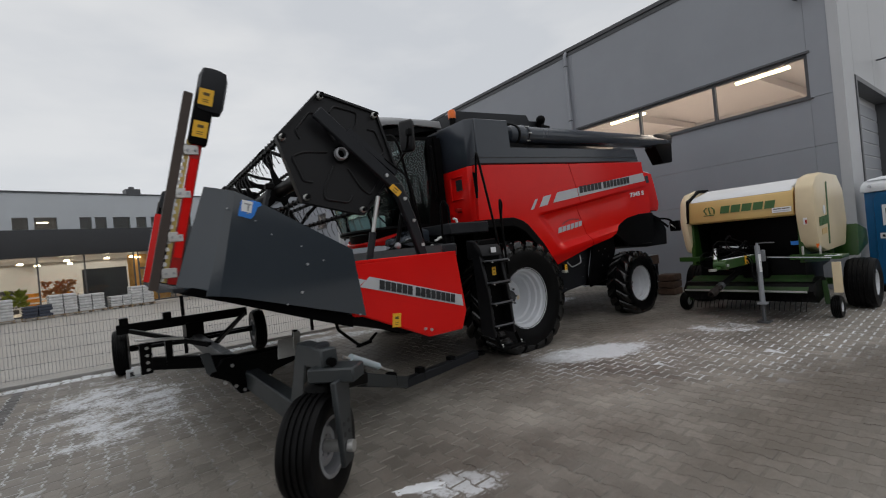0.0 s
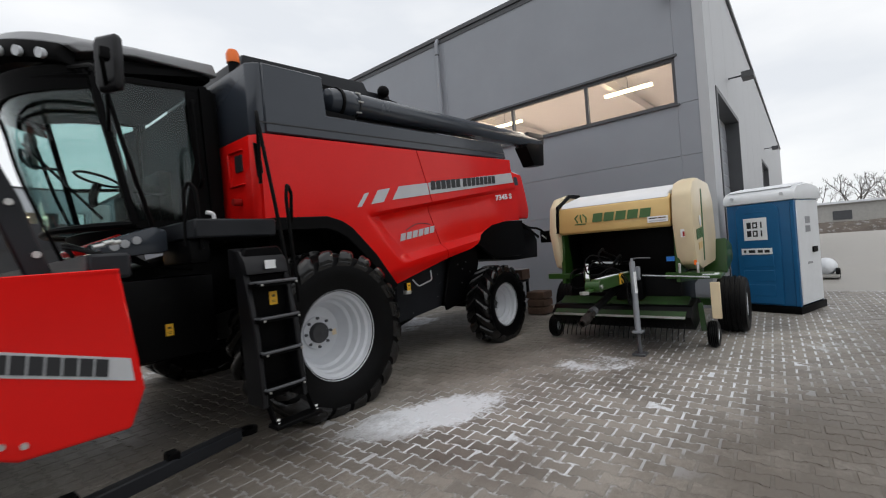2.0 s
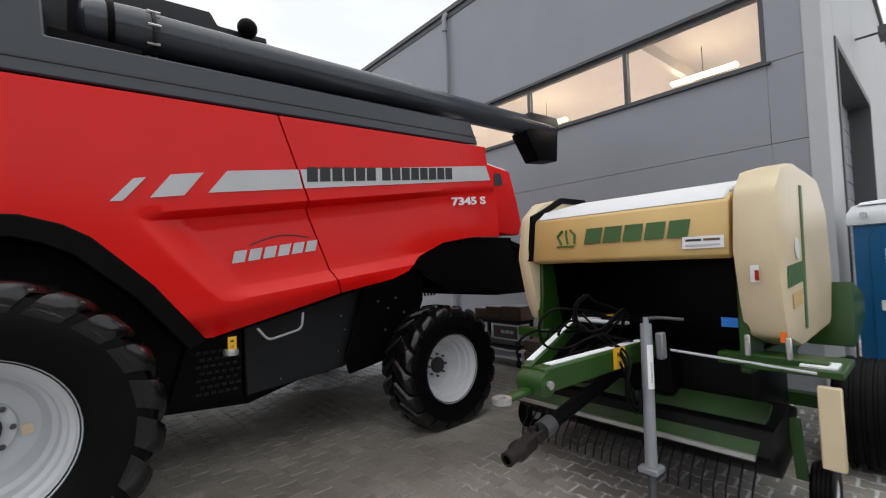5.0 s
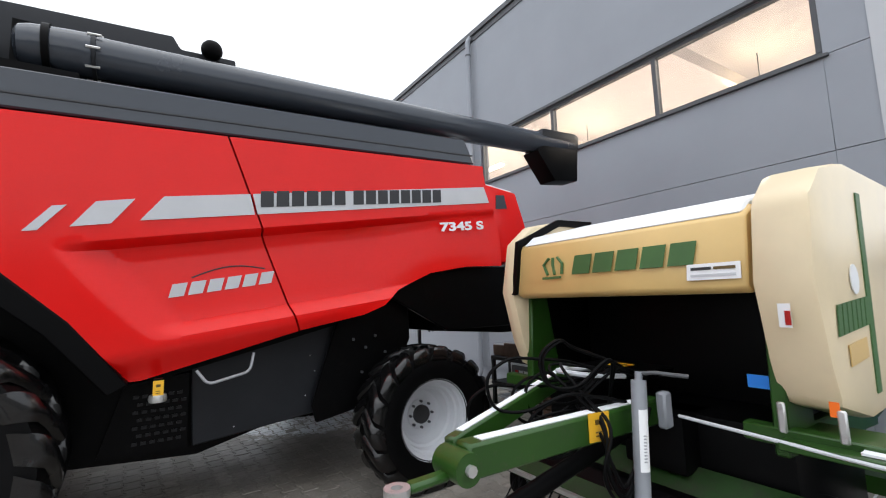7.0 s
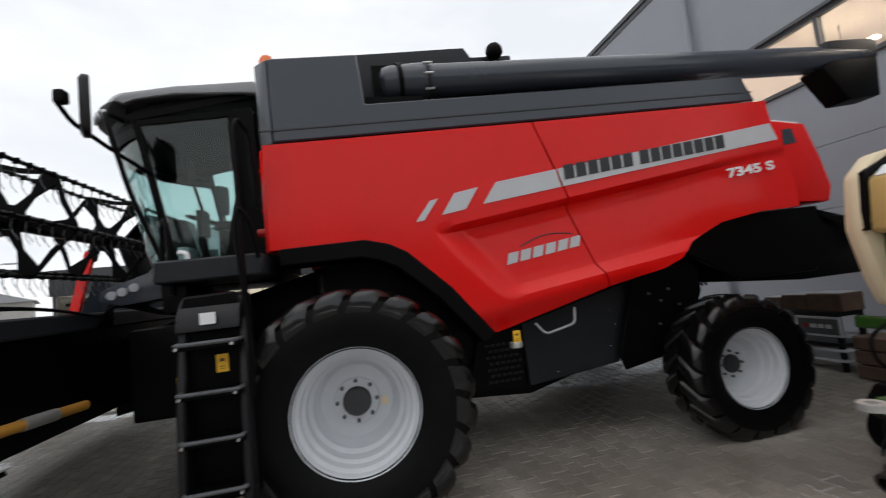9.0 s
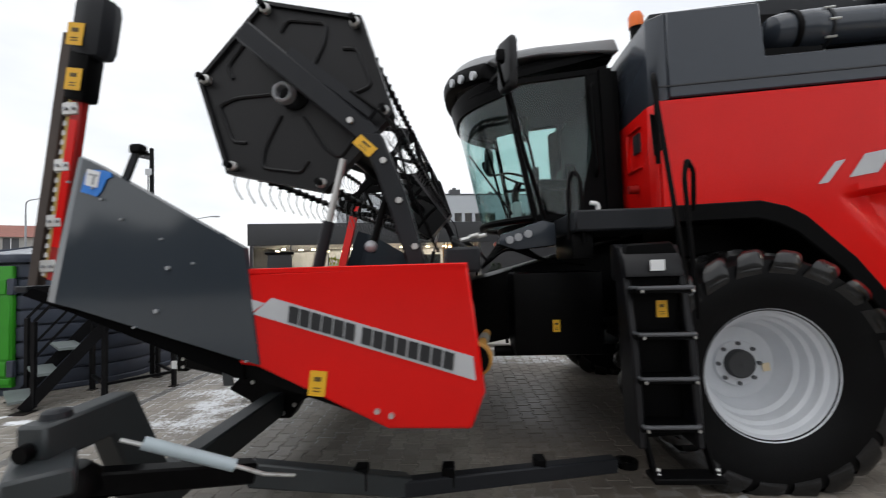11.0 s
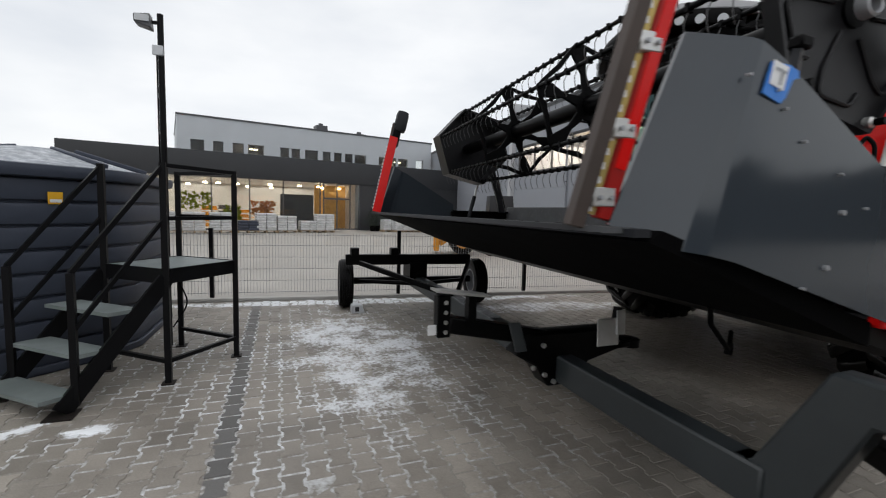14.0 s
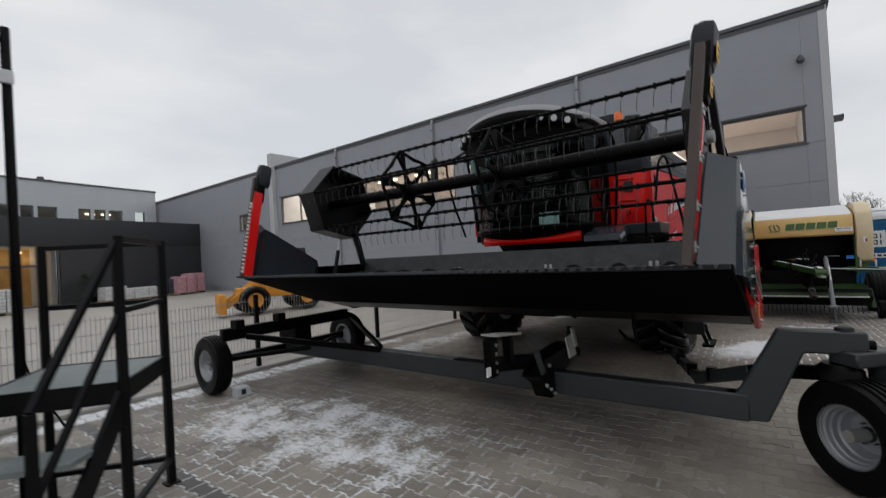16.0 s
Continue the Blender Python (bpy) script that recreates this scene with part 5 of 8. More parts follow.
part("roof_visor", loft(B(), [[(x - w * bow(y, 0.42), y, z + crown(y, 0.09 + 0.06 * w)) for x, z, w in ((3.50, 3.28, 1), (3.385, 3.30, 1), (3.37, 3.38, 1), (3.405, 3.452, 1), (3.46, 3.44, 1), (3.52, 3.40, 1))] for y in YR[1:-1]]), BLACK, CB, "black roof visor", bevel=0.008)
for y in (5.50, 5.64, 5.79, 6.91, 7.06, 7.20):
    x = 3.375 - bow(y, 0.42)
    part("work_light", rod(B(), (x + 0.03, y, 3.345 + crown(y, 0.15)), (x - 0.012, y + 0.02 * (1 if y > MID else -1), 3.34 + crown(y, 0.15)), 0.042, 14), RIM, CB, "round work light")
part("visor_band", loft(B(), [[(3.56 - bow(y, 0.475), y, 3.14), (3.58 - bow(y, 0.475), y, 3.14), (3.53 - bow(y, 0.475), y, 3.30), (3.51 - bow(y, 0.475), y, 3.30)] for y in YS]), BLACK, CB, "black visor band over the windscreen")
part("cab_floor", loft(B(), [[(3.82 - bow(y, 0.30), y, 1.97), (3.86 - bow(y, 0.30), y, 1.80), (4.56, y, 1.78), (4.56, y, 1.97)] for y in YS]), BLACK, CB, "dark cab floor sill", bevel=0.01)
dip = lambda y: 1 - ((y - MID) / 0.86) ** 2
part("front_sill", loft(B(), [[(3.82 - bow(y, 0.32), y, 1.93 - 0.10 * dip(y)), (3.78 - bow(y, 0.32), y, 1.85 - 0.04 * dip(y)), (3.80 - bow(y, 0.32), y, 1.76), (3.86 - bow(y, 0.32), y, 1.76), (3.86 - bow(y, 0.32), y, 1.93 - 0.10 * dip(y))] for y in [MID - 0.80 + 1.6 * k / 16 for k in range(17)]]), RED, CB, "red curved sill dipping below the windscreen", bevel=0.006)
bm = B()
box(bm, 4.24, 6.1, 2.0, 4.38, 6.6, 2.64)
box(bm, 3.95, 6.1, 2.0, 4.24, 6.6, 2.42)
part("driver_seat", bm, BLACK, cab, "dark driver seat", bevel=0.05)
bm = tube(B(), bend([(3.80, 6.35, 1.98), (3.72, 6.35, 2.35), (3.78, 6.35, 2.50)]), 0.04)
lathe(bm, [(0.19, -0.014), (0.21, 0), (0.19, 0.014), (0.17, 0), (0.19, -0.014)], (3.78, 6.35, 2.54), (0.35, 0, 1), 22)
part("steering_wheel", bm, BLACK, cab)
bm = B()
box(bm, 3.86, 5.80, 2.30, 3.92, 6.0, 2.55)
tube(bm, [(3.90, 5.9, 2.0), (3.89, 5.9, 2.35)], 0.025)
part("monitor", bm, BLACK, cab)
part("arm_rest", beam(B(), (3.95, 6.05, 2.42), (4.30, 6.05, 2.40), 0.12, 0.10), BLACK, cab, bevel=0.03)
part("inner_mirror", box(B(), 3.78, 5.80, 2.84, 3.83, 5.93, 3.08), BLACK, cab, "small inner mirror", bevel=0.015)
part("mirror_stalk", tube(B(), bend([(3.60, 5.70, 3.24), (3.78, 5.84, 3.05), (3.86, 5.88, 2.70), (3.90, 5.9, 2.5)]), 0.016), BLACK, cab)
part("wiper", beam(B(), (3.62, 5.62, 2.06), (3.22, 6.2, 2.80), 0.012, 0.02), BLACK, cab)
part("far_glass_rail", beam(B(), (3.72, 7.26, 2.55), (4.45, 7.26, 2.60), 0.03, 0.04), BLACK, cab)
part("document_box", box(B(), 3.66, 5.86, 1.985, 3.74, 6.15, 2.215), WHITE, cab, "white box standing behind the windscreen", bevel=0.008)
# headlight cluster beside the sill
hl = part("headlight_housing", prism(B(), [(3.43, 1.74), (3.45, 1.82), (3.80, 1.93), (3.90, 1.90), (3.90, 1.72), (3.58, 1.69)], 4.96, 5.42), GREY, CB, "grey headlight housing", bevel=0.02)
for x, z in ((3.525, 1.775), (3.595, 1.795), (3.675, 1.82)):
    part("headlight", rod(B(), (x, 4.965, z), (x, 4.945, z), 0.032, 14), RIM_DULL, hl, "round clear headlight")
# mirrors on bent arms
for sg in (-1, 1):
    arm = part("mirror_arm", tube(B(), bend([(3.44, flip(5.45, sg), 3.30), (3.50, flip(5.02, sg), 3.20), (3.56, flip(4.98, sg), 3.02), (3.66, flip(5.0, sg), 2.55), (3.84, flip(5.10, sg), 1.95)]), 0.019), BLACK, CB)
    part("mirror_bracket", tube(B(), bend([(3.66, flip(5.38, sg), 2.80), (3.57, flip(4.98, sg), 2.88), (3.48, flip(4.66, sg), 2.98), (3.44, flip(4.56, sg), 3.10), (3.46, flip(4.58, sg), 3.12)]), 0.016), BLACK, arm)
    part("mirror_motor", box(B(), 3.43, flip(4.545, sg), 3.08, 3.50, flip(4.625, sg), 3.17), BLACK, arm, bevel=0.02)
    u_, n_, c_ = Vector((-0.46, -0.88 * sg, 0)), Vector((0.88, -0.46 * sg, 0)), Vector((3.53, flip(4.73, sg), 3.12))
    sec = [[c_ + u_ * a * k + Vector((0, 0, b * k)) + n_ * d for a, b in ((-0.10, -0.16), (-0.08, -0.205), (0.08, -0.205), (0.105, -0.16), (0.105, 0.17), (0.085, 0.205), (-0.085, 0.205), (-0.105, 0.17))] for d, k in ((-0.035, 0.86), (-0.015, 1.0), (0.025, 1.0), (0.03, 0.94))]
    part("mirror", loft(B(), sec), SHIELD, arm, "dark rounded rectangular mirror housing", bevel=0.006)
# beacon
bc = part("beacon_base", rod(B(), (4.70, 5.19, 3.50), (4.70, 5.19, 3.60), 0.05), BLACK, CB)
part("beacon_lens", lathe(B(), [(0.062, 0), (0.064, 0.09), (0.045, 0.13), (0, 0.135)], (4.70, 5.19, 3.60), (0, 0, 1), 18), ORANGE, bc, "orange beacon lens")
# platform, ladder and rails
part("platform", box(B(), 3.96, 4.56, 1.80, 4.66, 5.38, 1.955), GREY2, CB, "dark access platform", bevel=0.015)
part("platform_box", box(B(), 3.96, 4.68, 1.60, 4.12, 5.3, 1.795), BLACKG, CB, bevel=0.02)
lad = part("ladder", prism(B(), [(4.19, 1.60), (4.22, 1.69), (4.52, 1.70), (4.58, 1.58), (4.60, 0.45), (4.24, 0.42)], 4.31, 4.39), BLACK, CB, "black moulded boarding ladder", bevel=0.015)
part("ladder_hood", prism(B(), [(4.24, 1.47), (4.27, 1.58), (4.36, 1.67), (4.55, 1.70), (4.55, 1.44)], 4.19, 4.56, "x"), SHIELD, lad, "dark moulded top of the ladder", bevel=0.02)
for k, x in enumerate((4.19, 4.54)):
    part("ladder_cheek", prism(B(), [(4.30, 1.50), (4.40, 1.68), (4.46, 1.68), (4.40, 0.42), (4.15, 0.42), (4.19, 1.0)], x, x + 0.05, "x"), SHIELD, lad, bevel=0.01)
for z in (1.40, 1.115, 0.845, 0.555):
    part("step", box(B(), 4.21, 4.14, z - 0.03, 4.57, 4.33, z + 0.008), BLACK, lad, bevel=0.008)
    part("step_edge", tube(B(), bend([(4.215, 4.24, z + 0.004), (4.225, 4.13, z + 0.006), (4.555, 4.13, z + 0.006), (4.565, 4.24, z + 0.004)], 4, 0.2), 0.013, 8), TRIMD, lad, "worn bright step edge")
    for x in (4.24, 4.54):
        part("edge_bolt", rod(B(), (x, 4.12, z - 0.012), (x, 4.108, z - 0.012), 0.010, 6), STEEL, lad)
part("lower_step", box(B(), 4.24, 4.06, 0.25, 4.66, 4.20, 0.285), BLACK, lad, "lowest hanging step", bevel=0.008)
for x in (4.27, 4.62):
    part("step_link", beam(B(), (x, 4.13, 0.27), (x - 0.03, 4.22, 0.54), 0.02, 0.04), BLACK, lad)
    for q in (0.28, 0.31):
        part("link_bolt", rod(B(), (x + 0.012, 4.10 + q * 0.1, q), (x + 0.03, 4.09 + q * 0.1, q), 0.012, 6), STEEL, lad)
plate("white_label", lad, rect((4.385, 4.236, 1.545), (0.045, 0, 0), (0, 0, 0.035)), out, WHITE, lift=0.006)
yellow_label(lad, (4.43, 4.306, 1.26), (0.035, 0, 0), (0, 0, 0.055), out)
part("hand_rail", tube(B(), bend([(4.60, 4.30, 1.35), (4.57, 4.38, 2.0), (4.54, 4.53, 2.86), (4.56, 4.57, 2.93), (4.61, 4.65, 2.86), (4.63, 4.72, 2.3)]), 0.017), BLACK, CB)
part("rail_bracket", prism(B(), [(4.58, 2.68), (4.64, 2.66), (4.66, 2.40), (4.60, 2.36)], 4.70, 4.72), BLACKG, CB, "flat black bracket", bevel=0.005)
part("hand_rail", tube(B(), bend([(4.63, 4.24, 1.2), (4.575, 4.225, 2.1), (4.60, 4.235, 2.22), (4.65, 4.26, 2.15), (4.68, 4.34, 1.9)]), 0.016), BLACK, CB)
rl = part("hand_rail", tube(B(), bend([(3.955, 4.74, 1.75), (3.965, 4.73, 2.20), (3.995, 4.70, 2.27), (4.03, 4.66, 2.20), (4.045, 4.64, 1.72)]), 0.016), BLACK, CB)
part("white_grip", tube(B(), bend([(4.095, 4.65, 2.015), (4.150, 4.645, 2.005), (4.155, 4.645, 1.92), (4.11, 4.65, 1.88)], 4, 0.4), 0.017, 8), WHITE, rl, "white hooked grip")
# feeder house, lift cylinders and hoses
part("feeder_house", prism(B(), [(3.12, 0.75), (3.12, 1.40), (4.9, 1.85), (4.9, 1.1)], 5.75, 6.95), BLACKG, CB, "black feeder house", bevel=0.02)
for y in (5.6, 7.1):
    part("lift_cylinder", rod(B(), (3.4, y, 0.75), (4.9, y, 0.75), 0.05), BLACKG, CB)
part("drive_cover", box(B(), 3.55, 5.1, 0.80, 4.3, 5.6, 1.5), BLACKG, CB, bevel=0.03)
yellow_label(CB, (3.9, 5.09, 1.05), (0.03, 0, 0), (0, 0, 0.05), out)
for k in range(5):
    part("hydraulic_hose", tube(B(), bend([(3.3, 5.2 + 0.05 * k, 1.55), (3.5, 5.0, 1.72 + 0.03 * k), (3.8, 5.1, 1.6), (4.2, 5.3, 1.55)]), 0.012, 6), BLACK, CB)


# ---- grain header with rapeseed table ----
HD = thing("grain_header", "wide red and black combine header with reel and upright side knives", "header", (2.0, 3.68, 0), -3.0)
HD.matrix_world = pose(2.022, 3.672, 0.008, 0, 0, -3.1)
H0, H1 = 3.68, 9.72
for y0, y1, near in ((H0, H0 + 0.06, True), (H1 - 0.06, H1, False)):
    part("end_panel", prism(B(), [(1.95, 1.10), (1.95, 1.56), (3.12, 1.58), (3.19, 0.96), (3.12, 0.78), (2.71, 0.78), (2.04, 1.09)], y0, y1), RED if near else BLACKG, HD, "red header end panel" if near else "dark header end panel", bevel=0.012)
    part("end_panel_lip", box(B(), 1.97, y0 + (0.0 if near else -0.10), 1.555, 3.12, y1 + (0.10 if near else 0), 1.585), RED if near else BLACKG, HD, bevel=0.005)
# grey side cover, folded from sheet: front cheek, bend and flank
def side_cover(y_of, sgn):
    sec = [((0.915, 2.264), (0.675, 1.53), (0.17, 0.24)), ((1.063, 2.211), (0.85, 1.442), (0.02, 0.05)), ((1.10, 2.20), (0.93, 1.43), (0.006, 0.014)), ((1.20, 2.15), (1.05, 1.405), (0.0, 0.0)), ((1.99, 1.69), (2.06, 1.10), (0.0, 0.0))]
    bm = B()
    o = [[bm.verts.new((p[0], y_of(e), p[1])) for p, e in zip((t, b), d)] for t, b, d in sec]
    i = [[bm.verts.new((p[0] + 0.01, y_of(e + 0.03), p[1])) for p, e in zip((t, b), d)] for t, b, d in sec]
    fs = []
    for a, b in zip(o, o[1:]):
        fs.append(bm.faces.new((a[0], a[1], b[1], b[0])))
    for a, b in zip(i, i[1:]):
        fs.append(bm.faces.new((a[0], b[0], b[1], a[1])))
    for k in range(4):
        fs.append(bm.faces.new((o[k][0], o[k + 1][0], i[k + 1][0], i[k][0])))
        fs.append(bm.faces.new((o[k][1], i[k][1], i[k + 1][1], o[k + 1][1])))
    fs.append(bm.faces.new((o[0][0], i[0][0], i[0][1], o[0][1])))
    fs.append(bm.faces.new((o[4][0], o[4][1], i[4][1], i[4][0])))
    bmesh.ops.recalc_face_normals(bm, faces=fs)
    return bm


cov = part("side_cover", side_cover(lambda d: H0 - 0.012 + d, -1), COVER, HD, "folded anthracite sheet side cover", sharp=12)
part("side_cover", side_cover(lambda d: H1 + 0.012 - d, 1), COVER, HD, "folded anthracite sheet side cover", sharp=12)
for x, z in ((1.585, 1.60), (1.52, 1.38), (1.17, 2.03), (1.22, 1.97), (1.33, 1.86), (1.55, 1.75), (1.72, 1.62), (1.03, 2.07), (2.00, 1.12), (1.40, 1.30)):
    part("cover_bolt", rod(B(), (x, H0 - 0.010, z), (x, H0 - 0.028, z), 0.011 if z in (1.60, 1.38) else 0.006, 8), RIM_DULL, cov)
st = plate("blue_sticker", cov, [(1.10, H0 - 0.014, 2.015), (1.19, H0 - 0.014, 1.985), (1.215, H0 - 0.014, 2.01), (1.245, H0 - 0.014, 2.075), (1.275, H0 - 0.014, 2.085), (1.27, H0 - 0.014, 2.11), (1.225, H0 - 0.014, 2.125), (1.135, H0 - 0.014, 2.13), (1.115, H0 - 0.014, 2.07)], (0, -1, 0), BLUE, "blue sticker with a white panel")
plate("sticker_panel", st, [(1.125, H0 - 0.02, 2.05), (1.195, H0 - 0.02, 2.03), (1.215, H0 - 0.02, 2.115), (1.14, H0 - 0.02, 2.135)], (0, -1, 0), WHITE, thick=0.002)
for q in ([(1.15, 2.10), (1.20, 2.088), (1.203, 2.098), (1.152, 2.11)], [(1.165, 2.05), (1.178, 2.047), (1.188, 2.092), (1.175, 2.095)]):
    plate("sticker_mark", st, [(x, H0 - 0.0235, z) for x, z in q], (0, -1, 0), RIM_DULL, thick=0.001)
part("cover_stay", beam(B(), (1.30, H0 + 0.03, 2.05), (1.36, H0 + 0.05, 2.24), 0.03, 0.03), GREY2, cov)
part("stay_knob", box(B(), 1.33, H0 + 0.02, 2.22, 1.40, H0 + 0.08, 2.27), BLACK, cov, bevel=0.01)
# stripe and word blocks on the near end panel
sl = -0.302
for pts in ([(2.02, 1.43), (2.09, 1.408), (2.02, 1.36)], [(2.13, 1.435), (3.135, 1.13), (3.145, 1.015), (2.03, 1.355)]):
    plate("stripe", HD, [(x, H0 - 0.001, z) for x, z in pts], (0, -1, 0), SILVER, "silver stripe decal")
blocks("wordmark", HD, (2.215, H0 - 0.008, 1.312), (1, 0, sl), (0, 0, 1), (0, -1, 0), (6, 8), 0.085, 0.0505, 0.0095, INK, 0.12)
yellow_label(HD, (2.36, H0 - 0.002, 1.005), (0.043, 0, -0.004), (0.008, 0, 0.062), (0, -1, 0))
for x in (2.66, 2.73):
    part("panel_bolt", rod(B(), (x, H0, 0.87 - (x - 2.66) * 0.3), (x, H0 - 0.02, 0.87 - (x - 2.66) * 0.3), 0.014, 8), STEEL, HD)
# trough: rear wall, floor, long rapeseed table, front lip
bm = B()
prism(bm, [(2.95, 0.85), (3.10, 0.85), (3.10, 1.55), (3.02, 1.58)], H0 + 0.06, H1 - 0.06)
part("rear_wall", bm, BLACKG, HD, "black header rear wall")
part("wall_skin", prism(B(), [(2.942, 0.95), (2.950, 0.95), (3.012, 1.66), (3.004, 1.66)], H0 + 0.08, H1 - 0.08), DUSTY, HD, "grey inner skin of the rear wall")
part("top_beam", beam(B(), (3.10, H0 + 0.06, 1.60), (3.10, H1 - 0.06, 1.60), 0.18, 0.13), GREY2, HD, "dark grey top beam", bevel=0.015)
part("trough_floor", prism(B(), [(1.95, 1.12), (2.2, 1.03), (2.55, 0.92), (2.95, 0.88), (2.95, 0.82), (2.5, 0.85), (2.1, 0.98), (1.9, 1.04)], H0 + 0.06, H1 - 0.06), BLACKG, HD, "black auger trough")
part("rapeseed_table", prism(B(), [(0.70, 1.475), (0.76, 1.515), (1.95, 1.12), (1.95, 1.01), (1.6, 1.14), (1.0, 1.37)], H0 + 0.04, H1 - 0.04), MATTE, HD, "long black rapeseed table")
part("cutter_bar", beam(B(), (0.68, H0 + 0.05, 1.505), (0.68, H1 - 0.05, 1.505), 0.07, 0.03), GREY2, HD, "dark cutter bar edge")
def repeat(name, mesh, parent, at):
    """One more of a small piece that shares its mesh with its likes."""
    ob = new(name, mesh)
    ob.parent = parent
    ob.matrix_basis = Matrix.Translation(Vector(at) - PLACE[parent])
    return ob


finger = mesh_of("knife_finger", prism(B(), [(-0.14, 0.0), (0.0, -0.018), (0.0, 0.018)], 0.0, 0.022, "z"), TRIMD)
for k in range(72):
    repeat("knife_finger", finger, HD, (0.70, H0 + 0.12 + k * (H1 - H0 - 0.24) / 71, 1.502))
# intake auger
ia = part("intake_auger", rod(B(), (2.52, H0 + 0.07, 1.20), (2.52, H1 - 0.07, 1.20), 0.15, 24), BLACKG, HD, "black intake auger")
bm = B()
for side, y0, y1 in ((1, H0 + 0.08, 5.9), (-1, H1 - 0.08, 6.9)):
    prev = None
    n = 90
    for k in range(n + 1):
        y = y0 + (y1 - y0) * k / n
        a = side * 2 * math.pi * abs(y - y0) / 0.52
        c, s = math.cos(a), math.sin(a)
        ring = [bm.verts.new((2.52 + r * c, y + e, 1.20 + r * s)) for r, e in ((0.15, 0), (0.27, 0), (0.27, 0.006), (0.15, 0.006))]
        if prev:
            for i in range(4):
                bm.faces.new((prev[i], prev[(i + 1) % 4], ring[(i + 1) % 4], ring[i]))
        prev = ring
bmesh.ops.recalc_face_normals(bm, faces=bm.faces)
part("auger_flight", bm, GREY2, ia, "dark spiral auger flight")
# reel
RX, RZ, RR, R0 = 2.12, 2.60, 0.555, radians(47)
V = [(RR * math.cos(R0 + k * math.pi / 3), RR * math.sin(R0 + k * math.pi / 3)) for k in range(6)]
reel = part("reel_tube", rod(B(), (RX, H0 + 0.32, RZ), (RX, H1 - 0.32, RZ), 0.085, 24), BLACKG, HD, "thick black reel tube")


def hexring(bm, y, thick, ro, ri):
    o = [(RX + ro * math.cos(R0 + k * math.pi / 3), RZ + ro * math.sin(R0 + k * math.pi / 3)) for k in range(6)]
    i = [(RX + ri * math.cos(R0 + k * math.pi / 3), RZ + ri * math.sin(R0 + k * math.pi / 3)) for k in range(6)]
    for k in range(6):
        prism(bm, [o[k], o[(k + 1) % 6], i[(k + 1) % 6], i[k]], y, y + thick)
    return bm


for y, flange, sgn in ((H0 + 0.34, 0.08, 1), (H1 - 0.34, 0.32, -1)):
    o = [(RX + (RR + 0.05) * math.cos(R0 + k * math.pi / 3), RZ + (RR + 0.05) * math.sin(R0 + k * math.pi / 3)) for k in range(6)]
    shield = part("reel_end_shield", prism(B(), o, y - 0.006, y + 0.006), SHIELD, reel, "six-sided black plastic reel end shield")
    part("shield_rim", hexring(B(), y - (0.03 if sgn > 0 else flange), flange if sgn > 0 else flange + 0.03, RR + 0.055, RR + 0.03), SHIELD, reel)
    # pressed ribs in the shield
    for k in range(6):
        a = R0 + k * math.pi / 3 + 0.2
        f = lambda r, b: (RX + r * math.cos(b), y - sgn * 0.012, RZ + r * math.sin(b))
        part("pressed_rib", tube(B(), bend([f(0.14, a - 0.1), f(0.36, a), f(0.47, a + 0.10), f(0.46, a + 0.62), f(0.40, a + 0.75)]), 0.011, 6), SHIELD, reel)
    for vx, vz in V:
        part("corner_bearing", lathe(B(), [(0.030, -0.02), (0.030, 0.012), (0.020, 0.024), (0.010, 0.026), (0.0, 0.034)], (RX + vx, y - sgn * 0.03, RZ + vz), (0, -sgn, 0), 14), STEEL, reel, "pale bearing cap")
part("reel_hub", lathe(B(), [(0.040, 0.03), (0.050, 0.04), (0.060, 0.03), (0.062, -0.02), (0.040, -0.02), (0.040, 0.03)], (RX - 0.03, H0 + 0.26, RZ - 0.01), (0, -1, 0), 24), RIM_DULL, reel, "pale ring hub")


def spider(y):
    """One open plate: a six-sided ring, six waisted spokes and a hub, all of one piece."""
    bm = B()
    P = lambda r, a: bm.verts.new((RX + r * math.cos(a), y, RZ + r * math.sin(a)))
    hubo, hubi, ring_i, ring_o, mids_i, mids_o, waist = [], [], [], [], [], [], []
    for k in range(6):
        a = R0 + k * math.pi / 3
        hubo.append([P(0.15, a - 0.33), P(0.15, a + 0.33)])
        hubi.append([P(0.088, a - 0.33), P(0.088, a + 0.33)])
        waist.append([P(0.30, a - 0.085), P(0.30, a + 0.085)])
        ring_i.append([P(0.50, a - 0.17), P(0.50, a + 0.17)])
        ring_o.append([P(RR + 0.0, a - 0.12), P(RR + 0.03, a), P(RR + 0.0, a + 0.12)])
        m = a + math.pi / 6
        mids_i.append(P(0.447, m)), mids_o.append(P(0.497, m))
    F = bm.faces.new
    for k in range(6):
        n = (k + 1) % 6
        F((hubi[k][0], hubi[k][1], hubo[k][1], hubo[k][0])), F((hubi[k][1], hubi[n][0], hubo[n][0], hubo[k][1]))
        F((hubo[k][0], hubo[k][1], waist[k][1], waist[k][0])), F((waist[k][0], waist[k][1], ring_i[k][1], ring_i[k][0]))
        F((ring_i[k][0], ring_i[k][1], ring_o[k][2], ring_o[k][1], ring_o[k][0]))
        F((ring_i[k][1], mids_i[k], mids_o[k], ring_o[k][2])), F((mids_i[k], ring_i[n][0], ring_o[n][0], mids_o[k]))
    r = bmesh.ops.extrude_face_region(bm, geom=bm.faces[:])
    bmesh.ops.translate(bm, verts=[v for v in r["geom"] if isinstance(v, bmesh.types.BMVert)], vec=(0, 0.03, 0))
    bmesh.ops.recalc_face_normals(bm, faces=bm.faces)
    return bm


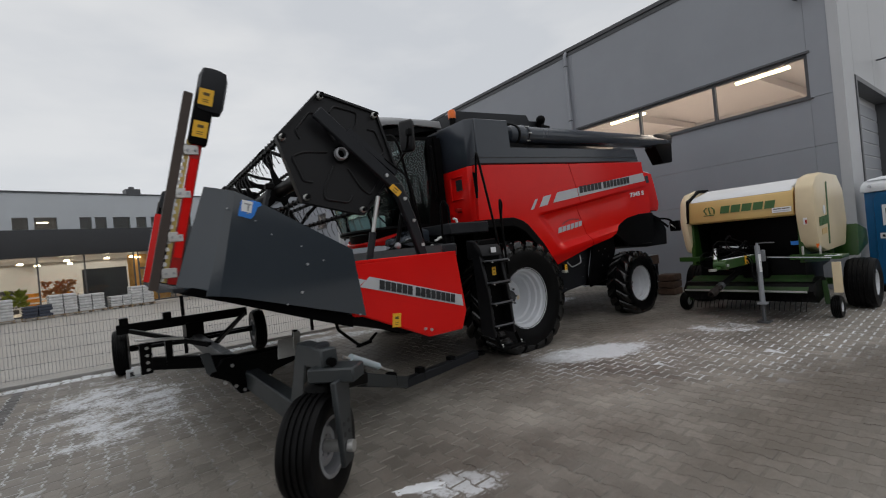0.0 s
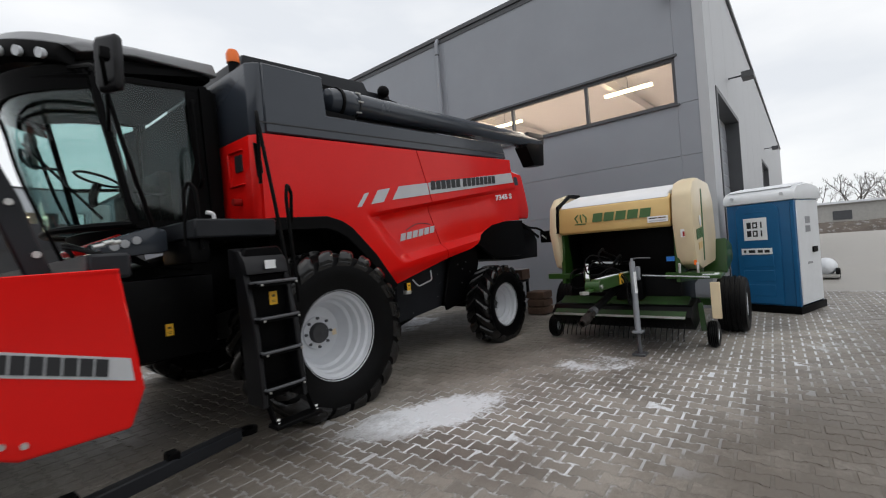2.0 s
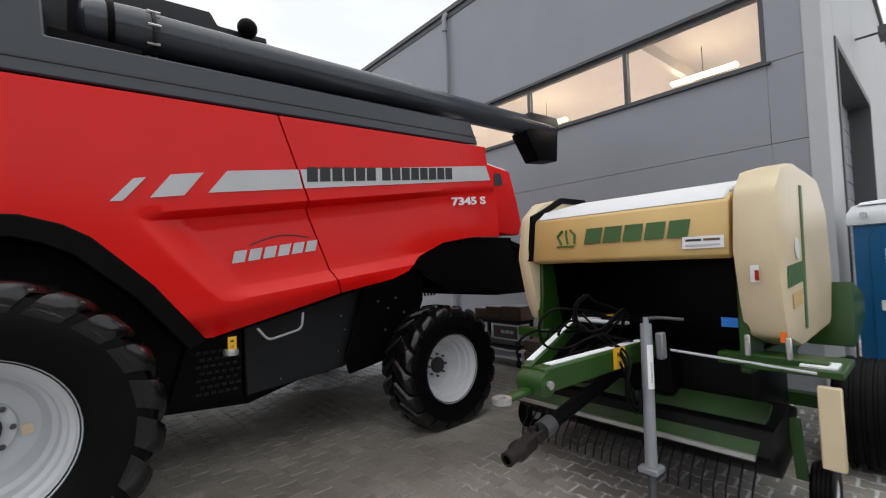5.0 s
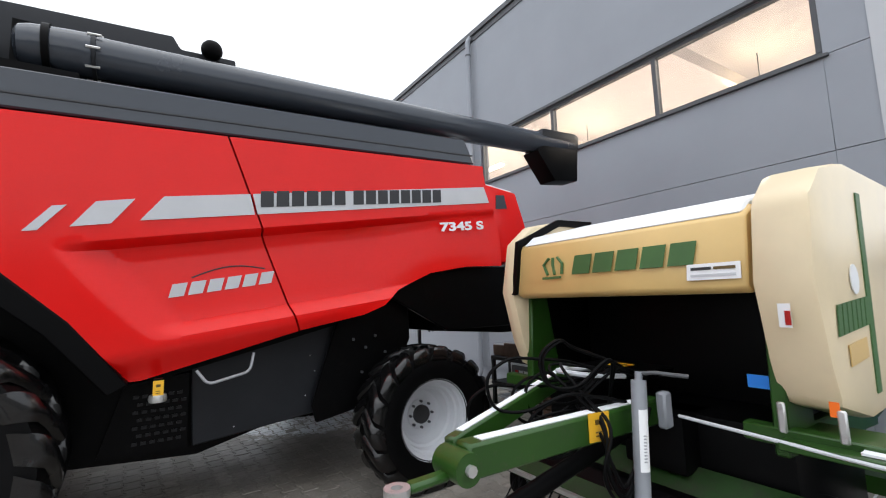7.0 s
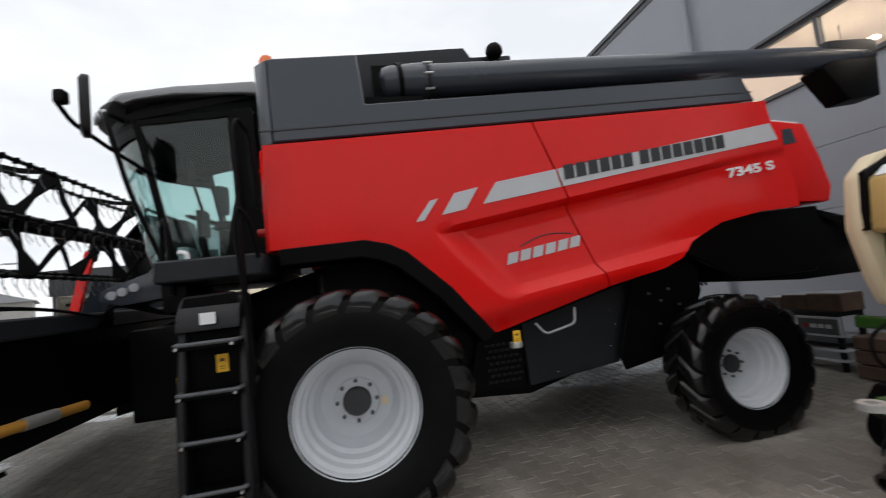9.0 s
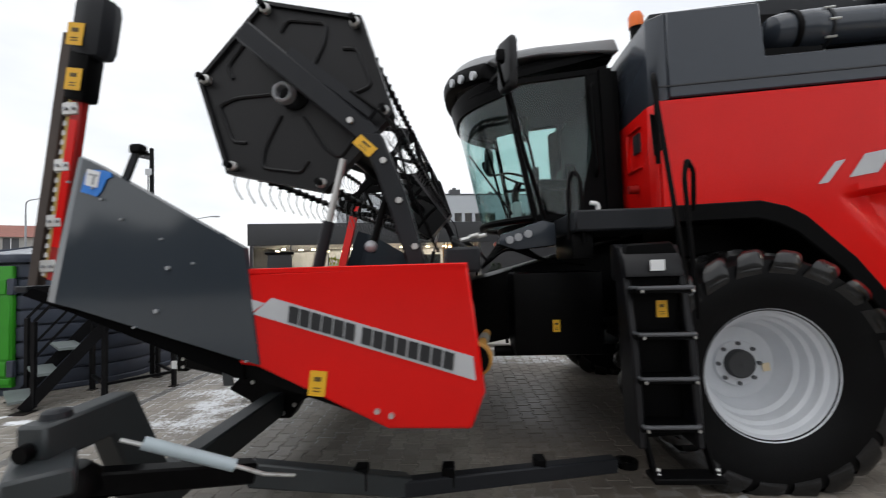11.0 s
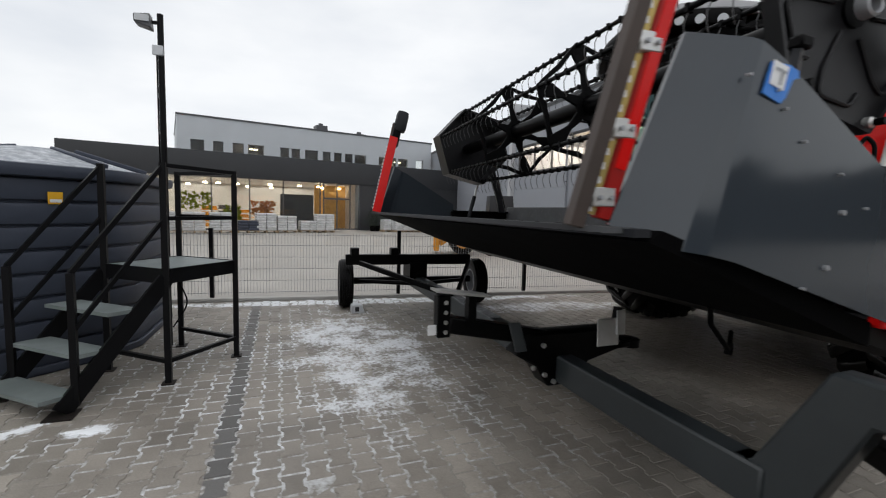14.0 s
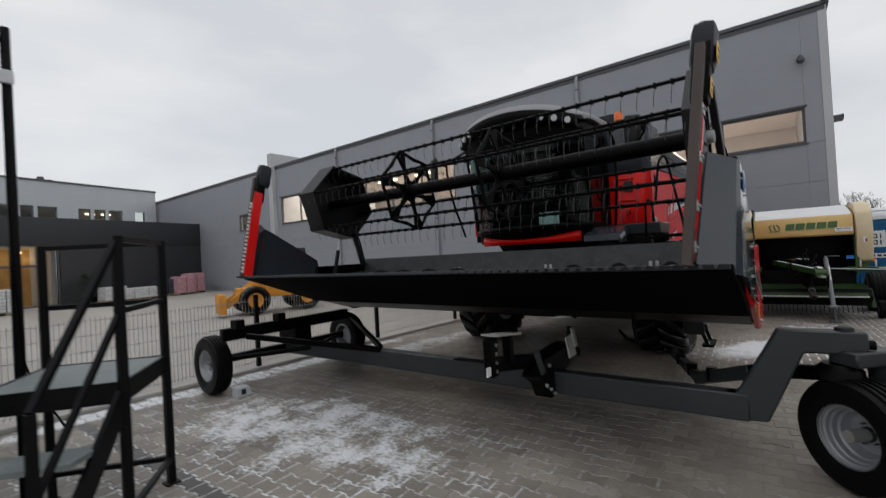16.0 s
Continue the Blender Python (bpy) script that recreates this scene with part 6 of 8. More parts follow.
for y in (6.1, 7.6):
    part("reel_spider", spider(y), BLACK, reel, "black open reel spider", bevel=0.006)
tine_mesh = mesh_of("spring_tine", tube(B(), [(0, 0, -0.015), (-0.022, 0.008, -0.08), (-0.012, 0.016, -0.13), (0.02, 0.024, -0.19)], 0.0036, 5), TINE)
clip_mesh = mesh_of("tine_clip", box(B(), -0.023, -0.012, -0.026, 0.023, 0.012, 0.022), BLACK)
for vx, vz in V:
    x, z = RX + vx, RZ + vz
    br = part("tine_bar", rod(B(), (x, H0 + 0.24, z), (x, H1 - 0.24, z), 0.019, 10), BLACKG, HD, "black tine bar")
    for k in range(36):
        y = H0 + 0.36 + k * 0.148
        repeat("spring_tine", tine_mesh, br, (x, y, z))
        repeat("tine_clip", clip_mesh, br, (x, y, z))
lk = part("support_link", tube(B(), bend([(2.16, 4.70, 0.98), (2.20, 4.72, 0.84), (2.44, 4.76, 0.62), (2.62, 4.90, 0.60), (2.80, 5.04, 0.66)], 3, 0.15), 0.018, 8), BLACKG, HD, "black folded support link")
part("link_foot", beam(B(), (2.42, 4.75, 0.615), (2.66, 4.93, 0.60), 0.05, 0.035), BLACKG, lk, bevel=0.006)
# reel arms, rams and hoses
for y, sg in ((H0 + 0.21, -1), (H1 - 0.21, 1)):
    arm = part("reel_arm", beam(B(), (1.87, y, 2.95), (2.62, y, 2.28), 0.06, 0.12), GREY2, HD, "dark grey reel arm", bevel=0.01)
    part("arm_leg", prism(B(), [(2.55, 2.32), (2.67, 2.30), (2.80, 1.95), (2.90, 1.56), (2.80, 1.56), (2.70, 1.90)], y - 0.035, y + 0.035), GREY2, arm, bevel=0.01)
    part("arm_slide", beam(B(), (2.15, y - sg * 0.0, 2.80), (2.62, y, 2.42), 0.05, 0.06), GREY2, arm)
    part("reel_ram", rod(B(), (2.28, y + 0.05, 1.60), (2.43, y + 0.05, 2.19), 0.020), STEEL, HD, "bright hydraulic ram")
    part("ram_barrel", rod(B(), (2.22, y + 0.05, 1.38), (2.34, y + 0.05, 1.84), 0.034), GREY2, HD)
    for p in ((2.50, 2.38), (2.76, 1.93), (2.68, 2.15), (2.84, 1.68)):
        part("arm_pin", rod(B(), (p[0], y + sg * 0.03, p[1]), (p[0], y + sg * 0.05, p[1]), 0.017, 10), STEEL, arm)
    part("arm_hose", tube(B(), bend([(2.5, y + sg * 0.02, 2.55), (2.75, y + sg * 0.05, 2.35), (2.80, y + sg * 0.05, 2.05), (2.95, y + 0.1, 1.65)]), 0.010, 6), BLACK, arm)
yellow_label(HD, (2.58, H0 + 0.172, 2.235), (0.045, 0, -0.042), (0.025, 0, 0.022), (0, -1, 0))
tl = part("tilt_link", rod(B(), (2.58, H0 + 0.26, 1.66), (2.68, H0 + 0.26, 2.0), 0.022, 12), BLACK, HD, "black tilt link with pale ends")
part("link_end", ball(B(), (2.585, H0 + 0.235, 1.69), 0.034, 8), RIM_DULL, tl)
part("link_end", ball(B(), (2.68, H0 + 0.25, 2.0), 0.016, 8), RIM_DULL, tl)
for i, (x, z) in enumerate(((3.08, 1.71), (3.13, 1.73), (3.05, 1.66), (3.17, 1.73), (3.10, 1.655))):
    part("hose_fitting", rod(B(), (x, H0 + 0.30 + 0.02 * i, z), (x + 0.05, H0 + 0.31 + 0.02 * i, z + 0.012), 0.012, 8), STEEL, HD, "bright hose fitting")
for y in (4.6, 5.9, 7.4):
    for e in (0.0, 0.07):
        part("wall_hinge", box(B(), 2.925, y + e, 1.34, 2.945, y + e + 0.035, 1.46), STEEL, HD, bevel=0.004)
for k in range(2):
    part("top_hose", tube(B(), bend([(3.12, 3.9 + 0.04 * k, 1.66), (3.0, 4.3, 1.74 + 0.02 * k), (3.14, 4.9, 1.72), (3.25, 5.5, 1.6)]), 0.012, 6), BLACK, HD)
# upright side knives
def side_knife(y, sg):
    d = Vector((0.232, -0.075 * sg, 1)).normalized()
    base = Vector((0.575, y, 1.55))
    at = lambda s, fx=0.0, fy=0.0: base + d * s + Vector((fx, fy * sg, 0))
    k0 = part("side_knife", beam(B(), at(0, 0.085), at(1.20, 0.085), 0.05, 0.07, (1, 0, 0)), RED_DULL, HD, "upright side knife with red rail and black head", bevel=0.005)
    rx, ry = (-0.03, 0.0) if sg > 0 else (0.03, -0.06)
    part("guard_rail", beam(B(), at(-0.03, rx, ry), at(1.46, rx, ry), 0.06, 0.062, (1, 0, 0)), BROWN, k0, "dark brown guard rail", bevel=0.004)
    part("blade_strip", beam(B(), at(0.02, 0.028), at(1.10, 0.028), 0.020, 0.03, (1, 0, 0)), BRASS, k0, "yellow zinc blade strip")
    for i in range(19):
        part("blade", box(B(), *(at(0.03 + i * 0.056, -0.012) - Vector((0.012, 0.012, 0))), *(at(0.03 + i * 0.056, 0.016) + Vector((0.012, 0.012, 0.030)))), WHITE, k0)
    for s in (0.05, 0.32, 0.65, 0.98):
        hg = part("hinge", box(B(), *(at(s, 0.01) - Vector((0.0, 0.034, 0))), *(at(s, 0.11) + Vector((0, 0.034, 0.075)))), STEEL, k0, "bright steel hinge plate", bevel=0.005)
        for e in (0.03, 0.08):
            p = at(s + 0.035, e)
            part("hinge_bolt", rod(B(), p + Vector((0, -0.034 * 1.0, 0)), p + Vector((0, -0.045, 0)), 0.010, 6), RIM_DULL, hg)
    hd = part("knife_head", beam(B(), at(1.06, 0.085), at(1.50, 0.085), 0.115, 0.13, (1, 0, 0)), BLACK, k0, "black knife drive head", bevel=0.03)
    part("head_motor", beam(B(), at(1.30, 0.12), at(1.66, 0.12), 0.165, 0.20, (1, 0, 0)), GREY2, hd, "rounded dark motor hood", bevel=0.075)
    for s in (1.14, 1.38):
        c = at(s + 0.03, 0.085, 0) + Vector((0, -(0.0605 if s < 1.3 else 0.086) * sg, 0))
        yellow_label(hd, c, (0.048, 0, -0.008), (0.013, -0.004 * sg, 0.06), (0, -sg, 0))
    if sg < 0:
        part("inner_cover", beam(B(), at(-0.02, 0.05, 0.055), at(1.22, 0.05, 0.055), 0.008, 0.13, (1, 0, 0)), RED, k0, "red inner cover strip")
    part("knife_tag", beam(B(), at(0.2, 0.085, -0.028), at(0.95, 0.085, -0.028), 0.004, 0.05, (1, 0, 0)), RED, k0)
    return k0


side_knife(H0 + 0.26, 1)
side_knife(H1 - 0.26, -1)
# drive shaft with amber guard below the header's end
sh = part("drive_shaft", rod(B(), (3.15, 4.17, 1.045), (3.22, 5.15, 1.01), 0.034, 14), PTO, HD, "amber plastic drive shaft guard")
part("shaft_sleeve", rod(B(), (3.182, 4.62, 1.029), (3.201, 4.88, 1.020), 0.040, 14), STEEL, sh)
part("shaft_cone", lathe(B(), [(0.045, 0.30), (0.06, 0.26), (0.085, 0.14), (0.09, 0.10)], (3.14, 3.97, 1.055), (0.025, 1.03, -0.05), 18), BLACK, sh, "black ribbed shaft cone")
part("shaft_bell", lathe(B(), [(0.0, -0.03), (0.082, -0.03), (0.094, -0.02), (0.098, 0.06), (0.092, 0.12), (0.08, 0.13)], (3.14, 3.97, 1.055), (0.025, 1.03, -0.05), 22), PTO, sh, "wide amber shaft bell")
part("bell_mouth", lathe(B(), [(0.0, -0.04), (0.076, -0.04), (0.080, -0.03)], (3.14, 3.97, 1.055), (0.025, 1.03, -0.05), 18), BLACK, sh)

# ---- header trailer ----
TR = thing("header_trailer", "long dark grey two-axle header trailer, empty", "trailer", (1.5, 6.2, 0), 0.0)
bx = lambda y: 1.46 + (y - 3.7) * 0.022
part("main_beam", beam(B(), (bx(3.75), 3.75, 0.43), (bx(9.5), 9.5, 0.43), 0.14, 0.20), TRGREY, TR, "long dark grey box beam", bevel=0.012)
gn = part("gooseneck", prism(B(), [(3.90, 0.33), (3.64, 0.34), (3.42, 0.86), (3.09, 0.87), (3.09, 1.02), (3.56, 1.02), (3.82, 0.53), (3.90, 0.53)], 1.41, 1.53, "x"), TRGREY, TR, "cranked gooseneck", bevel=0.012)
part("neck_boss", lathe(B(), [(0, 0.03), (0.035, 0.03), (0.05, 0.022), (0.055, 0.0), (0, 0.0)], (1.47, 3.20, 1.02), (0, 0, 1), 18), GREY2, gn)
part("neck_end", rod(B(), (1.47, 3.095, 0.93), (1.47, 3.05, 0.93), 0.032, 10), BLACKG, gn)
part("king_pin", rod(B(), (1.47, 3.20, 0.60), (1.47, 3.20, 0.90), 0.05), GREY2, gn)
part("steering_crown", lathe(B(), [(0, 0.10), (0.09, 0.10), (0.13, 0.06), (0.14, 0.0), (0, 0.0)], (1.46, 3.24, 0.70), (0, 0, 1), 22), BLACKG, gn, "black steering crown")
# steered single front wheel and its drawbar
ax = Vector((0.65, -0.76, 0)).normalized()
wc = Vector((1.36, 3.16, 0.365))
part("wheel_arm", beam(B(), Vector((1.40, 3.23, 0.845)), Vector((1.40, 3.23, 0.845)) + ax * 0.34, 0.20, 0.10), TRGREY, TR, "dark grey wheel arm", bevel=0.012)
leg = wc + ax * 0.20
tv = Vector((-ax.y, ax.x, 0))
low_, top_ = leg - Vector((0, 0, 0.12)), leg + Vector((0, 0, 0.46))
part("wheel_leg", hexa(B(), [low_ - tv * 0.07 - ax * 0.02, low_ + tv * 0.07 - ax * 0.02, low_ + tv * 0.07 + ax * 0.02, low_ - tv * 0.07 + ax * 0.02, top_ - tv * 0.11 - ax * 0.02, top_ + tv * 0.11 - ax * 0.02, top_ + tv * 0.11 + ax * 0.02, top_ - tv * 0.11 + ax * 0.02]), TRGREY, TR, "dark grey wheel leg plate", bevel=0.008)
for i_ in (-1, 1):
    for j_ in range(3):
        c = leg + tv * 0.035 * i_ + Vector((0, 0, 0.02 + 0.07 * j_)) + ax * 0.019
        part("leg_hole", rod(B(), c, c + ax * 0.004, 0.017, 10), INK, TR)
part("axle_head", rod(B(), leg + ax * 0.02, leg + ax * 0.05, 0.03, 10), STEEL, TR)
part("stub_axle", rod(B(), wc - ax * 0.1, leg + ax * 0.06, 0.04), STEEL, TR)
wheel(TR, "front_wheel", wc, 0.365, 0.195, 0.26, 1, bolts=5, rim_mat=RIM_DULL, dish=0.17, axis=-ax, label="black trailer tyre with grooves")
sp = part("gas_spring", rod(B(), (1.735, 3.32, 0.865), (2.05, 3.475, 0.695), 0.028), SLEEVE, TR, "pale blue spring sleeve")
part("spring_chain", tube(B(), [(1.66, 3.29, 0.89), (2.05, 3.475, 0.695), (2.16, 3.53, 0.63), (2.27, 3.62, 0.58)], 0.010), STEEL, sp)
part("drawbar_fork", beam(B(), (1.50, 3.28, 0.72), (2.02, 3.72, 0.56), 0.10, 0.10), BLACKG, TR, "black drawbar fork", bevel=0.01)
db = part("drawbar", beam(B(), (2.0, 3.72, 0.55), (2.75, 4.20, 0.24), 0.10, 0.12), TRGREY, TR, "dark drawbar resting towards the ladder", bevel=0.01)
part("drawbar_arm", beam(B(), (2.70, 4.17, 0.24), (4.15, 4.60, 0.17), 0.09, 0.10), GREY2, db, bevel=0.01)
part("drawbar_eye", lathe(B(), [(0.05, -0.02), (0.08, -0.02), (0.08, 0.02), (0.05, 0.02), (0.05, -0.02)], (4.24, 4.63, 0.16), (0, 0, 1), 20), BLACKG, db)
for x, y, z in ((2.5, 4.05, 0.40), (3.0, 4.27, 0.30), (3.6, 4.45, 0.26)):
    part("drawbar_lug", box(B(), x - 0.04, y - 0.05, z - 0.10, x + 0.04, y + 0.05, z + 0.03), BLACKG, db, bevel=0.006)
# rear axle with two wheels
ra = part("rear_axle", beam(B(), (0.62, 9.62, 0.42), (2.60, 9.46, 0.42), 0.10, 0.10), BLACKG, TR, "black rear axle", bevel=0.01)
part("bolster", beam(B(), (0.45, 9.30, 0.80), (2.45, 9.15, 0.80), 0.10, 0.16), BLACKG, TR, "black cross beam", bevel=0.01)
part("bolster_post", box(B(), 1.42, 9.1, 0.5, 1.70, 9.5, 0.75), BLACKG, TR, bevel=0.01)
part("axle_brace", tube(B(), [(0.7, 9.58, 0.42), (1.5, 8.9, 0.46), (2.5, 9.42, 0.42)], 0.035), BLACKG, TR)
for x, y, s in ((0.50, 9.64, -1), (2.70, 9.44, 1)):
    wheel(TR, "rear_wheel", (x, y, 0.385), 0.385, 0.20, 0.22, s, bolts=5, rim_mat=RIM_DULL, dish=0.09, axis=(s, -0.08 * s, 0), label="black trailer tyre with grooves")
for x in (0.55, 1.15):
    part("bolster_clamp", box(B(), x - 0.06, 9.0, 0.885, x + 0.06, 9.14, 1.0), BLACKG, TR, bevel=0.01)
# carrier arm across the beam, with bright clamp plates
ca = part("carrier_arm", beam(B(), (0.62, 5.42, 0.78), (1.50, 5.34, 0.62), 0.10, 0.12), BLACKG, TR, "black carrier arm across the beam", bevel=0.012)
part("carrier_block", prism(B(), [(1.08, 0.56), (1.22, 0.70), (1.95, 0.70), (2.05, 0.54), (1.72, 0.46), (1.62, 0.30), (1.36, 0.30), (1.26, 0.46)], 5.24, 5.42), BLACKG, ca, "black carrier block", bevel=0.012)
part("carrier_tongue", box(B(), 1.9, 5.24, 0.53, 2.14, 5.38, 0.58), BLACKG, ca, bevel=0.012)
part("end_disc", lathe(B(), [(0, -0.03), (0.085, -0.03), (0.085, 0.03), (0.03, 0.03), (0.03, 0.01), (0, 0.01)], (2.16, 5.31, 0.555), (0, 0, 1), 20), BLACKG, ca)
for x, w, z0, z1, ln in ((1.10, 0.045, 0.60, 0.80, -0.04), (1.86, 0.10, 0.58, 0.78, 0.03), (1.98, 0.04, 0.66, 0.84, 0.03)):
    part("clamp_plate", hexa(B(), [(x - w, 5.20, z0), (x + w, 5.20, z0), (x + w, 5.215, z0), (x - w, 5.215, z0), (x - w + ln, 5.24, z1), (x + w + ln, 5.24, z1), (x + w + ln, 5.255, z1), (x - w + ln, 5.255, z1)]), STEEL if x > 1.5 else TRGREY, ca, "bright clamp plate" if x > 1.5 else "dark clamp plate", bevel=0.003)
part("clamp_post", beam(B(), (1.98, 5.27, 0.68), (2.0, 5.27, 0.86), 0.05, 0.05, (0, 1, 0)), BLACKG, ca)
for x, z in ((1.22, 0.46), (1.32, 0.40), (1.40, 0.34), (1.56, 0.35), (1.66, 0.42), (1.30, 0.62)):
    part("clamp_bolt", rod(B(), (x, 5.24, z), (x, 5.22, z), 0.018, 8), STEEL, ca)
for p, q in (((0.62, 9.0, 0.78), (1.50, 7.5, 0.54)), ((2.35, 8.95, 0.78), (1.60, 7.6, 0.54))):
    part("diagonal_brace", beam(B(), p, q, 0.05, 0.07), BLACKG, TR, "black diagonal brace", bevel=0.006)
# holed end plate and tilted pad on the first arm's tip
tip = Vector((0.59, 5.40, 0.60))
ep = part("end_plate", box(B(), tip.x - 0.06, tip.y - 0.02, 0.69, tip.x + 0.04, tip.y + 0.07, 0.99), BLACKG, TR, "black holed end plate", bevel=0.008)
for k in range(4):
    part("plate_hole", rod(B(), (tip.x, tip.y - 0.021, 0.73 + 0.07 * k), (tip.x, tip.y - 0.023, 0.73 + 0.07 * k), 0.016, 10), STEEL, ep)
part("tilted_pad", hexa(B(), [(0.50, 5.32, 1.025), (0.90, 5.30, 0.975), (0.90, 5.44, 0.975), (0.50, 5.46, 1.025), (0.50, 5.32, 1.04), (0.90, 5.30, 0.99), (0.90, 5.44, 0.99), (0.50, 5.46, 1.04)]), STEEL, TR, "bright tilted pad")
part("small_tag", box(B(), 0.47, 5.40, 0.71, 0.528, 5.412, 0.78), WHITE, TR)
part("pad_post", box(B(), 0.74, 5.33, 0.76, 0.80, 5.40, 0.985), BLACKG, TR)
part("beam_frost", beam(B(), (bx(6.4), 6.4, 0.532), (bx(8.3), 8.3, 0.532), 0.125, 0.006), mat("frosted_paint", (0.30, 0.31, 0.32), 0.7, var=0.3, scale=9, dirt=(0.03, 0.03, 0.035), dirt_amount=0.8), TR, "frost on the beam")
ch = thing("wheel_chock", "pale plastic wheel chock with a slot", "chock", (0.62, 9.18, 0))
part("body", prism(B(), [(0.52, 0.0), (0.52, 0.13), (0.68, 0.13), (0.72, 0.0)], 9.10, 9.24), RIM, ch, bevel=0.01)
part("slot", box(B(), 0.57, 9.095, 0.03, 0.63, 9.099, 0.10), INK, ch)
ch2 = copy_thing(ch, pose(1.15, 2.82, 0, 0, 0, 40))


# ---- round baler ----
BL = thing("round_baler", "green and cream round baler with its drawbar on a stand", "baler", (9.2, 2.75, 0), -2.0)
BL.matrix_world = pose(9.41, 2.765, 0, 0, 0, -2.0) @ Matrix.Diagonal((1.035, 1.035, 1.02, 1))
Y0, Y1 = 2.04, 3.52
part("front_panel", prism(B(), [(8.55, 1.57), (8.50, 1.60), (8.55, 1.94), (8.66, 2.01), (8.70, 1.97), (8.62, 1.58)], Y0, Y1), BEIGE, BL, "beige front bonnet", bevel=0.012)
part("top_hood", prism(B(), [(8.56, 1.955), (8.66, 2.03), (9.3, 2.17), (9.3, 2.10), (8.70, 1.975)], Y0 + 0.02, Y1 - 0.02), TOIWHITE, BL, "snow-pale top of the bonnet", bevel=0.012)
for ya, yb in ((1.785, 2.02), (3.53, 3.66)):
    part("side_hood", prism(B(), [(8.46, 1.62), (8.53, 1.99), (8.70, 2.13), (9.05, 2.20), (9.9, 2.18), (10.2, 1.95), (10.3, 1.4), (10.1, 1.0), (9.0, 0.98), (8.62, 1.08), (8.55, 1.25)], ya, yb), CREAM, BL, "cream moulded side hood", bevel=0.05)
sd = part("hood_strip", prism(B(), [(9.05, 1.09), (9.12, 1.09), (9.20, 2.05), (9.13, 2.05)], 1.779, 1.784), GREEN_INK, BL)
blocks("wordmark", BL, (8.62, 1.782, 1.38), (1, 0, 0.06), (0, 0, 1), (0, -1, 0), (7,), 0.13, 0.052, 0.014, GREEN_INK, 0.15)
plate("type_plate", BL, rect((8.86, 1.783, 1.30), (0.13, 0, 0.008), (0, 0, 0.045)), (0, -1, 0), BEIGE)
plate("round_badge", BL, [(8.93 + 0.06 * math.cos(a), 1.783, 1.62 + 0.07 * math.sin(a)) for a in (2 * math.pi * k / 16 for k in range(16))], (0, -1, 0), WHITE)
plate("small_sticker", BL, rect((8.466, 1.905, 1.475), (0, 0.022, 0), (0, 0, 0.05)), (-1, 0, 0), WHITE)
plate("sticker_flag", BL, rect((8.460, 1.893, 1.465), (0, 0.010, 0), (0, 0, 0.03)), (-1, 0, 0), RED_DULL)
plate("orange_reflector", BL, rect((8.56, 1.80, 1.10), (0, 0.016, 0), (0, 0, 0.03)), (-1, 0, 0), ORANGE, lift=0.03)
# crown-like badge and word blocks on the front bonnet
cr = lambda y, z: (8.492 + (z - 1.6) * 0.14, y, z)
for y in (3.25, 3.19, 3.13):
    part("badge_bar", tube(B(), [cr(y - 0.02, 1.73), cr(y + (y - 3.19) * 0.35, 1.80), cr(y * 0.6 + 3.19 * 0.4, 1.845)], 0.010, 6), GREEN_INK, BL)
plate("badge_base", BL, [cr(3.27, 1.70), cr(3.11, 1.70), cr(3.11, 1.715), cr(3.27, 1.715)], (-1, 0, 0.13), GREEN_INK, lift=0.004)
for k in range(5):
    y = 3.02 - k * 0.155
    plate("word_block", BL, [cr(y, 1.72), cr(y - 0.13, 1.72), cr(y - 0.15, 1.84), cr(y - 0.02, 1.84)], (-1, 0, 0.13), GREEN_INK, lift=0.006)
lb = plate("dealer_label", BL, [cr(2.30, 1.64), cr(2.06, 1.64), cr(2.06, 1.72), cr(2.30, 1.72)], (-1, 0, 0.13), WHITE, "white dealer label with print", lift=0.006)
plate("print_bar", lb, [cr(2.28, 1.688), cr(2.185, 1.688), cr(2.185, 1.702), cr(2.28, 1.702)], (-1, 0, 0.13), INK, thick=0.002, lift=0.0115)
plate("print_bar", lb, [cr(2.175, 1.688), cr(2.08, 1.688), cr(2.08, 1.702), cr(2.175, 1.702)], (-1, 0, 0.13), PRINT, thick=0.002, lift=0.0115)
plate("print_bar", lb, [cr(2.28, 1.655), cr(2.08, 1.655), cr(2.08, 1.667), cr(2.28, 1.667)], (-1, 0, 0.13), SILVER, thick=0.002, lift=0.0115)
part("bonnet_edge", prism(B(), [(8.50, 1.60), (8.57, 1.96), (9.0, 2.15), (9.4, 2.15), (9.4, 2.21), (8.98, 2.20), (8.53, 2.0), (8.47, 1.60)], Y1 - 0.005, Y1 + 0.03), BLACK, BL, "black rubber bonnet edge")
# green frame: cheeks, chamber, cross tubes
for y in (1.98, 3.50):
    part("frame_cheek", prism(B(), [(8.62, 1.62), (8.78, 1.62), (8.90, 0.95), (9.9, 0.9), (9.9, 0.75), (8.58, 0.85)], y, y + 0.06), GREEN, BL, "green frame cheek", bevel=0.008)
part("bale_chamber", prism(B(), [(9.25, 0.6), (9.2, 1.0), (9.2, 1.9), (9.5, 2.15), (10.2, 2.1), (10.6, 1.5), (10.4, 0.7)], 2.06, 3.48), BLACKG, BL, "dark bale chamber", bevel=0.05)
# added black block that darkens the gap between pickup and chamber
part("under_shade_block", box(B(), 8.75, 2.02, 0.26, 9.7, 3.50, 0.92), BLACKG, BL, "black block standing in for the shade under the baler", bevel=0.02)
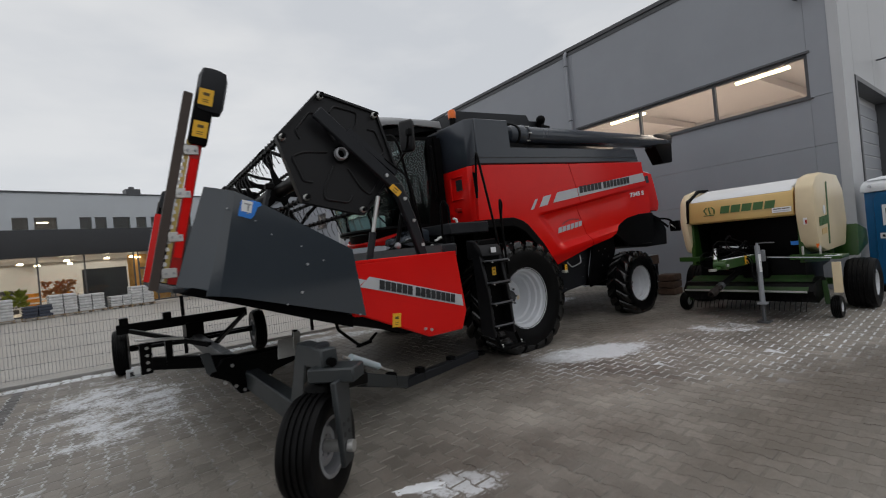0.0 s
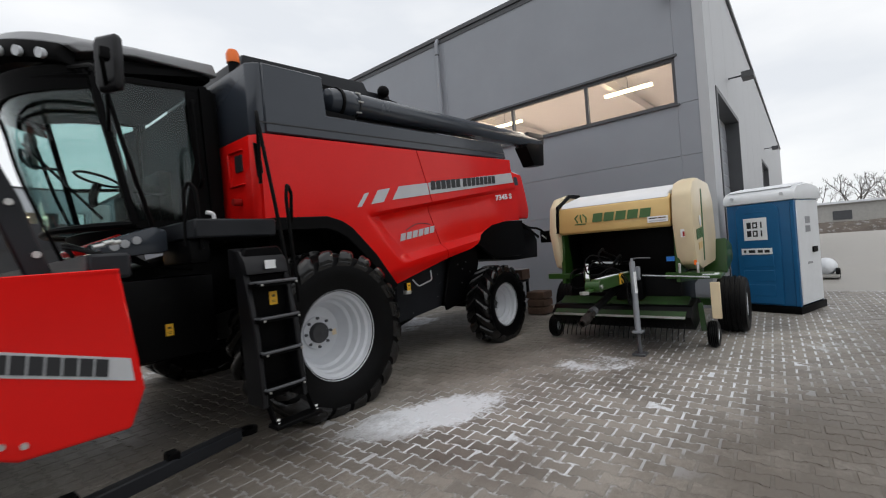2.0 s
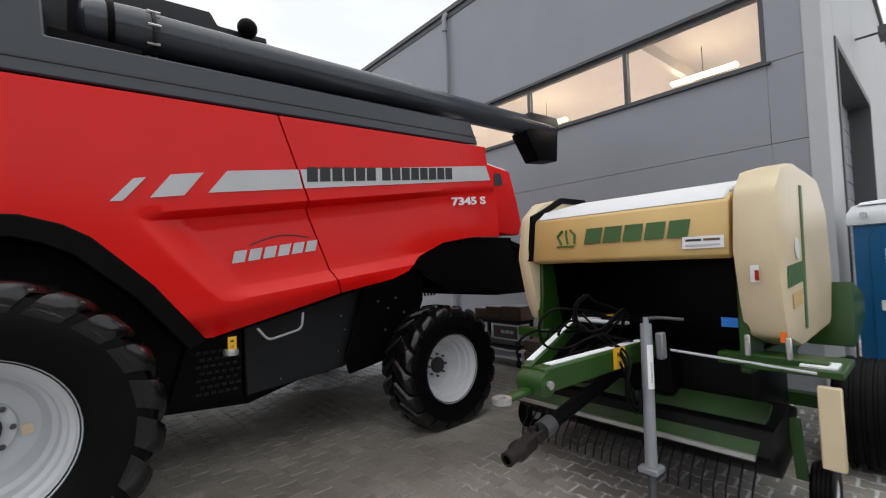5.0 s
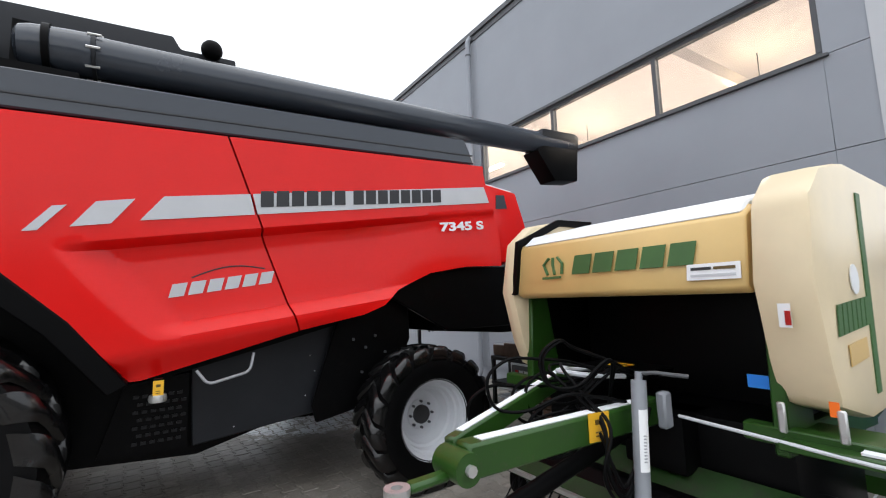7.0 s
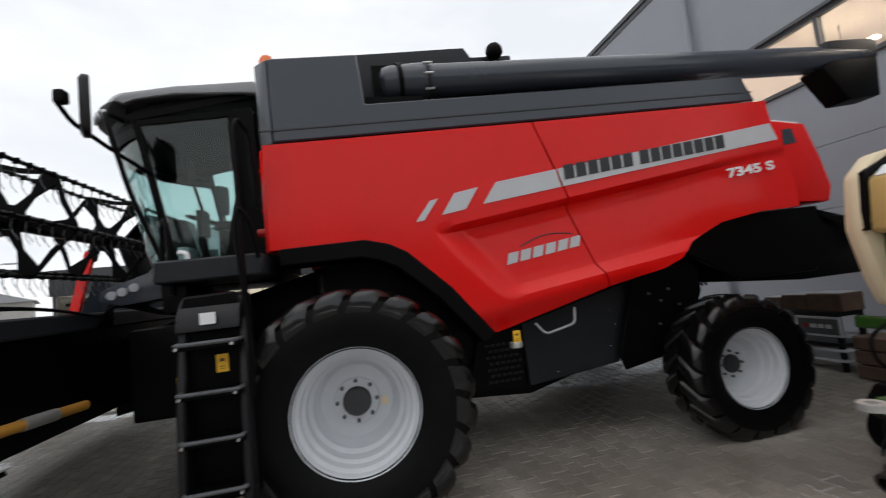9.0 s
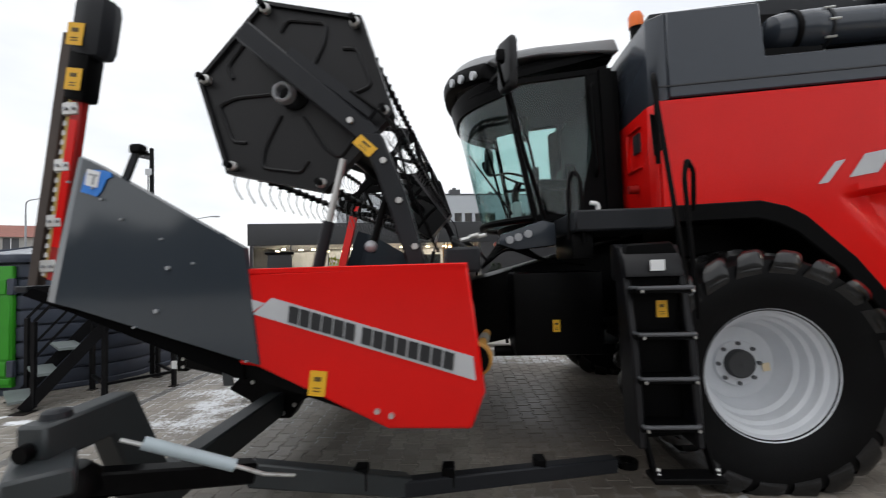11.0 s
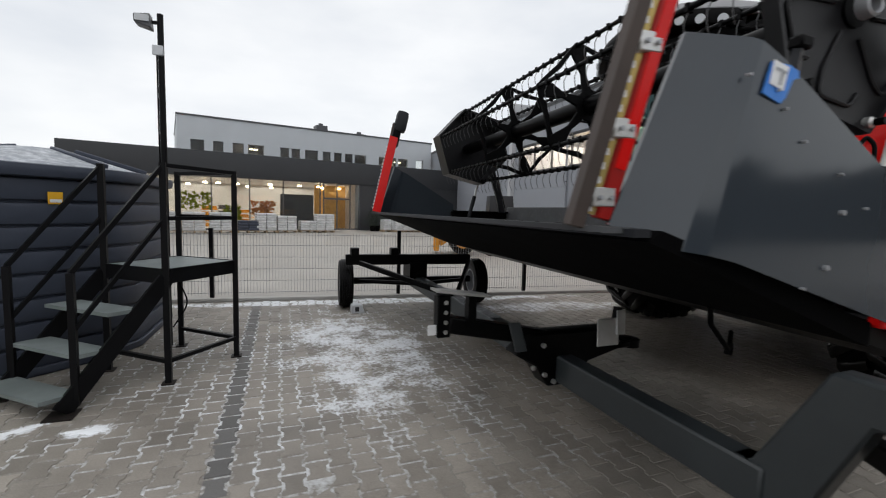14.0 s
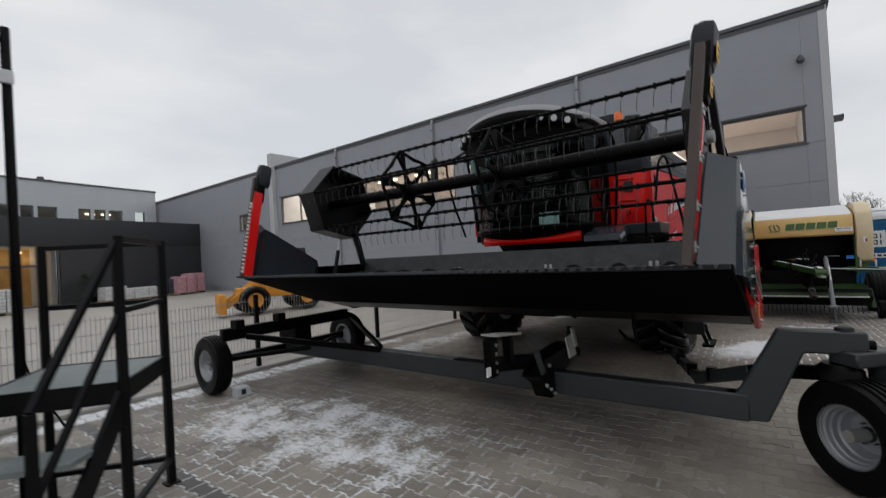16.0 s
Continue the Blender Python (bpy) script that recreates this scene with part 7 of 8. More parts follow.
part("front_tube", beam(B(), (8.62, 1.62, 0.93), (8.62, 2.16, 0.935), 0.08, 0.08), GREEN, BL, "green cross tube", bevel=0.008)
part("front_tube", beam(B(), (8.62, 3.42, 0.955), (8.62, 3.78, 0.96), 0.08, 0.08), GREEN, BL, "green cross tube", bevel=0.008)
part("inner_side_sheet", box(B(), 8.68, 3.505, 0.95, 9.30, 3.526, 1.95), BLACKG, BL, "thin black sheet inside the side hood")
part("inner_side_sheet", box(B(), 8.72, 2.026, 0.95, 9.30, 2.042, 1.95), BLACKG, BL, "thin black sheet inside the side hood")
part("side_step", box(B(), 8.50, 1.55, 0.90, 8.95, 2.00, 0.94), GREEN, BL, bevel=0.006)
part("light_board", box(B(), 8.46, 1.56, 0.42, 8.50, 1.66, 0.86), CREAM, BL, "cream reflector board", bevel=0.006)
for y in (1.78, 1.98):
    part("zinc_bracket", box(B(), 8.52, y - 0.015, 0.97, 8.54, y + 0.015, 1.10), STEEL, BL, bevel=0.006)
# tailgate and wheels
part("tailgate", prism(B(), [(10.0, 0.75), (10.0, 2.15), (10.6, 1.95), (10.9, 1.4), (10.7, 0.85)], 2.0, 3.56), GREEN, BL, "green tailgate", bevel=0.04)
part("tailgate_side", prism(B(), [(10.2, 0.8), (10.3, 1.34), (10.95, 1.22), (11.0, 0.95)], 1.66, 1.98), GREEN, BL, bevel=0.03)
part("axle", beam(B(), (9.85, 1.6, 0.42), (9.85, 3.9, 0.42), 0.10, 0.10), GREEN, BL)
for y, s in ((1.58, -1), (3.94, 1)):
    wheel(BL, "wheel", (9.85, y, 0.395), 0.40, 0.20, 0.36, s, bolts=6, rim_mat=RIM, dish=0.12, label="black grooved flotation tyre")
# pickup with gauge wheels
pk = part("pickup", prism(B(), [(8.42, 0.36), (8.35, 0.44), (8.48, 0.56), (8.95, 0.60), (9.1, 0.55), (8.95, 0.30), (8.6, 0.24)], 1.86, 3.66), BLACKG, BL, "dark pickup housing", bevel=0.02)
part("crop_board", prism(B(), [(8.30, 0.42), (8.32, 0.455), (8.72, 0.65), (8.74, 0.62)], 1.92, 3.60), SHADED_MUDGREEN, pk)
part("windguard_rail", beam(B(), (8.30, 1.92, 0.445), (8.30, 3.60, 0.445), 0.025, 0.025), STEEL, pk, "bright windguard rail")
for k in range(26):
    y = 1.95 + k * 0.064
    part("pickup_tine", tube(B(), [(8.45, y, 0.36), (8.32, y, 0.22), (8.30, y, 0.15)], 0.006, 5), BLKSTEEL, pk)
for y, s in ((1.70, -1), (3.82, 1)):
    part("gauge_arm", beam(B(), (8.78, y + s * -0.10, 0.20), (8.85, y + s * -0.14, 0.55), 0.03, 0.06, (0, 1, 0)), GREEN, pk)
    wheel(BL, "gauge_wheel", (8.80, y, 0.165), 0.165, 0.07, 0.12, s, bolts=0, rim_mat=RIM, dish=0.03, label="small black gauge wheel")
# drawbar, ring and parking stand
DY = 2.6
dr = part("drawbar", beam(B(), (8.62, DY, 0.94), (7.29, DY, 0.965), 0.10, 0.135), GREEN, BL, "green drawbar with snow on top", bevel=0.012)
part("drawbar_snow", beam(B(), (8.45, DY, 1.0125), (7.37, DY, 1.0325), 0.052, 0.005), SNOWM, dr, "thin snow on the drawbar")
part("second_bar", beam(B(), (7.29, DY + 0.08, 0.985), (8.7, DY + 0.62, 1.08), 0.06, 0.10), GREEN, dr, bevel=0.01)
part("bar_snow", beam(B(), (7.36, DY + 0.107, 1.041), (8.6, DY + 0.58, 1.125), 0.036, 0.006), SNOWM, dr)
part("tongue_pivot", rod(B(), (7.27, DY - 0.075, 0.955), (7.27, DY + 0.085, 0.955), 0.062, 20), GREEN, dr, "green pivot drum")
part("pivot_bolt", rod(B(), (7.27, DY - 0.075, 0.955), (7.27, DY - 0.095, 0.955), 0.022, 8), STEEL, dr)
tg = part("hitch_tongue", beam(B(), (7.23, DY + 0.01, 0.925), (7.06, DY + 0.02, 0.915), 0.06, 0.035), GREEN, dr, bevel=0.012)
part("hitch_eye", lathe(B(), [(0.022, -0.014), (0.048, -0.014), (0.048, 0.014), (0.022, 0.014), (0.022, -0.014)], (7.02, DY + 0.02, 0.915), (0, 0, 1), 18), STEEL, tg, "pale hitch eye")
yellow_label(dr, (8.05, DY - 0.052, 0.962), (0.075, 0, -0.005), (0, 0, 0.066), (0, -1, 0))
SY = DY - 0.07
STAND = mat("grey_stand_paint", (0.25, 0.265, 0.29), 0.4, var=0.15)
stn = part("parking_stand", rod(B(), (8.275, SY - 0.06, 1.16), (8.125, SY - 0.115, 0.28), 0.036, 20), STAND, BL, "grey parking stand with barcode label")
part("stand_leg", rod(B(), (8.128, SY - 0.114, 0.30), (8.09, SY - 0.13, 0.03), 0.024, 16), TRIMD, stn)
part("stand_collar", box(B(), 8.065, SY - 0.175, 0.27, 8.185, SY - 0.055, 0.305), STAND, stn, bevel=0.006)
part("stand_foot", box(B(), 8.01, SY - 0.21, 0.0, 8.17, SY - 0.05, 0.03), TRIMD, stn, bevel=0.008)
part("stand_cap", rod(B(), (8.275, SY - 0.06, 1.16), (8.283, SY - 0.06, 1.20), 0.018), STAND, stn)
part("crank_handle", tube(B(), bend([(8.283, SY - 0.06, 1.19), (8.30, SY - 0.13, 1.20), (8.36, SY - 0.26, 1.19)], 4, 0.2), 0.010, 8), TRIMD, stn, "worn steel crank handle")
part("stand_bracket", box(B(), 8.42, SY - 0.10, 0.90, 8.49, SY - 0.05, 1.08), STAND, stn, bevel=0.01)
sx = lambda z: 8.275 - (1.16 - z) * 0.1705
sy = lambda z: SY - 0.06 - (1.16 - z) * 0.0625 - 0.046
def on_stand(z, deg, lift):
    a = radians(deg)
    return (sx(z) + (0.0365 + lift) * math.cos(a), sy(z) + 0.046 + (0.0365 + lift) * math.sin(a), z)


lab = part("barcode_label", loft(B(), [[on_stand(0.76, d, 0.0), on_stand(0.76, d, 0.002), on_stand(1.03, d, 0.002), on_stand(1.03, d, 0.0)] for d in range(205, 276, 10)]), WHITE, stn, "white barcode label")
for k in range(9):
    z = 0.80 + k * 0.014
    part("code_bar", loft(B(), [[on_stand(z, d, 0.002), on_stand(z, d, 0.003), on_stand(z + 0.006, d, 0.003), on_stand(z + 0.006, d, 0.002)] for d in (232, 242, 252)]), RIM_DULL, lab)
part("gear_box", box(B(), 8.60, DY - 0.15, 0.62, 8.95, DY + 0.2, 0.92), BLACKG, BL, bevel=0.02)
pt = part("drive_shaft", rod(B(), (8.6, DY + 0.12, 0.84), (7.50, DY + 0.13, 0.625), 0.043, 14), BLACK, BL, "black drive shaft guard")
part("shaft_collar", rod(B(), (7.56, DY + 0.13, 0.637), (7.47, DY + 0.13, 0.619), 0.052, 16), TRIMD, pt)
RUST = mat("rusty_iron", (0.018, 0.013, 0.011), 0.6, metal=0.4, var=0.5, fine=40.0, bump=0.5)
part("shaft_yoke", beam(B(), (7.48, DY + 0.10, 0.62), (7.38, DY + 0.10, 0.60), 0.02, 0.07), RUST, pt, "rusty joint yoke", bevel=0.008)
part("shaft_yoke", beam(B(), (7.48, DY + 0.16, 0.62), (7.38, DY + 0.16, 0.60), 0.02, 0.07), RUST, pt, "rusty joint yoke", bevel=0.008)
part("joint_cross", rod(B(), (7.385, DY + 0.07, 0.60), (7.385, DY + 0.19, 0.60), 0.020, 12), RUST, pt)
part("joint_cross", rod(B(), (7.385, DY + 0.13, 0.54), (7.385, DY + 0.13, 0.66), 0.020, 12), RUST, pt)
part("joint_fork", prism(B(), [(7.40, 0.55), (7.40, 0.65), (7.30, 0.62), (7.24, 0.60), (7.24, 0.52), (7.30, 0.52)], DY + 0.095, DY + 0.165), RUST, pt, bevel=0.015)
part("spline_hub", lathe(B(), [(0.025, -0.06), (0.055, -0.06), (0.055, -0.02), (0.040, 0.0), (0.040, 0.06), (0.025, 0.06)], (7.22, DY + 0.13, 0.56), (-1, 0, -0.2), 18), RUST, pt, "rusty splined hub")
part("blue_label", box(B(), 8.66, 2.03, 1.12, 8.675, 2.15, 1.18), BLUE, BL)
part("tool_box", box(B(), 8.66, 2.66, 1.08, 8.95, 3.15, 1.13), BLACKG, BL, bevel=0.01)
yellow_label(BL, (8.74, 2.9, 1.135), (0.05, 0, 0), (0, 0.08, 0), (0, 0, 1))
rng = random.Random(21)
for k in range(11):
    x, y = rng.uniform(7.60, 7.98), DY + rng.uniform(0.05, 0.42)
    z = rng.uniform(1.06, 1.25) if k % 2 else rng.uniform(1.18, 1.38)
    w = rng.uniform(-0.06, 0.06)
    pts = [(8.62, DY + rng.uniform(-0.02, 0.3), 1.10), (8.40, y * 0.5 + DY * 0.5, 1.16 + w), (8.15, y + w, z - 0.06), (x + 0.12, y, z), (x, y + 0.04, z - 0.08), (x + 0.02, y + 0.02, z - 0.24), (x + 0.16, y - 0.06, z - 0.26), (x + 0.34, y - 0.16, z - 0.12 + w), (8.35, DY + 0.05 + w, 1.02)]
    if k % 3 == 0:
        pts = pts[:3] + [(8.05, DY - 0.10 + w, 0.98), (7.98 + w, DY - 0.13, 0.78), (8.10, DY - 0.13, 0.62 + w), (8.25, DY - 0.12, 0.80), (8.40, DY - 0.10, 1.0)]
    part("hydraulic_hose", tube(B(), bend(pts, 6, 0.45), 0.0085, 6), BLACK, BL, "slack black hydraulic hose")
part("hose_holder", tube(B(), bend([(8.5, DY + 0.1, 1.12), (8.2, DY + 0.12, 1.16), (8.15, DY + 0.3, 1.17), (8.5, DY + 0.32, 1.14)]), 0.014), RIM, BL)
part("brake_rod", rod(B(), (8.52, 2.42, 0.955), (8.50, 1.66, 0.92), 0.009, 8), RIM, BL, "thin pale brake rod")
part("step_snow", box(B(), 8.53, 1.58, 0.942, 8.70, 1.74, 0.952), SNOWM, BL, "snow on the step")

# ---- portable toilet ----
TX, TY, TRZ = 11.52, 0.72, -20.5
TO = thing("portable_toilet", "blue and white plastic portable toilet with snow on its roof", "portable toilet", (TX, TY, 0), TRZ)
TO.matrix_world = pose(TX, TY, 0, 0, 0, TRZ) @ Matrix.Diagonal((0.97, 0.93, 0.965, 1))
S = 1.10
part("base_tray", box(B(), TX - 0.02, TY - 0.02, 0, TX + S + 0.02, TY + S + 0.02, 0.13), BLACK, TO, "black skid base", bevel=0.02)
part("cabin_wall", box(B(), TX + 0.01, TY + 0.01, 0.13, TX + S - 0.01, TY + S - 0.01, 2.0), TOILET, TO, "blue plastic cabin wall", bevel=0.03)
dn = part("side_wall_panel", prism(B(), [(TY + 0.22, 0.16), (TY + 0.22, 1.84), (TY + 0.30, 1.94), (TY + 0.85, 1.94), (TY + 0.93, 1.84), (TY + 0.93, 0.16)], TX - 0.025, TX + 0.012, "x"), TOILET, TO, "raised blue arched panel", bevel=0.012)
for z in (1.78, 1.84):
    part("vent_arc", tube(B(), [(TX - 0.024, TY + 0.40 + 0.35 * k / 6, z + 0.03 * math.sin(math.pi * k / 6)) for k in range(7)], 0.007, 6), TOILET, dn)
for k in range(3):
    z0 = 0.30 + 0.26 * k
    part("pressed_panel", box(B(), TX - 0.031, TY + 0.34, z0, TX - 0.022, TY + 0.84, z0 + 0.2), TOILET, dn, bevel=0.004)
part("white_door", box(B(), TX + 0.09, TY - 0.012, 0.15, TX + S - 0.09, TY + 0.014, 1.95), TOIWHITE, TO, "white plastic door", bevel=0.01)
part("corner_post", box(B(), TX - 0.012, TY - 0.012, 0.131, TX + 0.06, TY + 0.06, 1.96), TOILET, TO, bevel=0.012)
part("door_lock", box(B(), TX + 0.62, TY - 0.04, 1.02, TX + 0.82, TY - 0.013, 1.12), BLACK, TO, "black door latch", bevel=0.01)
rf = part("roof", prism(B(), [(TX - 0.04, 1.96), (TX - 0.02, 2.10), (TX + 0.12, 2.20), (TX + 0.55, 2.25), (TX + S - 0.12, 2.20), (TX + S + 0.02, 2.10), (TX + S + 0.04, 1.96)], TY - 0.04, TY + S + 0.04), TOIWHITE, TO, "white domed roof", bevel=0.05)
part("roof_snow", prism(B(), [(TX + 0.06, 2.19), (TX + 0.14, 2.225), (TX + 0.55, 2.275), (TX + S - 0.14, 2.225), (TX + S - 0.06, 2.19)], TY + 0.04, TY + S - 0.04), SNOWM, rf, "thin snow on the roof", bevel=0.01)
for y in (TY + 0.15, TY + 0.95):
    part("vent_plug", rod(B(), (TX - 0.035, y, 2.08), (TX - 0.06, y, 2.08), 0.03, 12), RIM, rf)
sg_ = plate("square_sign", TO, rect((TX - 0.028, TY + 0.60, 1.50), (0, 0.19, 0), (0, 0, 0.20)), (-1, 0, 0), WHITE, "white square sign with a dark logo")
for j, z in enumerate((1.57, 1.42)):
    for k in range(3):
        plate("logo_block", sg_, rect((TX - 0.034, TY + 0.70 - 0.10 * k, z), (0, (0.035, 0.04, 0.012)[k], 0), (0, 0, 0.055)), (-1, 0, 0), INK, thick=0.002)
        if k == 1:
            plate("logo_hole", sg_, rect((TX - 0.0365, TY + 0.60, z), (0, 0.018, 0), (0, 0, 0.03)), (-1, 0, 0), WHITE, thick=0.002)
s2 = plate("narrow_sign", TO, rect((TX - 0.032, TY + 0.60, 1.10), (0, 0.25, 0), (0, 0, 0.055)), (-1, 0, 0), WHITE, "narrow white sign with dark bars")
for k, (a, b) in enumerate(((0.21, 0.17), (0.13, 0.02), (-0.02, -0.10), (-0.13, -0.21))):
    plate("sign_bar", s2, rect((TX - 0.038, TY + 0.60 + (a + b) / 2, 1.10), (0, (a - b) / 2, 0), (0, 0, 0.025)), (-1, 0, 0), INK, thick=0.002)
for z, h in ((1.60, 0.06), (1.47, 0.03), (1.42, 0.03), (0.85, 0.02)):
    plate("door_mark", TO, rect((TX + 0.50, TY - 0.013, z), (0.10, 0, 0), (0, 0, h)), (0, -1, 0), RIM_DULL)

# ---- fuel tank with green door ----
TK = thing("fuel_tank", "slate plastic fuel tank with green cabinet door, snow on top", "tank", (-2.8, 7.2, 0), 0)
for k in range(8):
    z0, z1 = 0.06 + k * 0.215, 0.06 + (k + 1) * 0.215
    part("shell_band", prism(B(), [(-3.72, 7.24), (-2.82, 7.20), (-2.10, 7.85), (-1.95, 8.2), (-1.92, 9.5), (-2.2, 9.75), (-3.4, 9.8), (-3.72, 9.5)], z0 + 0.012, z1 - 0.012, "z"), SLATE, TK, bevel=0.03)
part("shell_core", prism(B(), [(-3.68, 7.28), (-2.84, 7.24), (-2.14, 7.88), (-1.99, 8.2), (-1.96, 9.45), (-2.25, 9.7), (-3.4, 9.75), (-3.68, 9.45)], 0.03, 1.8, "z"), SLATE, TK)
lid = part("lid", prism(B(), [(-3.78, 7.17), (-2.80, 7.13), (-2.05, 7.80), (-1.88, 8.2), (-1.85, 9.55), (-2.15, 9.83), (-3.4, 9.88), (-3.78, 9.55)], 1.78, 1.90, "z"), SLATE, TK, "slate domed lid", bevel=0.04)
bm = B()
pts = [(-3.70, 7.3), (-2.84, 7.26), (-2.12, 7.88), (-1.98, 8.25), (-1.96, 9.5), (-2.2, 9.72), (-3.4, 9.78), (-3.70, 9.5)]
top = [bm.verts.new((-2.85 + (x + 2.85) * 0.22, 8.55 + (y - 8.55) * 0.22, 2.12)) for x, y in pts]
low = [bm.verts.new((x, y, 1.902)) for x, y in pts]
fs = [bm.faces.new(top)] + [bm.faces.new((low[i], low[(i + 1) % 8], top[(i + 1) % 8], top[i])) for i in range(8)]
bmesh.ops.recalc_face_normals(bm, faces=fs)
part("lid_dome", bm, mat("snowy_slate", (0.24, 0.26, 0.29), 0.6, var=0.2, scale=4, dirt=(0.75, 0.77, 0.8), dirt_amount=0.7), lid, "sloping lid dusted with snow")
for a, b in (((-3.6, 7.4), (-3.0, 8.35)), ((-2.12, 7.95), (-2.72, 8.40)), ((-1.98, 8.8), (-2.6, 8.6))):
    part("lid_rib", beam(B(), (*a, 1.93), (*b, 2.12), 0.06, 0.05), SLATE, lid, bevel=0.01)
door = part("cabinet_door", box(B(), -3.69, 7.135, 0.12, -2.86, 7.20, 1.74), LIME, TK, "bright green cabinet door", bevel=0.02)
for z0, z1, x1 in ((1.36, 1.56, -2.93), (0.16, 0.24, -2.87), (0.27, 0.46, -2.93)):
    part("door_band", box(B(), -3.67, 7.118, z0, x1, 7.136, z1), LIME, door, bevel=0.008)
part("door_field", box(B(), -3.67, 7.122, 0.49, -2.88, 7.136, 1.33), LIME, door, bevel=0.01)
for z in (1.46, 0.37):
    part("door_lock", rod(B(), (-3.60, 7.12, z), (-3.60, 7.108, z), 0.045, 16), BLACK, door)
    part("door_hinge", box(B(), -2.915, 7.11, z - 0.11, -2.82, 7.17, z + 0.11), SLATE, door, bevel=0.01)
nt_ = plate("notice_frame", door, rect((-3.31, 7.116, 1.37), (0.135, 0, 0), (0, 0, 0.19)), (0, -1, 0), mat("orange_red_print", (0.75, 0.07, 0.015), 0.4, bump=0), "orange-red framed paper notice")
plate("notice_paper", nt_, rect((-3.31, 7.110, 1.375), (0.10, 0, 0), (0, 0, 0.15)), (0, -1, 0), WHITE)
for k in range(3):
    plate("notice_line", nt_, rect((-3.31, 7.105, 1.44 - k * 0.06), (0.06, 0, 0), (0, 0, 0.005)), (0, -1, 0), RIM_DULL, thick=0.001)
part("foot_rim", prism(B(), [(-3.74, 7.21), (-2.81, 7.17), (-2.08, 7.83), (-1.92, 8.2), (-1.89, 9.5), (-2.2, 9.78), (-3.4, 9.83), (-3.74, 9.5)], 0.0, 0.075, "z"), SLATE, TK, bevel=0.01)
q = (Vector((-2.10, 7.85, 0)) - Vector((-2.82, 7.20, 0))).normalized()
yl = plate("hazard_label", TK, rect((-2.40, 7.575, 1.60), q * 0.055, (0, 0, 0.055)), (q.y, -q.x, 0), YELLOW, "small yellow hazard label", lift=0.004)
plate("hazard_print", yl, rect((-2.40 + 0.006, 7.575 - 0.006, 1.575), q * 0.045, (0, 0, 0.015)), (q.y, -q.x, 0), WHITE, lift=0.006, thick=0.002)

# ---- steel steps with platform ----
ST = thing("steel_steps", "black steel platform steps with grey grating treads", "steps", (-1.45, 7.2, 0))
A_, B_, C_, D_ = (-0.92, 7.53), (-1.41, 6.92), (-2.00, 7.42), (-1.52, 8.06)
for p, h in ((A_, 1.92), (B_, 1.92), (C_, 1.92), (D_, 1.92)):
    part("post", beam(B(), (*p, 0.0), (*p, h), 0.05, 0.05, (0, 1, 0)), BLKSTEEL, ST)
    part("rusty_foot", box(B(), p[0] - 0.05, p[1] - 0.05, 0, p[0] + 0.05, p[1] + 0.05, 0.012), RUST, ST)
lo4 = [(*p, 0) for p in (B_, A_, D_, C_)]
part("platform_deck", hexa(B(), [(p[0], p[1], 0.985) for p in lo4] + [(p[0], p[1], 1.01) for p in lo4]), TREAD, ST, "grey platform deck")
for a, b in ((A_, B_), (B_, C_), (C_, D_), (D_, A_)):
    part("deck_edge", beam(B(), (*a, 0.95), (*b, 0.95), 0.02, 0.13), BLKSTEEL, ST)
for a, b in ((A_, B_), (A_, D_), (B_, C_)):
    part("low_tie", beam(B(), (*a, 0.20), (*b, 0.20), 0.035, 0.035), BLKSTEEL, ST)
for z in (1.90, 1.45):
    part("rail", beam(B(), (*A_, z), (*B_, z), 0.035, 0.035), BLKSTEEL, ST)
    part("rail", beam(B(), (*A_, z), (*D_, z), 0.035, 0.035), BLKSTEEL, ST)
dirs = (Vector((-1.90, 6.44, 0)) - Vector((*B_, 0))).normalized()
run = Vector((-0.78, -0.63, 0)).normalized()
w_ = Vector((C_[0] - B_[0], C_[1] - B_[1], 0))
for o in (Vector((*B_, 0)), Vector((*C_, 0))):
    f0 = o + run * 0.75
    part("stringer", beam(B(), o + Vector((0, 0, 0.93)), f0 + Vector((0, 0, 0.03)), 0.03, 0.13), BLKSTEEL, ST)
    part("stringer_foot", box(B(), f0.x - 0.09, f0.y - 0.09, 0, f0.x + 0.09, f0.y + 0.09, 0.012), RUST, ST)
    n0 = o + run * 0.66
    part("newel", beam(B(), n0 + Vector((0, 0, 0.05)), n0 + Vector((0, 0, 1.05)), 0.045, 0.045, (0, 1, 0)), BLKSTEEL, ST)
    part("hand_rail", beam(B(), o + Vector((0, 0, 1.90)), n0 + Vector((0, 0, 1.05)), 0.035, 0.035), BLKSTEEL, ST)
    part("mid_rail", beam(B(), o + Vector((0, 0, 1.45)), n0 + Vector((0, 0, 0.62)), 0.03, 0.03), BLKSTEEL, ST)
for k, z in enumerate((0.68, 0.40, 0.12)):
    o = Vector((*B_, 0)) + run * (0.20 + 0.22 * k)
    a, b = o, o + w_
    part("tread", hexa(B(), [a + Vector((0, 0, z)), a + run * 0.24 + Vector((0, 0, z)), b + run * 0.24 + Vector((0, 0, z)), b + Vector((0, 0, z)), a + Vector((0, 0, z + 0.03)), a + run * 0.24 + Vector((0, 0, z + 0.03)), b + run * 0.24 + Vector((0, 0, z + 0.03)), b + Vector((0, 0, z + 0.03))]), TREAD, ST, "grey grating tread")
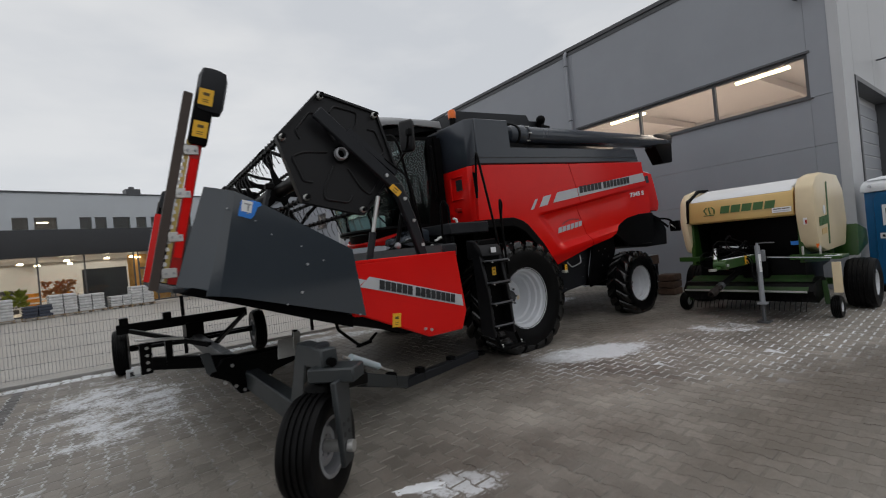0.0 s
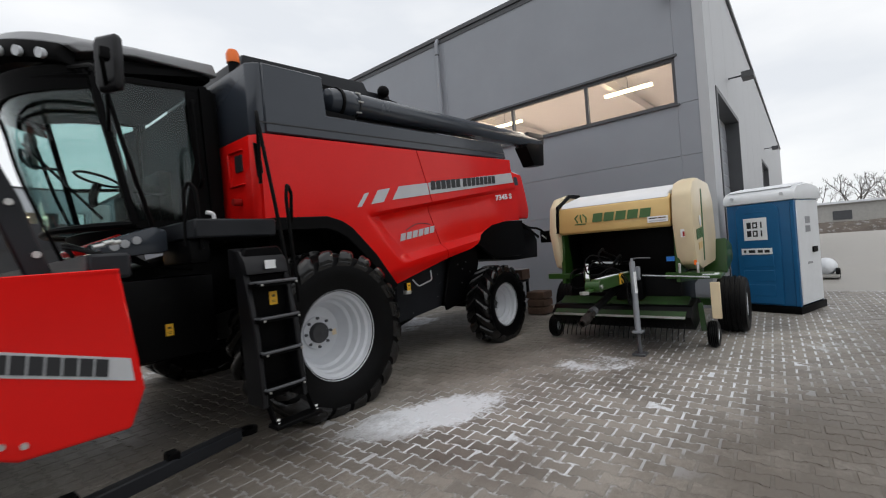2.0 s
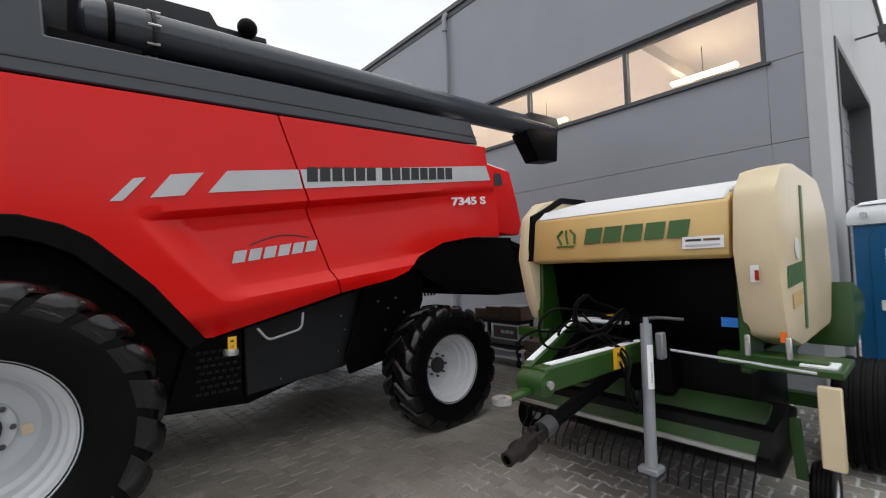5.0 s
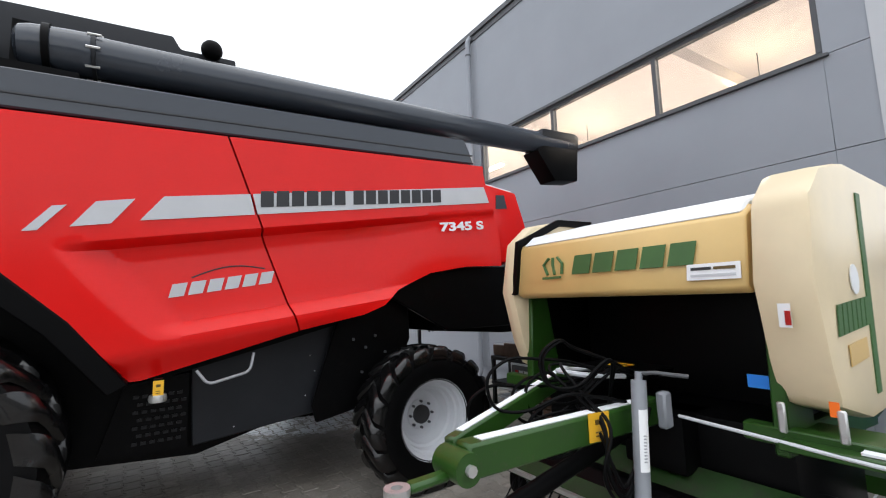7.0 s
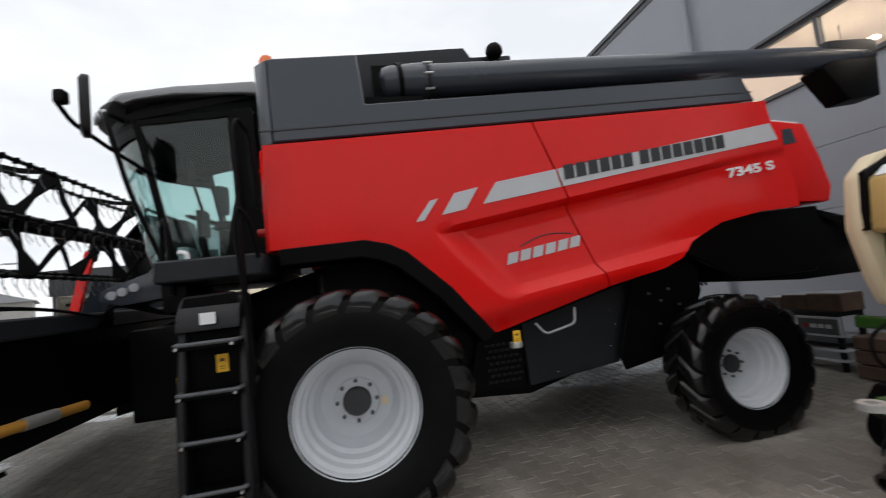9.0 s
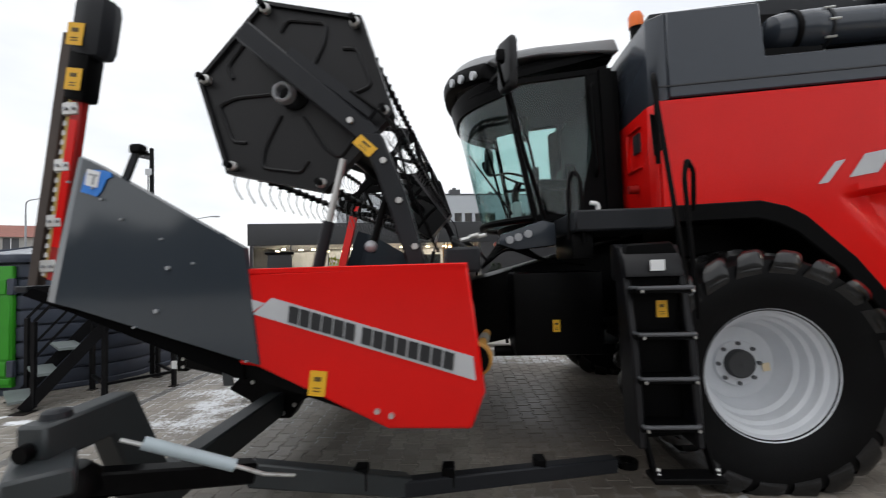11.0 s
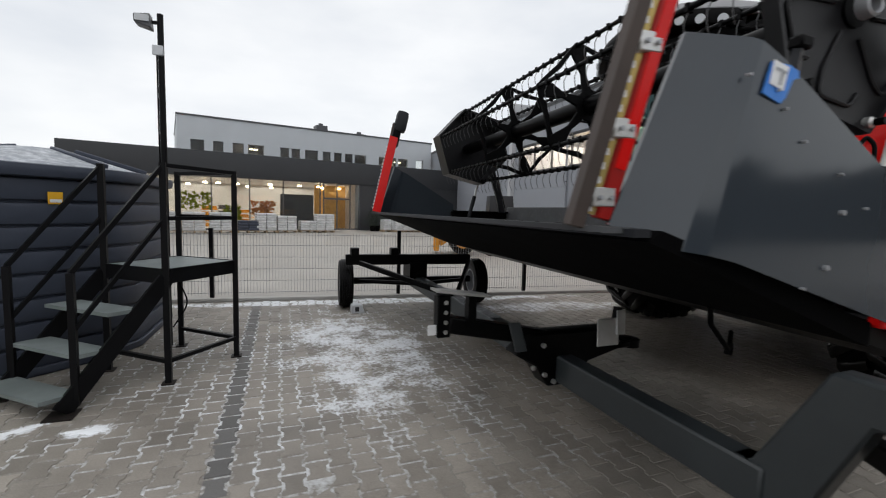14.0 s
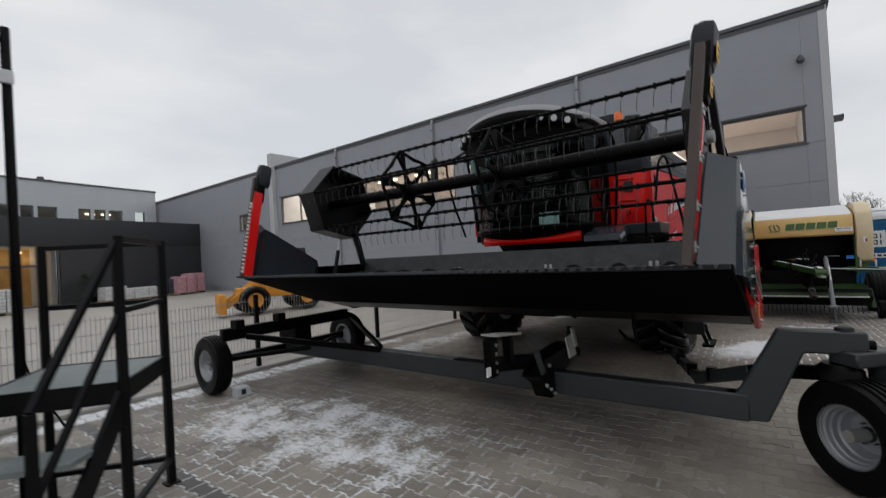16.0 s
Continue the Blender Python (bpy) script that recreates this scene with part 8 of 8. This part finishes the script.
# lamp pole behind the steps
LP = thing("lamp_pole", "thin dark pole with a small floodlight", "lamp post", (-1.65, 8.12, 0))
part("pole", rod(B(), (-1.65, 8.12, 0), (-1.65, 8.12, 3.55), 0.035, 12, 0.030), BLKSTEEL, LP)
part("floodlight", hexa(B(), [(-1.87, 8.04, 3.42), (-1.72, 8.04, 3.38), (-1.72, 8.19, 3.38), (-1.87, 8.19, 3.42), (-1.88, 8.06, 3.51), (-1.73, 8.06, 3.53), (-1.73, 8.17, 3.53), (-1.88, 8.17, 3.51)]), TRIMD, LP, "small grey floodlight head", bevel=0.01)
part("lamp_lens", box(B(), -1.86, 8.03, 3.435, -1.735, 8.039, 3.50), RIM, LP, "pale lamp glass")
part("lamp_arm", beam(B(), (-1.77, 8.12, 3.46), (-1.65, 8.12, 3.46), 0.03, 0.03), BLKSTEEL, LP)
part("junction_box", box(B(), -1.72, 8.06, 3.12, -1.62, 8.09, 3.22), RIM, LP, "small pale junction box", bevel=0.006)
part("cable", tube(B(), bend([(-1.68, 8.08, 3.14), (-1.68, 8.07, 2.0), (-1.64, 8.06, 1.0), (-1.42, 7.98, 0.5), (-1.57, 7.93, 0.25)]), 0.008, 6), BLACK, LP)
# wheelie bin beside the tank
WB = thing("wheelie_bin", "dark green wheelie bin with a snowy lid", "bin", (-4.05, 7.2, 0))
part("body", hexa(B(), [(-4.20, 7.0, 0.06), (-3.84, 7.0, 0.06), (-3.84, 7.45, 0.06), (-4.20, 7.45, 0.06), (-4.30, 6.95, 0.92), (-3.78, 6.95, 0.92), (-3.78, 7.5, 0.92), (-4.30, 7.5, 0.92)]), BIN, WB, bevel=0.02)
part("lid", box(B(), -4.34, 6.90, 0.92, -3.75, 7.55, 0.97), BIN, WB, bevel=0.02)
part("lid_snow", box(B(), -4.30, 6.94, 0.97, -3.79, 7.50, 1.03), SNOWM, WB, "snow on the lid", bevel=0.02)
for y in (7.08, 7.38):
    part("wheel", rod(B(), (-3.88, y, 0.10), (-3.88, y + 0.05, 0.10), 0.10, 16), RUBBER, WB)
# orange implement standing beyond the bin
OR = thing("orange_implement", "orange and yellow farm implement with a raised red arm", "implement", (-7.7, 10.2, 0), 15)
ox, oy = -7.7, 10.2
part("frame", box(B(), ox - 0.6, oy - 0.4, 0.25, ox + 0.8, oy + 0.3, 0.55), ORANGE, OR, bevel=0.04)
part("hopper", lathe(B(), [(0, 0.80), (0.22, 0.78), (0.36, 0.66), (0.42, 0.4), (0.36, 0.12), (0.2, 0.02), (0, 0.02)], (-5.75, 8.5, 0), (0, 0, 1), 20), ORANGE, OR, "round orange drum")
part("mast", beam(B(), (ox - 0.6, oy, 0.9), (ox + 0.3, oy, 3.3), 0.10, 0.14), RED_DULL, OR, "raised red arm", bevel=0.02)
for k in range(4):
    part("mast_clip", box(B(), ox - 0.45 + 0.2 * k, oy - 0.1, 1.4 + 0.5 * k, ox - 0.2 + 0.2 * k, oy + 0.1, 1.52 + 0.5 * k), RED, OR)
for x in (ox - 0.4, ox + 0.5):
    part("foot", box(B(), x - 0.12, oy - 0.3, 0, x + 0.12, oy + 0.2, 0.25), BLACKG, OR, bevel=0.02)

# ---- wheel loader and goods beyond the fence ----
LD = thing("wheel_loader", "small yellow wheel loader parked beyond the fence", "loader", (6.6, 17.6, 0), -18)
part("rear_body", prism(B(), [(6.3, 0.55), (6.3, 1.15), (7.0, 1.35), (8.2, 1.30), (8.4, 0.7), (8.2, 0.5)], 17.2, 18.2), LOADER, LD, bevel=0.05)
part("cab", prism(B(), [(6.9, 1.3), (6.95, 2.2), (7.8, 2.2), (7.9, 1.3)], 17.25, 18.15), INK, LD, "dark cab", bevel=0.03)
part("front_frame", box(B(), 5.5, 17.4, 0.4, 6.3, 18.0, 0.9), LOADER, LD, bevel=0.04)
for y in (17.35, 17.95):
    part("lift_arm", beam(B(), (6.2, y, 1.1), (5.1, y, 0.35), 0.10, 0.2), LOADER, LD, bevel=0.02)
part("quick_hitch", box(B(), 4.9, 17.2, 0.1, 5.1, 18.1, 0.75), LOADER, LD, bevel=0.03)
for x in (5.95, 7.7):
    for y, s in ((17.1, -1), (18.3, 1)):
        wheel(LD, "wheel", (x, y, 0.48), 0.48, 0.24, 0.34, s, lugs=16, lug=0.03, bolts=0, rim_mat=LOADER, dish=0.08)


PALLET = mat("pallet_wood", (0.30, 0.23, 0.15), 0.8, var=0.2)


def sack_pallet(x, y, rz, layers, cols_, material, label, group="pallets of goods before the showroom"):
    t = thing("sack_pallet", label, "pallet", (x, y, 0), rz, group)
    for k in range(5):
        part("pallet_board", box(B(), x - 0.6, y - 0.4 + k * 0.18, 0.10, x + 0.6, y - 0.32 + k * 0.18, 0.13), PALLET, t)
    for k in range(3):
        part("pallet_runner", box(B(), x - 0.6 + k * 0.55, y - 0.4, 0.0, x - 0.5 + k * 0.55, y + 0.4, 0.10), PALLET, t)
    r = random.Random(int(x * 7 + y * 3))
    for j in range(layers):
        for i in range(cols_):
            w = 1.16 / cols_
            x0 = x - 0.58 + i * w
            part("sack", box(B(), x0 + 0.01, y - 0.40 + r.uniform(-0.03, 0.03), 0.132 + j * 0.15, x0 + w - 0.01, y + 0.40, 0.275 + j * 0.15), material, t, bevel=0.05)
    return t


rng = random.Random(8)
fx = lambda d: (4.4 + d * 0.98, 34.9 + d * 0.201)
for k, d in enumerate((-15, -13.6, -12.4, -11.3, -10.0, -8.7, -7.2, -6.2, -5.0, -3.6, -2.6)):
    x, y = fx(d)
    sack_pallet(x + 0.4, y - 2.4 + rng.uniform(-0.3, 0.3), 11, rng.choice((4, 5, 6, 7)), 2, rng.choice((BAG, BAG, SLATE, BAG)), "pallet stacked with wrapped pale sacks")
for k, (d, m_) in enumerate(((2.6, BAG), (4.2, BAG), (5.6, SLATE), (6.6, PINK), (7.6, PINK), (3.4, BAG))):
    x, y = fx(d)
    sack_pallet(x, y - 2.0 - 0.5 * (k % 2), 11, (5, 4, 6, 7, 8, 4)[k], 2, m_, "pallet stacked with pink sacks" if m_ is PINK else "pallet stacked with wrapped pale sacks")
NEEDLE = mat("conifer_needles", (0.022, 0.04, 0.02), 0.8, var=0.3, scale=9)
for d in (1.5, 1.9):
    x, y = fx(d)
    t = thing("potted_conifer", "small dark potted conifer by the shop door", "plant", (x, y - 1.2, 0), group="potted conifers by the shop door")
    part("pot", lathe(B(), [(0.0, 0), (0.2, 0), (0.27, 0.4), (0.23, 0.4), (0.22, 0.35), (0, 0.35)], (x, y - 1.2, 0), (0, 0, 1), 14), BLACK, t)
    bm = B()
    r = random.Random(int(d * 10))
    for k in range(800):
        z = r.uniform(0.35, 1.65)
        rad = (1.75 - z) * 0.66 * math.sqrt(r.random())
        a = r.uniform(0, 6.283)
        p = Vector((x + rad * math.cos(a), y - 1.2 + rad * math.sin(a), z))
        e = Vector((math.cos(a), math.sin(a), r.uniform(0.1, 0.8))).normalized() * r.uniform(0.10, 0.20)
        s = Vector((-math.sin(a), math.cos(a), 0)) * 0.02
        bm.faces.new([bm.verts.new(v) for v in (p - s, p + s, p + e)])
    part("crown", bm, NEEDLE, t)
# covered trailer behind the toilet
CV = thing("covered_trailer", "small trailer under a white sheet on a pallet", "trailer", (17.2, -0.45, 0), -4)
part("bed", box(B(), 16.6, -0.85, 0.06, 17.8, -0.05, 0.18), PLASTER, CV, bevel=0.02)
bm = lathe(B(), [(0.36 * math.sin(math.pi * k / 10), -0.55 * math.cos(math.pi * k / 10)) for k in range(11)], (17.2, -0.45, 0.48), (1, 0, 0.05), 20)
part("white_sheet", bm, SNOWM, CV, "rumpled white sheet")
wheel(CV, "wheel", (16.9, -0.80, 0.22), 0.22, 0.12, 0.14, -1, bolts=0, dish=0.04)
CV.matrix_world = pose(17.2, -0.02, 0, 0, 0, -4) @ Matrix.Diagonal((0.62, 0.62, 0.62, 1))
# timber and jack stored by the hall wall
TS = thing("timber_stack", "weathered timber blocks on a dark rack with a small sign", "timber", (11.2, 5.9, 0), -3)
WOOD = mat("weathered_wood", (0.11, 0.065, 0.045), 0.85, var=0.4)
part("rack", box(B(), 10.95, 5.45, 0.66, 11.35, 6.45, 0.72), BLKSTEEL, TS, bevel=0.008)
for x in (10.96, 11.30):
    for y in (5.46, 6.40):
        part("rack_leg", box(B(), x, y, 0, x + 0.05, y + 0.05, 0.66), BLKSTEEL, TS)
part("rack_shelf", box(B(), 10.95, 5.45, 0.30, 11.35, 6.45, 0.34), BLKSTEEL, TS)
for k, (y, w, h) in enumerate(((5.40, 0.42, 0.22), (5.84, 0.34, 0.20), (6.20, 0.26, 0.16))):
    part("block", box(B(), 10.97 + 0.02 * k, y, 0.722, 11.32, y + w, 0.722 + h), WOOD, TS, bevel=0.01)
    part("block_top", box(B(), 10.98 + 0.02 * k, y + 0.01, 0.722 + h, 11.31, y + w - 0.01, 0.727 + h), RIM_DULL, TS)
sn = part("small_sign", box(B(), 10.925, 5.42, 0.42, 10.945, 5.96, 0.66), RIM, TS, "small pale framed sign")
part("sign_print", box(B(), 10.920, 5.445, 0.445, 10.924, 5.935, 0.635), TRIMD, sn)
for y0, y1, m_ in ((5.80, 5.86, RED_DULL), (5.70, 5.78, RIM), (5.61, 5.68, RIM), (5.52, 5.59, RIM)):
    part("sign_bar", box(B(), 10.916, y0, 0.52, 10.919, y1, 0.57), m_, sn)
for z in (0.12, 0.24):
    part("pale_board", box(B(), 10.93, 5.38, z, 11.36, 6.3, z + 0.03), RIM, TS, "pale board on the rack", bevel=0.004)
CT = thing("wooden_crate", "weathered brown wooden crate standing by the wall", "crate", (10.9, 5.0, 0), -3)
for k in range(3):
    part("crate_board", box(B(), 10.72, 4.82, 0.02 + 0.16 * k, 11.1, 5.22, 0.165 + 0.16 * k), WOOD, CT, bevel=0.012)
# ---- thin snow left on the paving ----
def snow_patch(cx, cy, rx, ry, turn, seed):
    bm = B()
    n, rings = 56, 7
    c, s = math.cos(radians(turn)), math.sin(radians(turn))
    prev = None
    for j in range(rings + 1):
        q = j / rings
        ring = []
        for k in range(n):
            a = 2 * math.pi * k / n
            e = 1 + 0.55 * noise.noise((math.cos(a) * 1.6 + seed, math.sin(a) * 1.6, 0.3)) + 0.22 * noise.noise((math.cos(a) * 6 + seed, math.sin(a) * 6, 0.7))
            u, v = rx * e * q * math.cos(a), ry * e * q * math.sin(a)
            x, y = cx + u * c - v * s, cy + u * s + v * c
            ring.append(bm.verts.new((x, y, -0.004 + 0.011 * (1 - q ** 3) + 0.003 * noise.noise((x * 5, y * 5, 0)))))
        if prev:
            for k in range(n):
                bm.faces.new((prev[k], prev[(k + 1) % n], ring[(k + 1) % n], ring[k]))
        prev = ring
    bmesh.ops.recalc_face_normals(bm, faces=bm.faces)
    return single("snow_patch", bm, SNOWM, "thin patch of trodden snow on the paving", "snow", (cx, cy, 0), group="snow patches on the yard")


for i, p in enumerate(((1.92, 2.74, 0.20, 0.06, -32), (-2.3, 6.2, 0.30, 0.05, 35), (-1.75, 6.15, 0.12, 0.05, 0))):
    snow_patch(*p, i * 3.7)
bm = B()
prism(bm, [(-4.75, -3.4), (14.6, -3.4), (14.6, 1.7), (12.0, 1.75), (12.3, 8.1), (8.1, 8.2), (8.0, 9.4), (0, 10.28), (-4.75, 10.75)], -0.013, -0.0035, "z")
single("paving_bed", bm, BED, "joint sand and snow between the paving stones", "paving", (0, 0, 0), kind="structure")

# ---- paving stones ----
PV = thing("pavement", "wave-edged grey concrete paving with snow in its joints", "paving", (6.5, 3.5, 0), kind="structure")
HALF = [(0.0765, -0.0955), (0.0765, -0.059), (0.054, -0.035), (0.054, 0.035), (0.0765, 0.059), (0.0765, 0.0955)]
RING = HALF + [(-x, -y) for x, y in HALF]
NR = len(RING)
RING = [(x * 0.945, y * 0.955) for x, y in RING]
T_IN = [(x * 0.945, y * 0.955) for x, y in RING]
STONE_V = np.array([(*p, 0.0) for p in T_IN] + [(*p, -0.005) for p in RING] + [(*p, -0.05) for p in RING])
STONE_F = [list(range(NR))] + [[i, NR + i, NR + (i + 1) % NR, (i + 1) % NR] for i in range(NR)] + [[NR + i, 2 * NR + i, 2 * NR + (i + 1) % NR, NR + (i + 1) % NR] for i in range(NR)]
stone_mesh = bpy.data.meshes.new("paving_stone")
stone_mesh.from_pydata(STONE_V.tolist(), [], STONE_F)
stone_mesh.materials.append(PAVER)
PX, PY = 0.140, 0.200
verts, faces, dverts, dfaces = [], [], [], []
r = random.Random(3)
for i in range(-36, 104):
    for j in range(-17, 52):
        x, y = i * PX, j * PY + (0.1 if i % 2 else 0.0)
        if y > 10.34 - 0.105 * x - 0.1 or (x > 11.95 + 0.045 * (y - 1.8) and y > 1.75) or y < -3.2:
            continue
        if x < -4.6 or (y > 8 and x > 8) or (y > 5.6 and 5.6 < x < 8 and y > 8.5):
            continue
        dz, tx, ty, rz = r.gauss(0, 0.0013), r.gauss(0, 0.010), r.gauss(0, 0.010), r.gauss(0, 0.006)
        if 5.3 <= x <= 7.3 and 1.25 <= y <= 4.95:
            ob = new("paving_stone", stone_mesh)
            ob.parent = PV
            ob.matrix_basis = Matrix.Translation((x - 6.5, y - 3.5, dz)) @ Euler((tx, ty, rz)).to_matrix().to_4x4()
            continue
        dark = -0.90 < x < -0.78
        vs, fs = (dverts, dfaces) if dark else (verts, faces)
        m = np.array((Matrix.Translation((x - 6.5, y - 3.5, dz)) @ Euler((tx, ty, rz)).to_matrix().to_4x4()))
        n0 = len(vs) * 3 * NR
        vs.append(STONE_V @ m[:3, :3].T + m[:3, 3])
        fs.append((np.array([n0])))
for name, vs, material, label in (("paving_field", verts, PAVER_J, "grey wave-edged paving stones"), ("dark_paving_row", dverts, DARKPAVER, "row of dark paving stones")):
    me = bpy.data.meshes.new(name)
    allv = np.concatenate(vs)
    allf = [[q + k * 3 * NR for q in f] for k in range(len(vs)) for f in STONE_F]
    me.from_pydata(allv.tolist(), [], allf)
    me.materials.append(material)
    ob = new(name, me)
    ob.parent = PV
    ob["label"], ob["kind"] = label, "stuff"
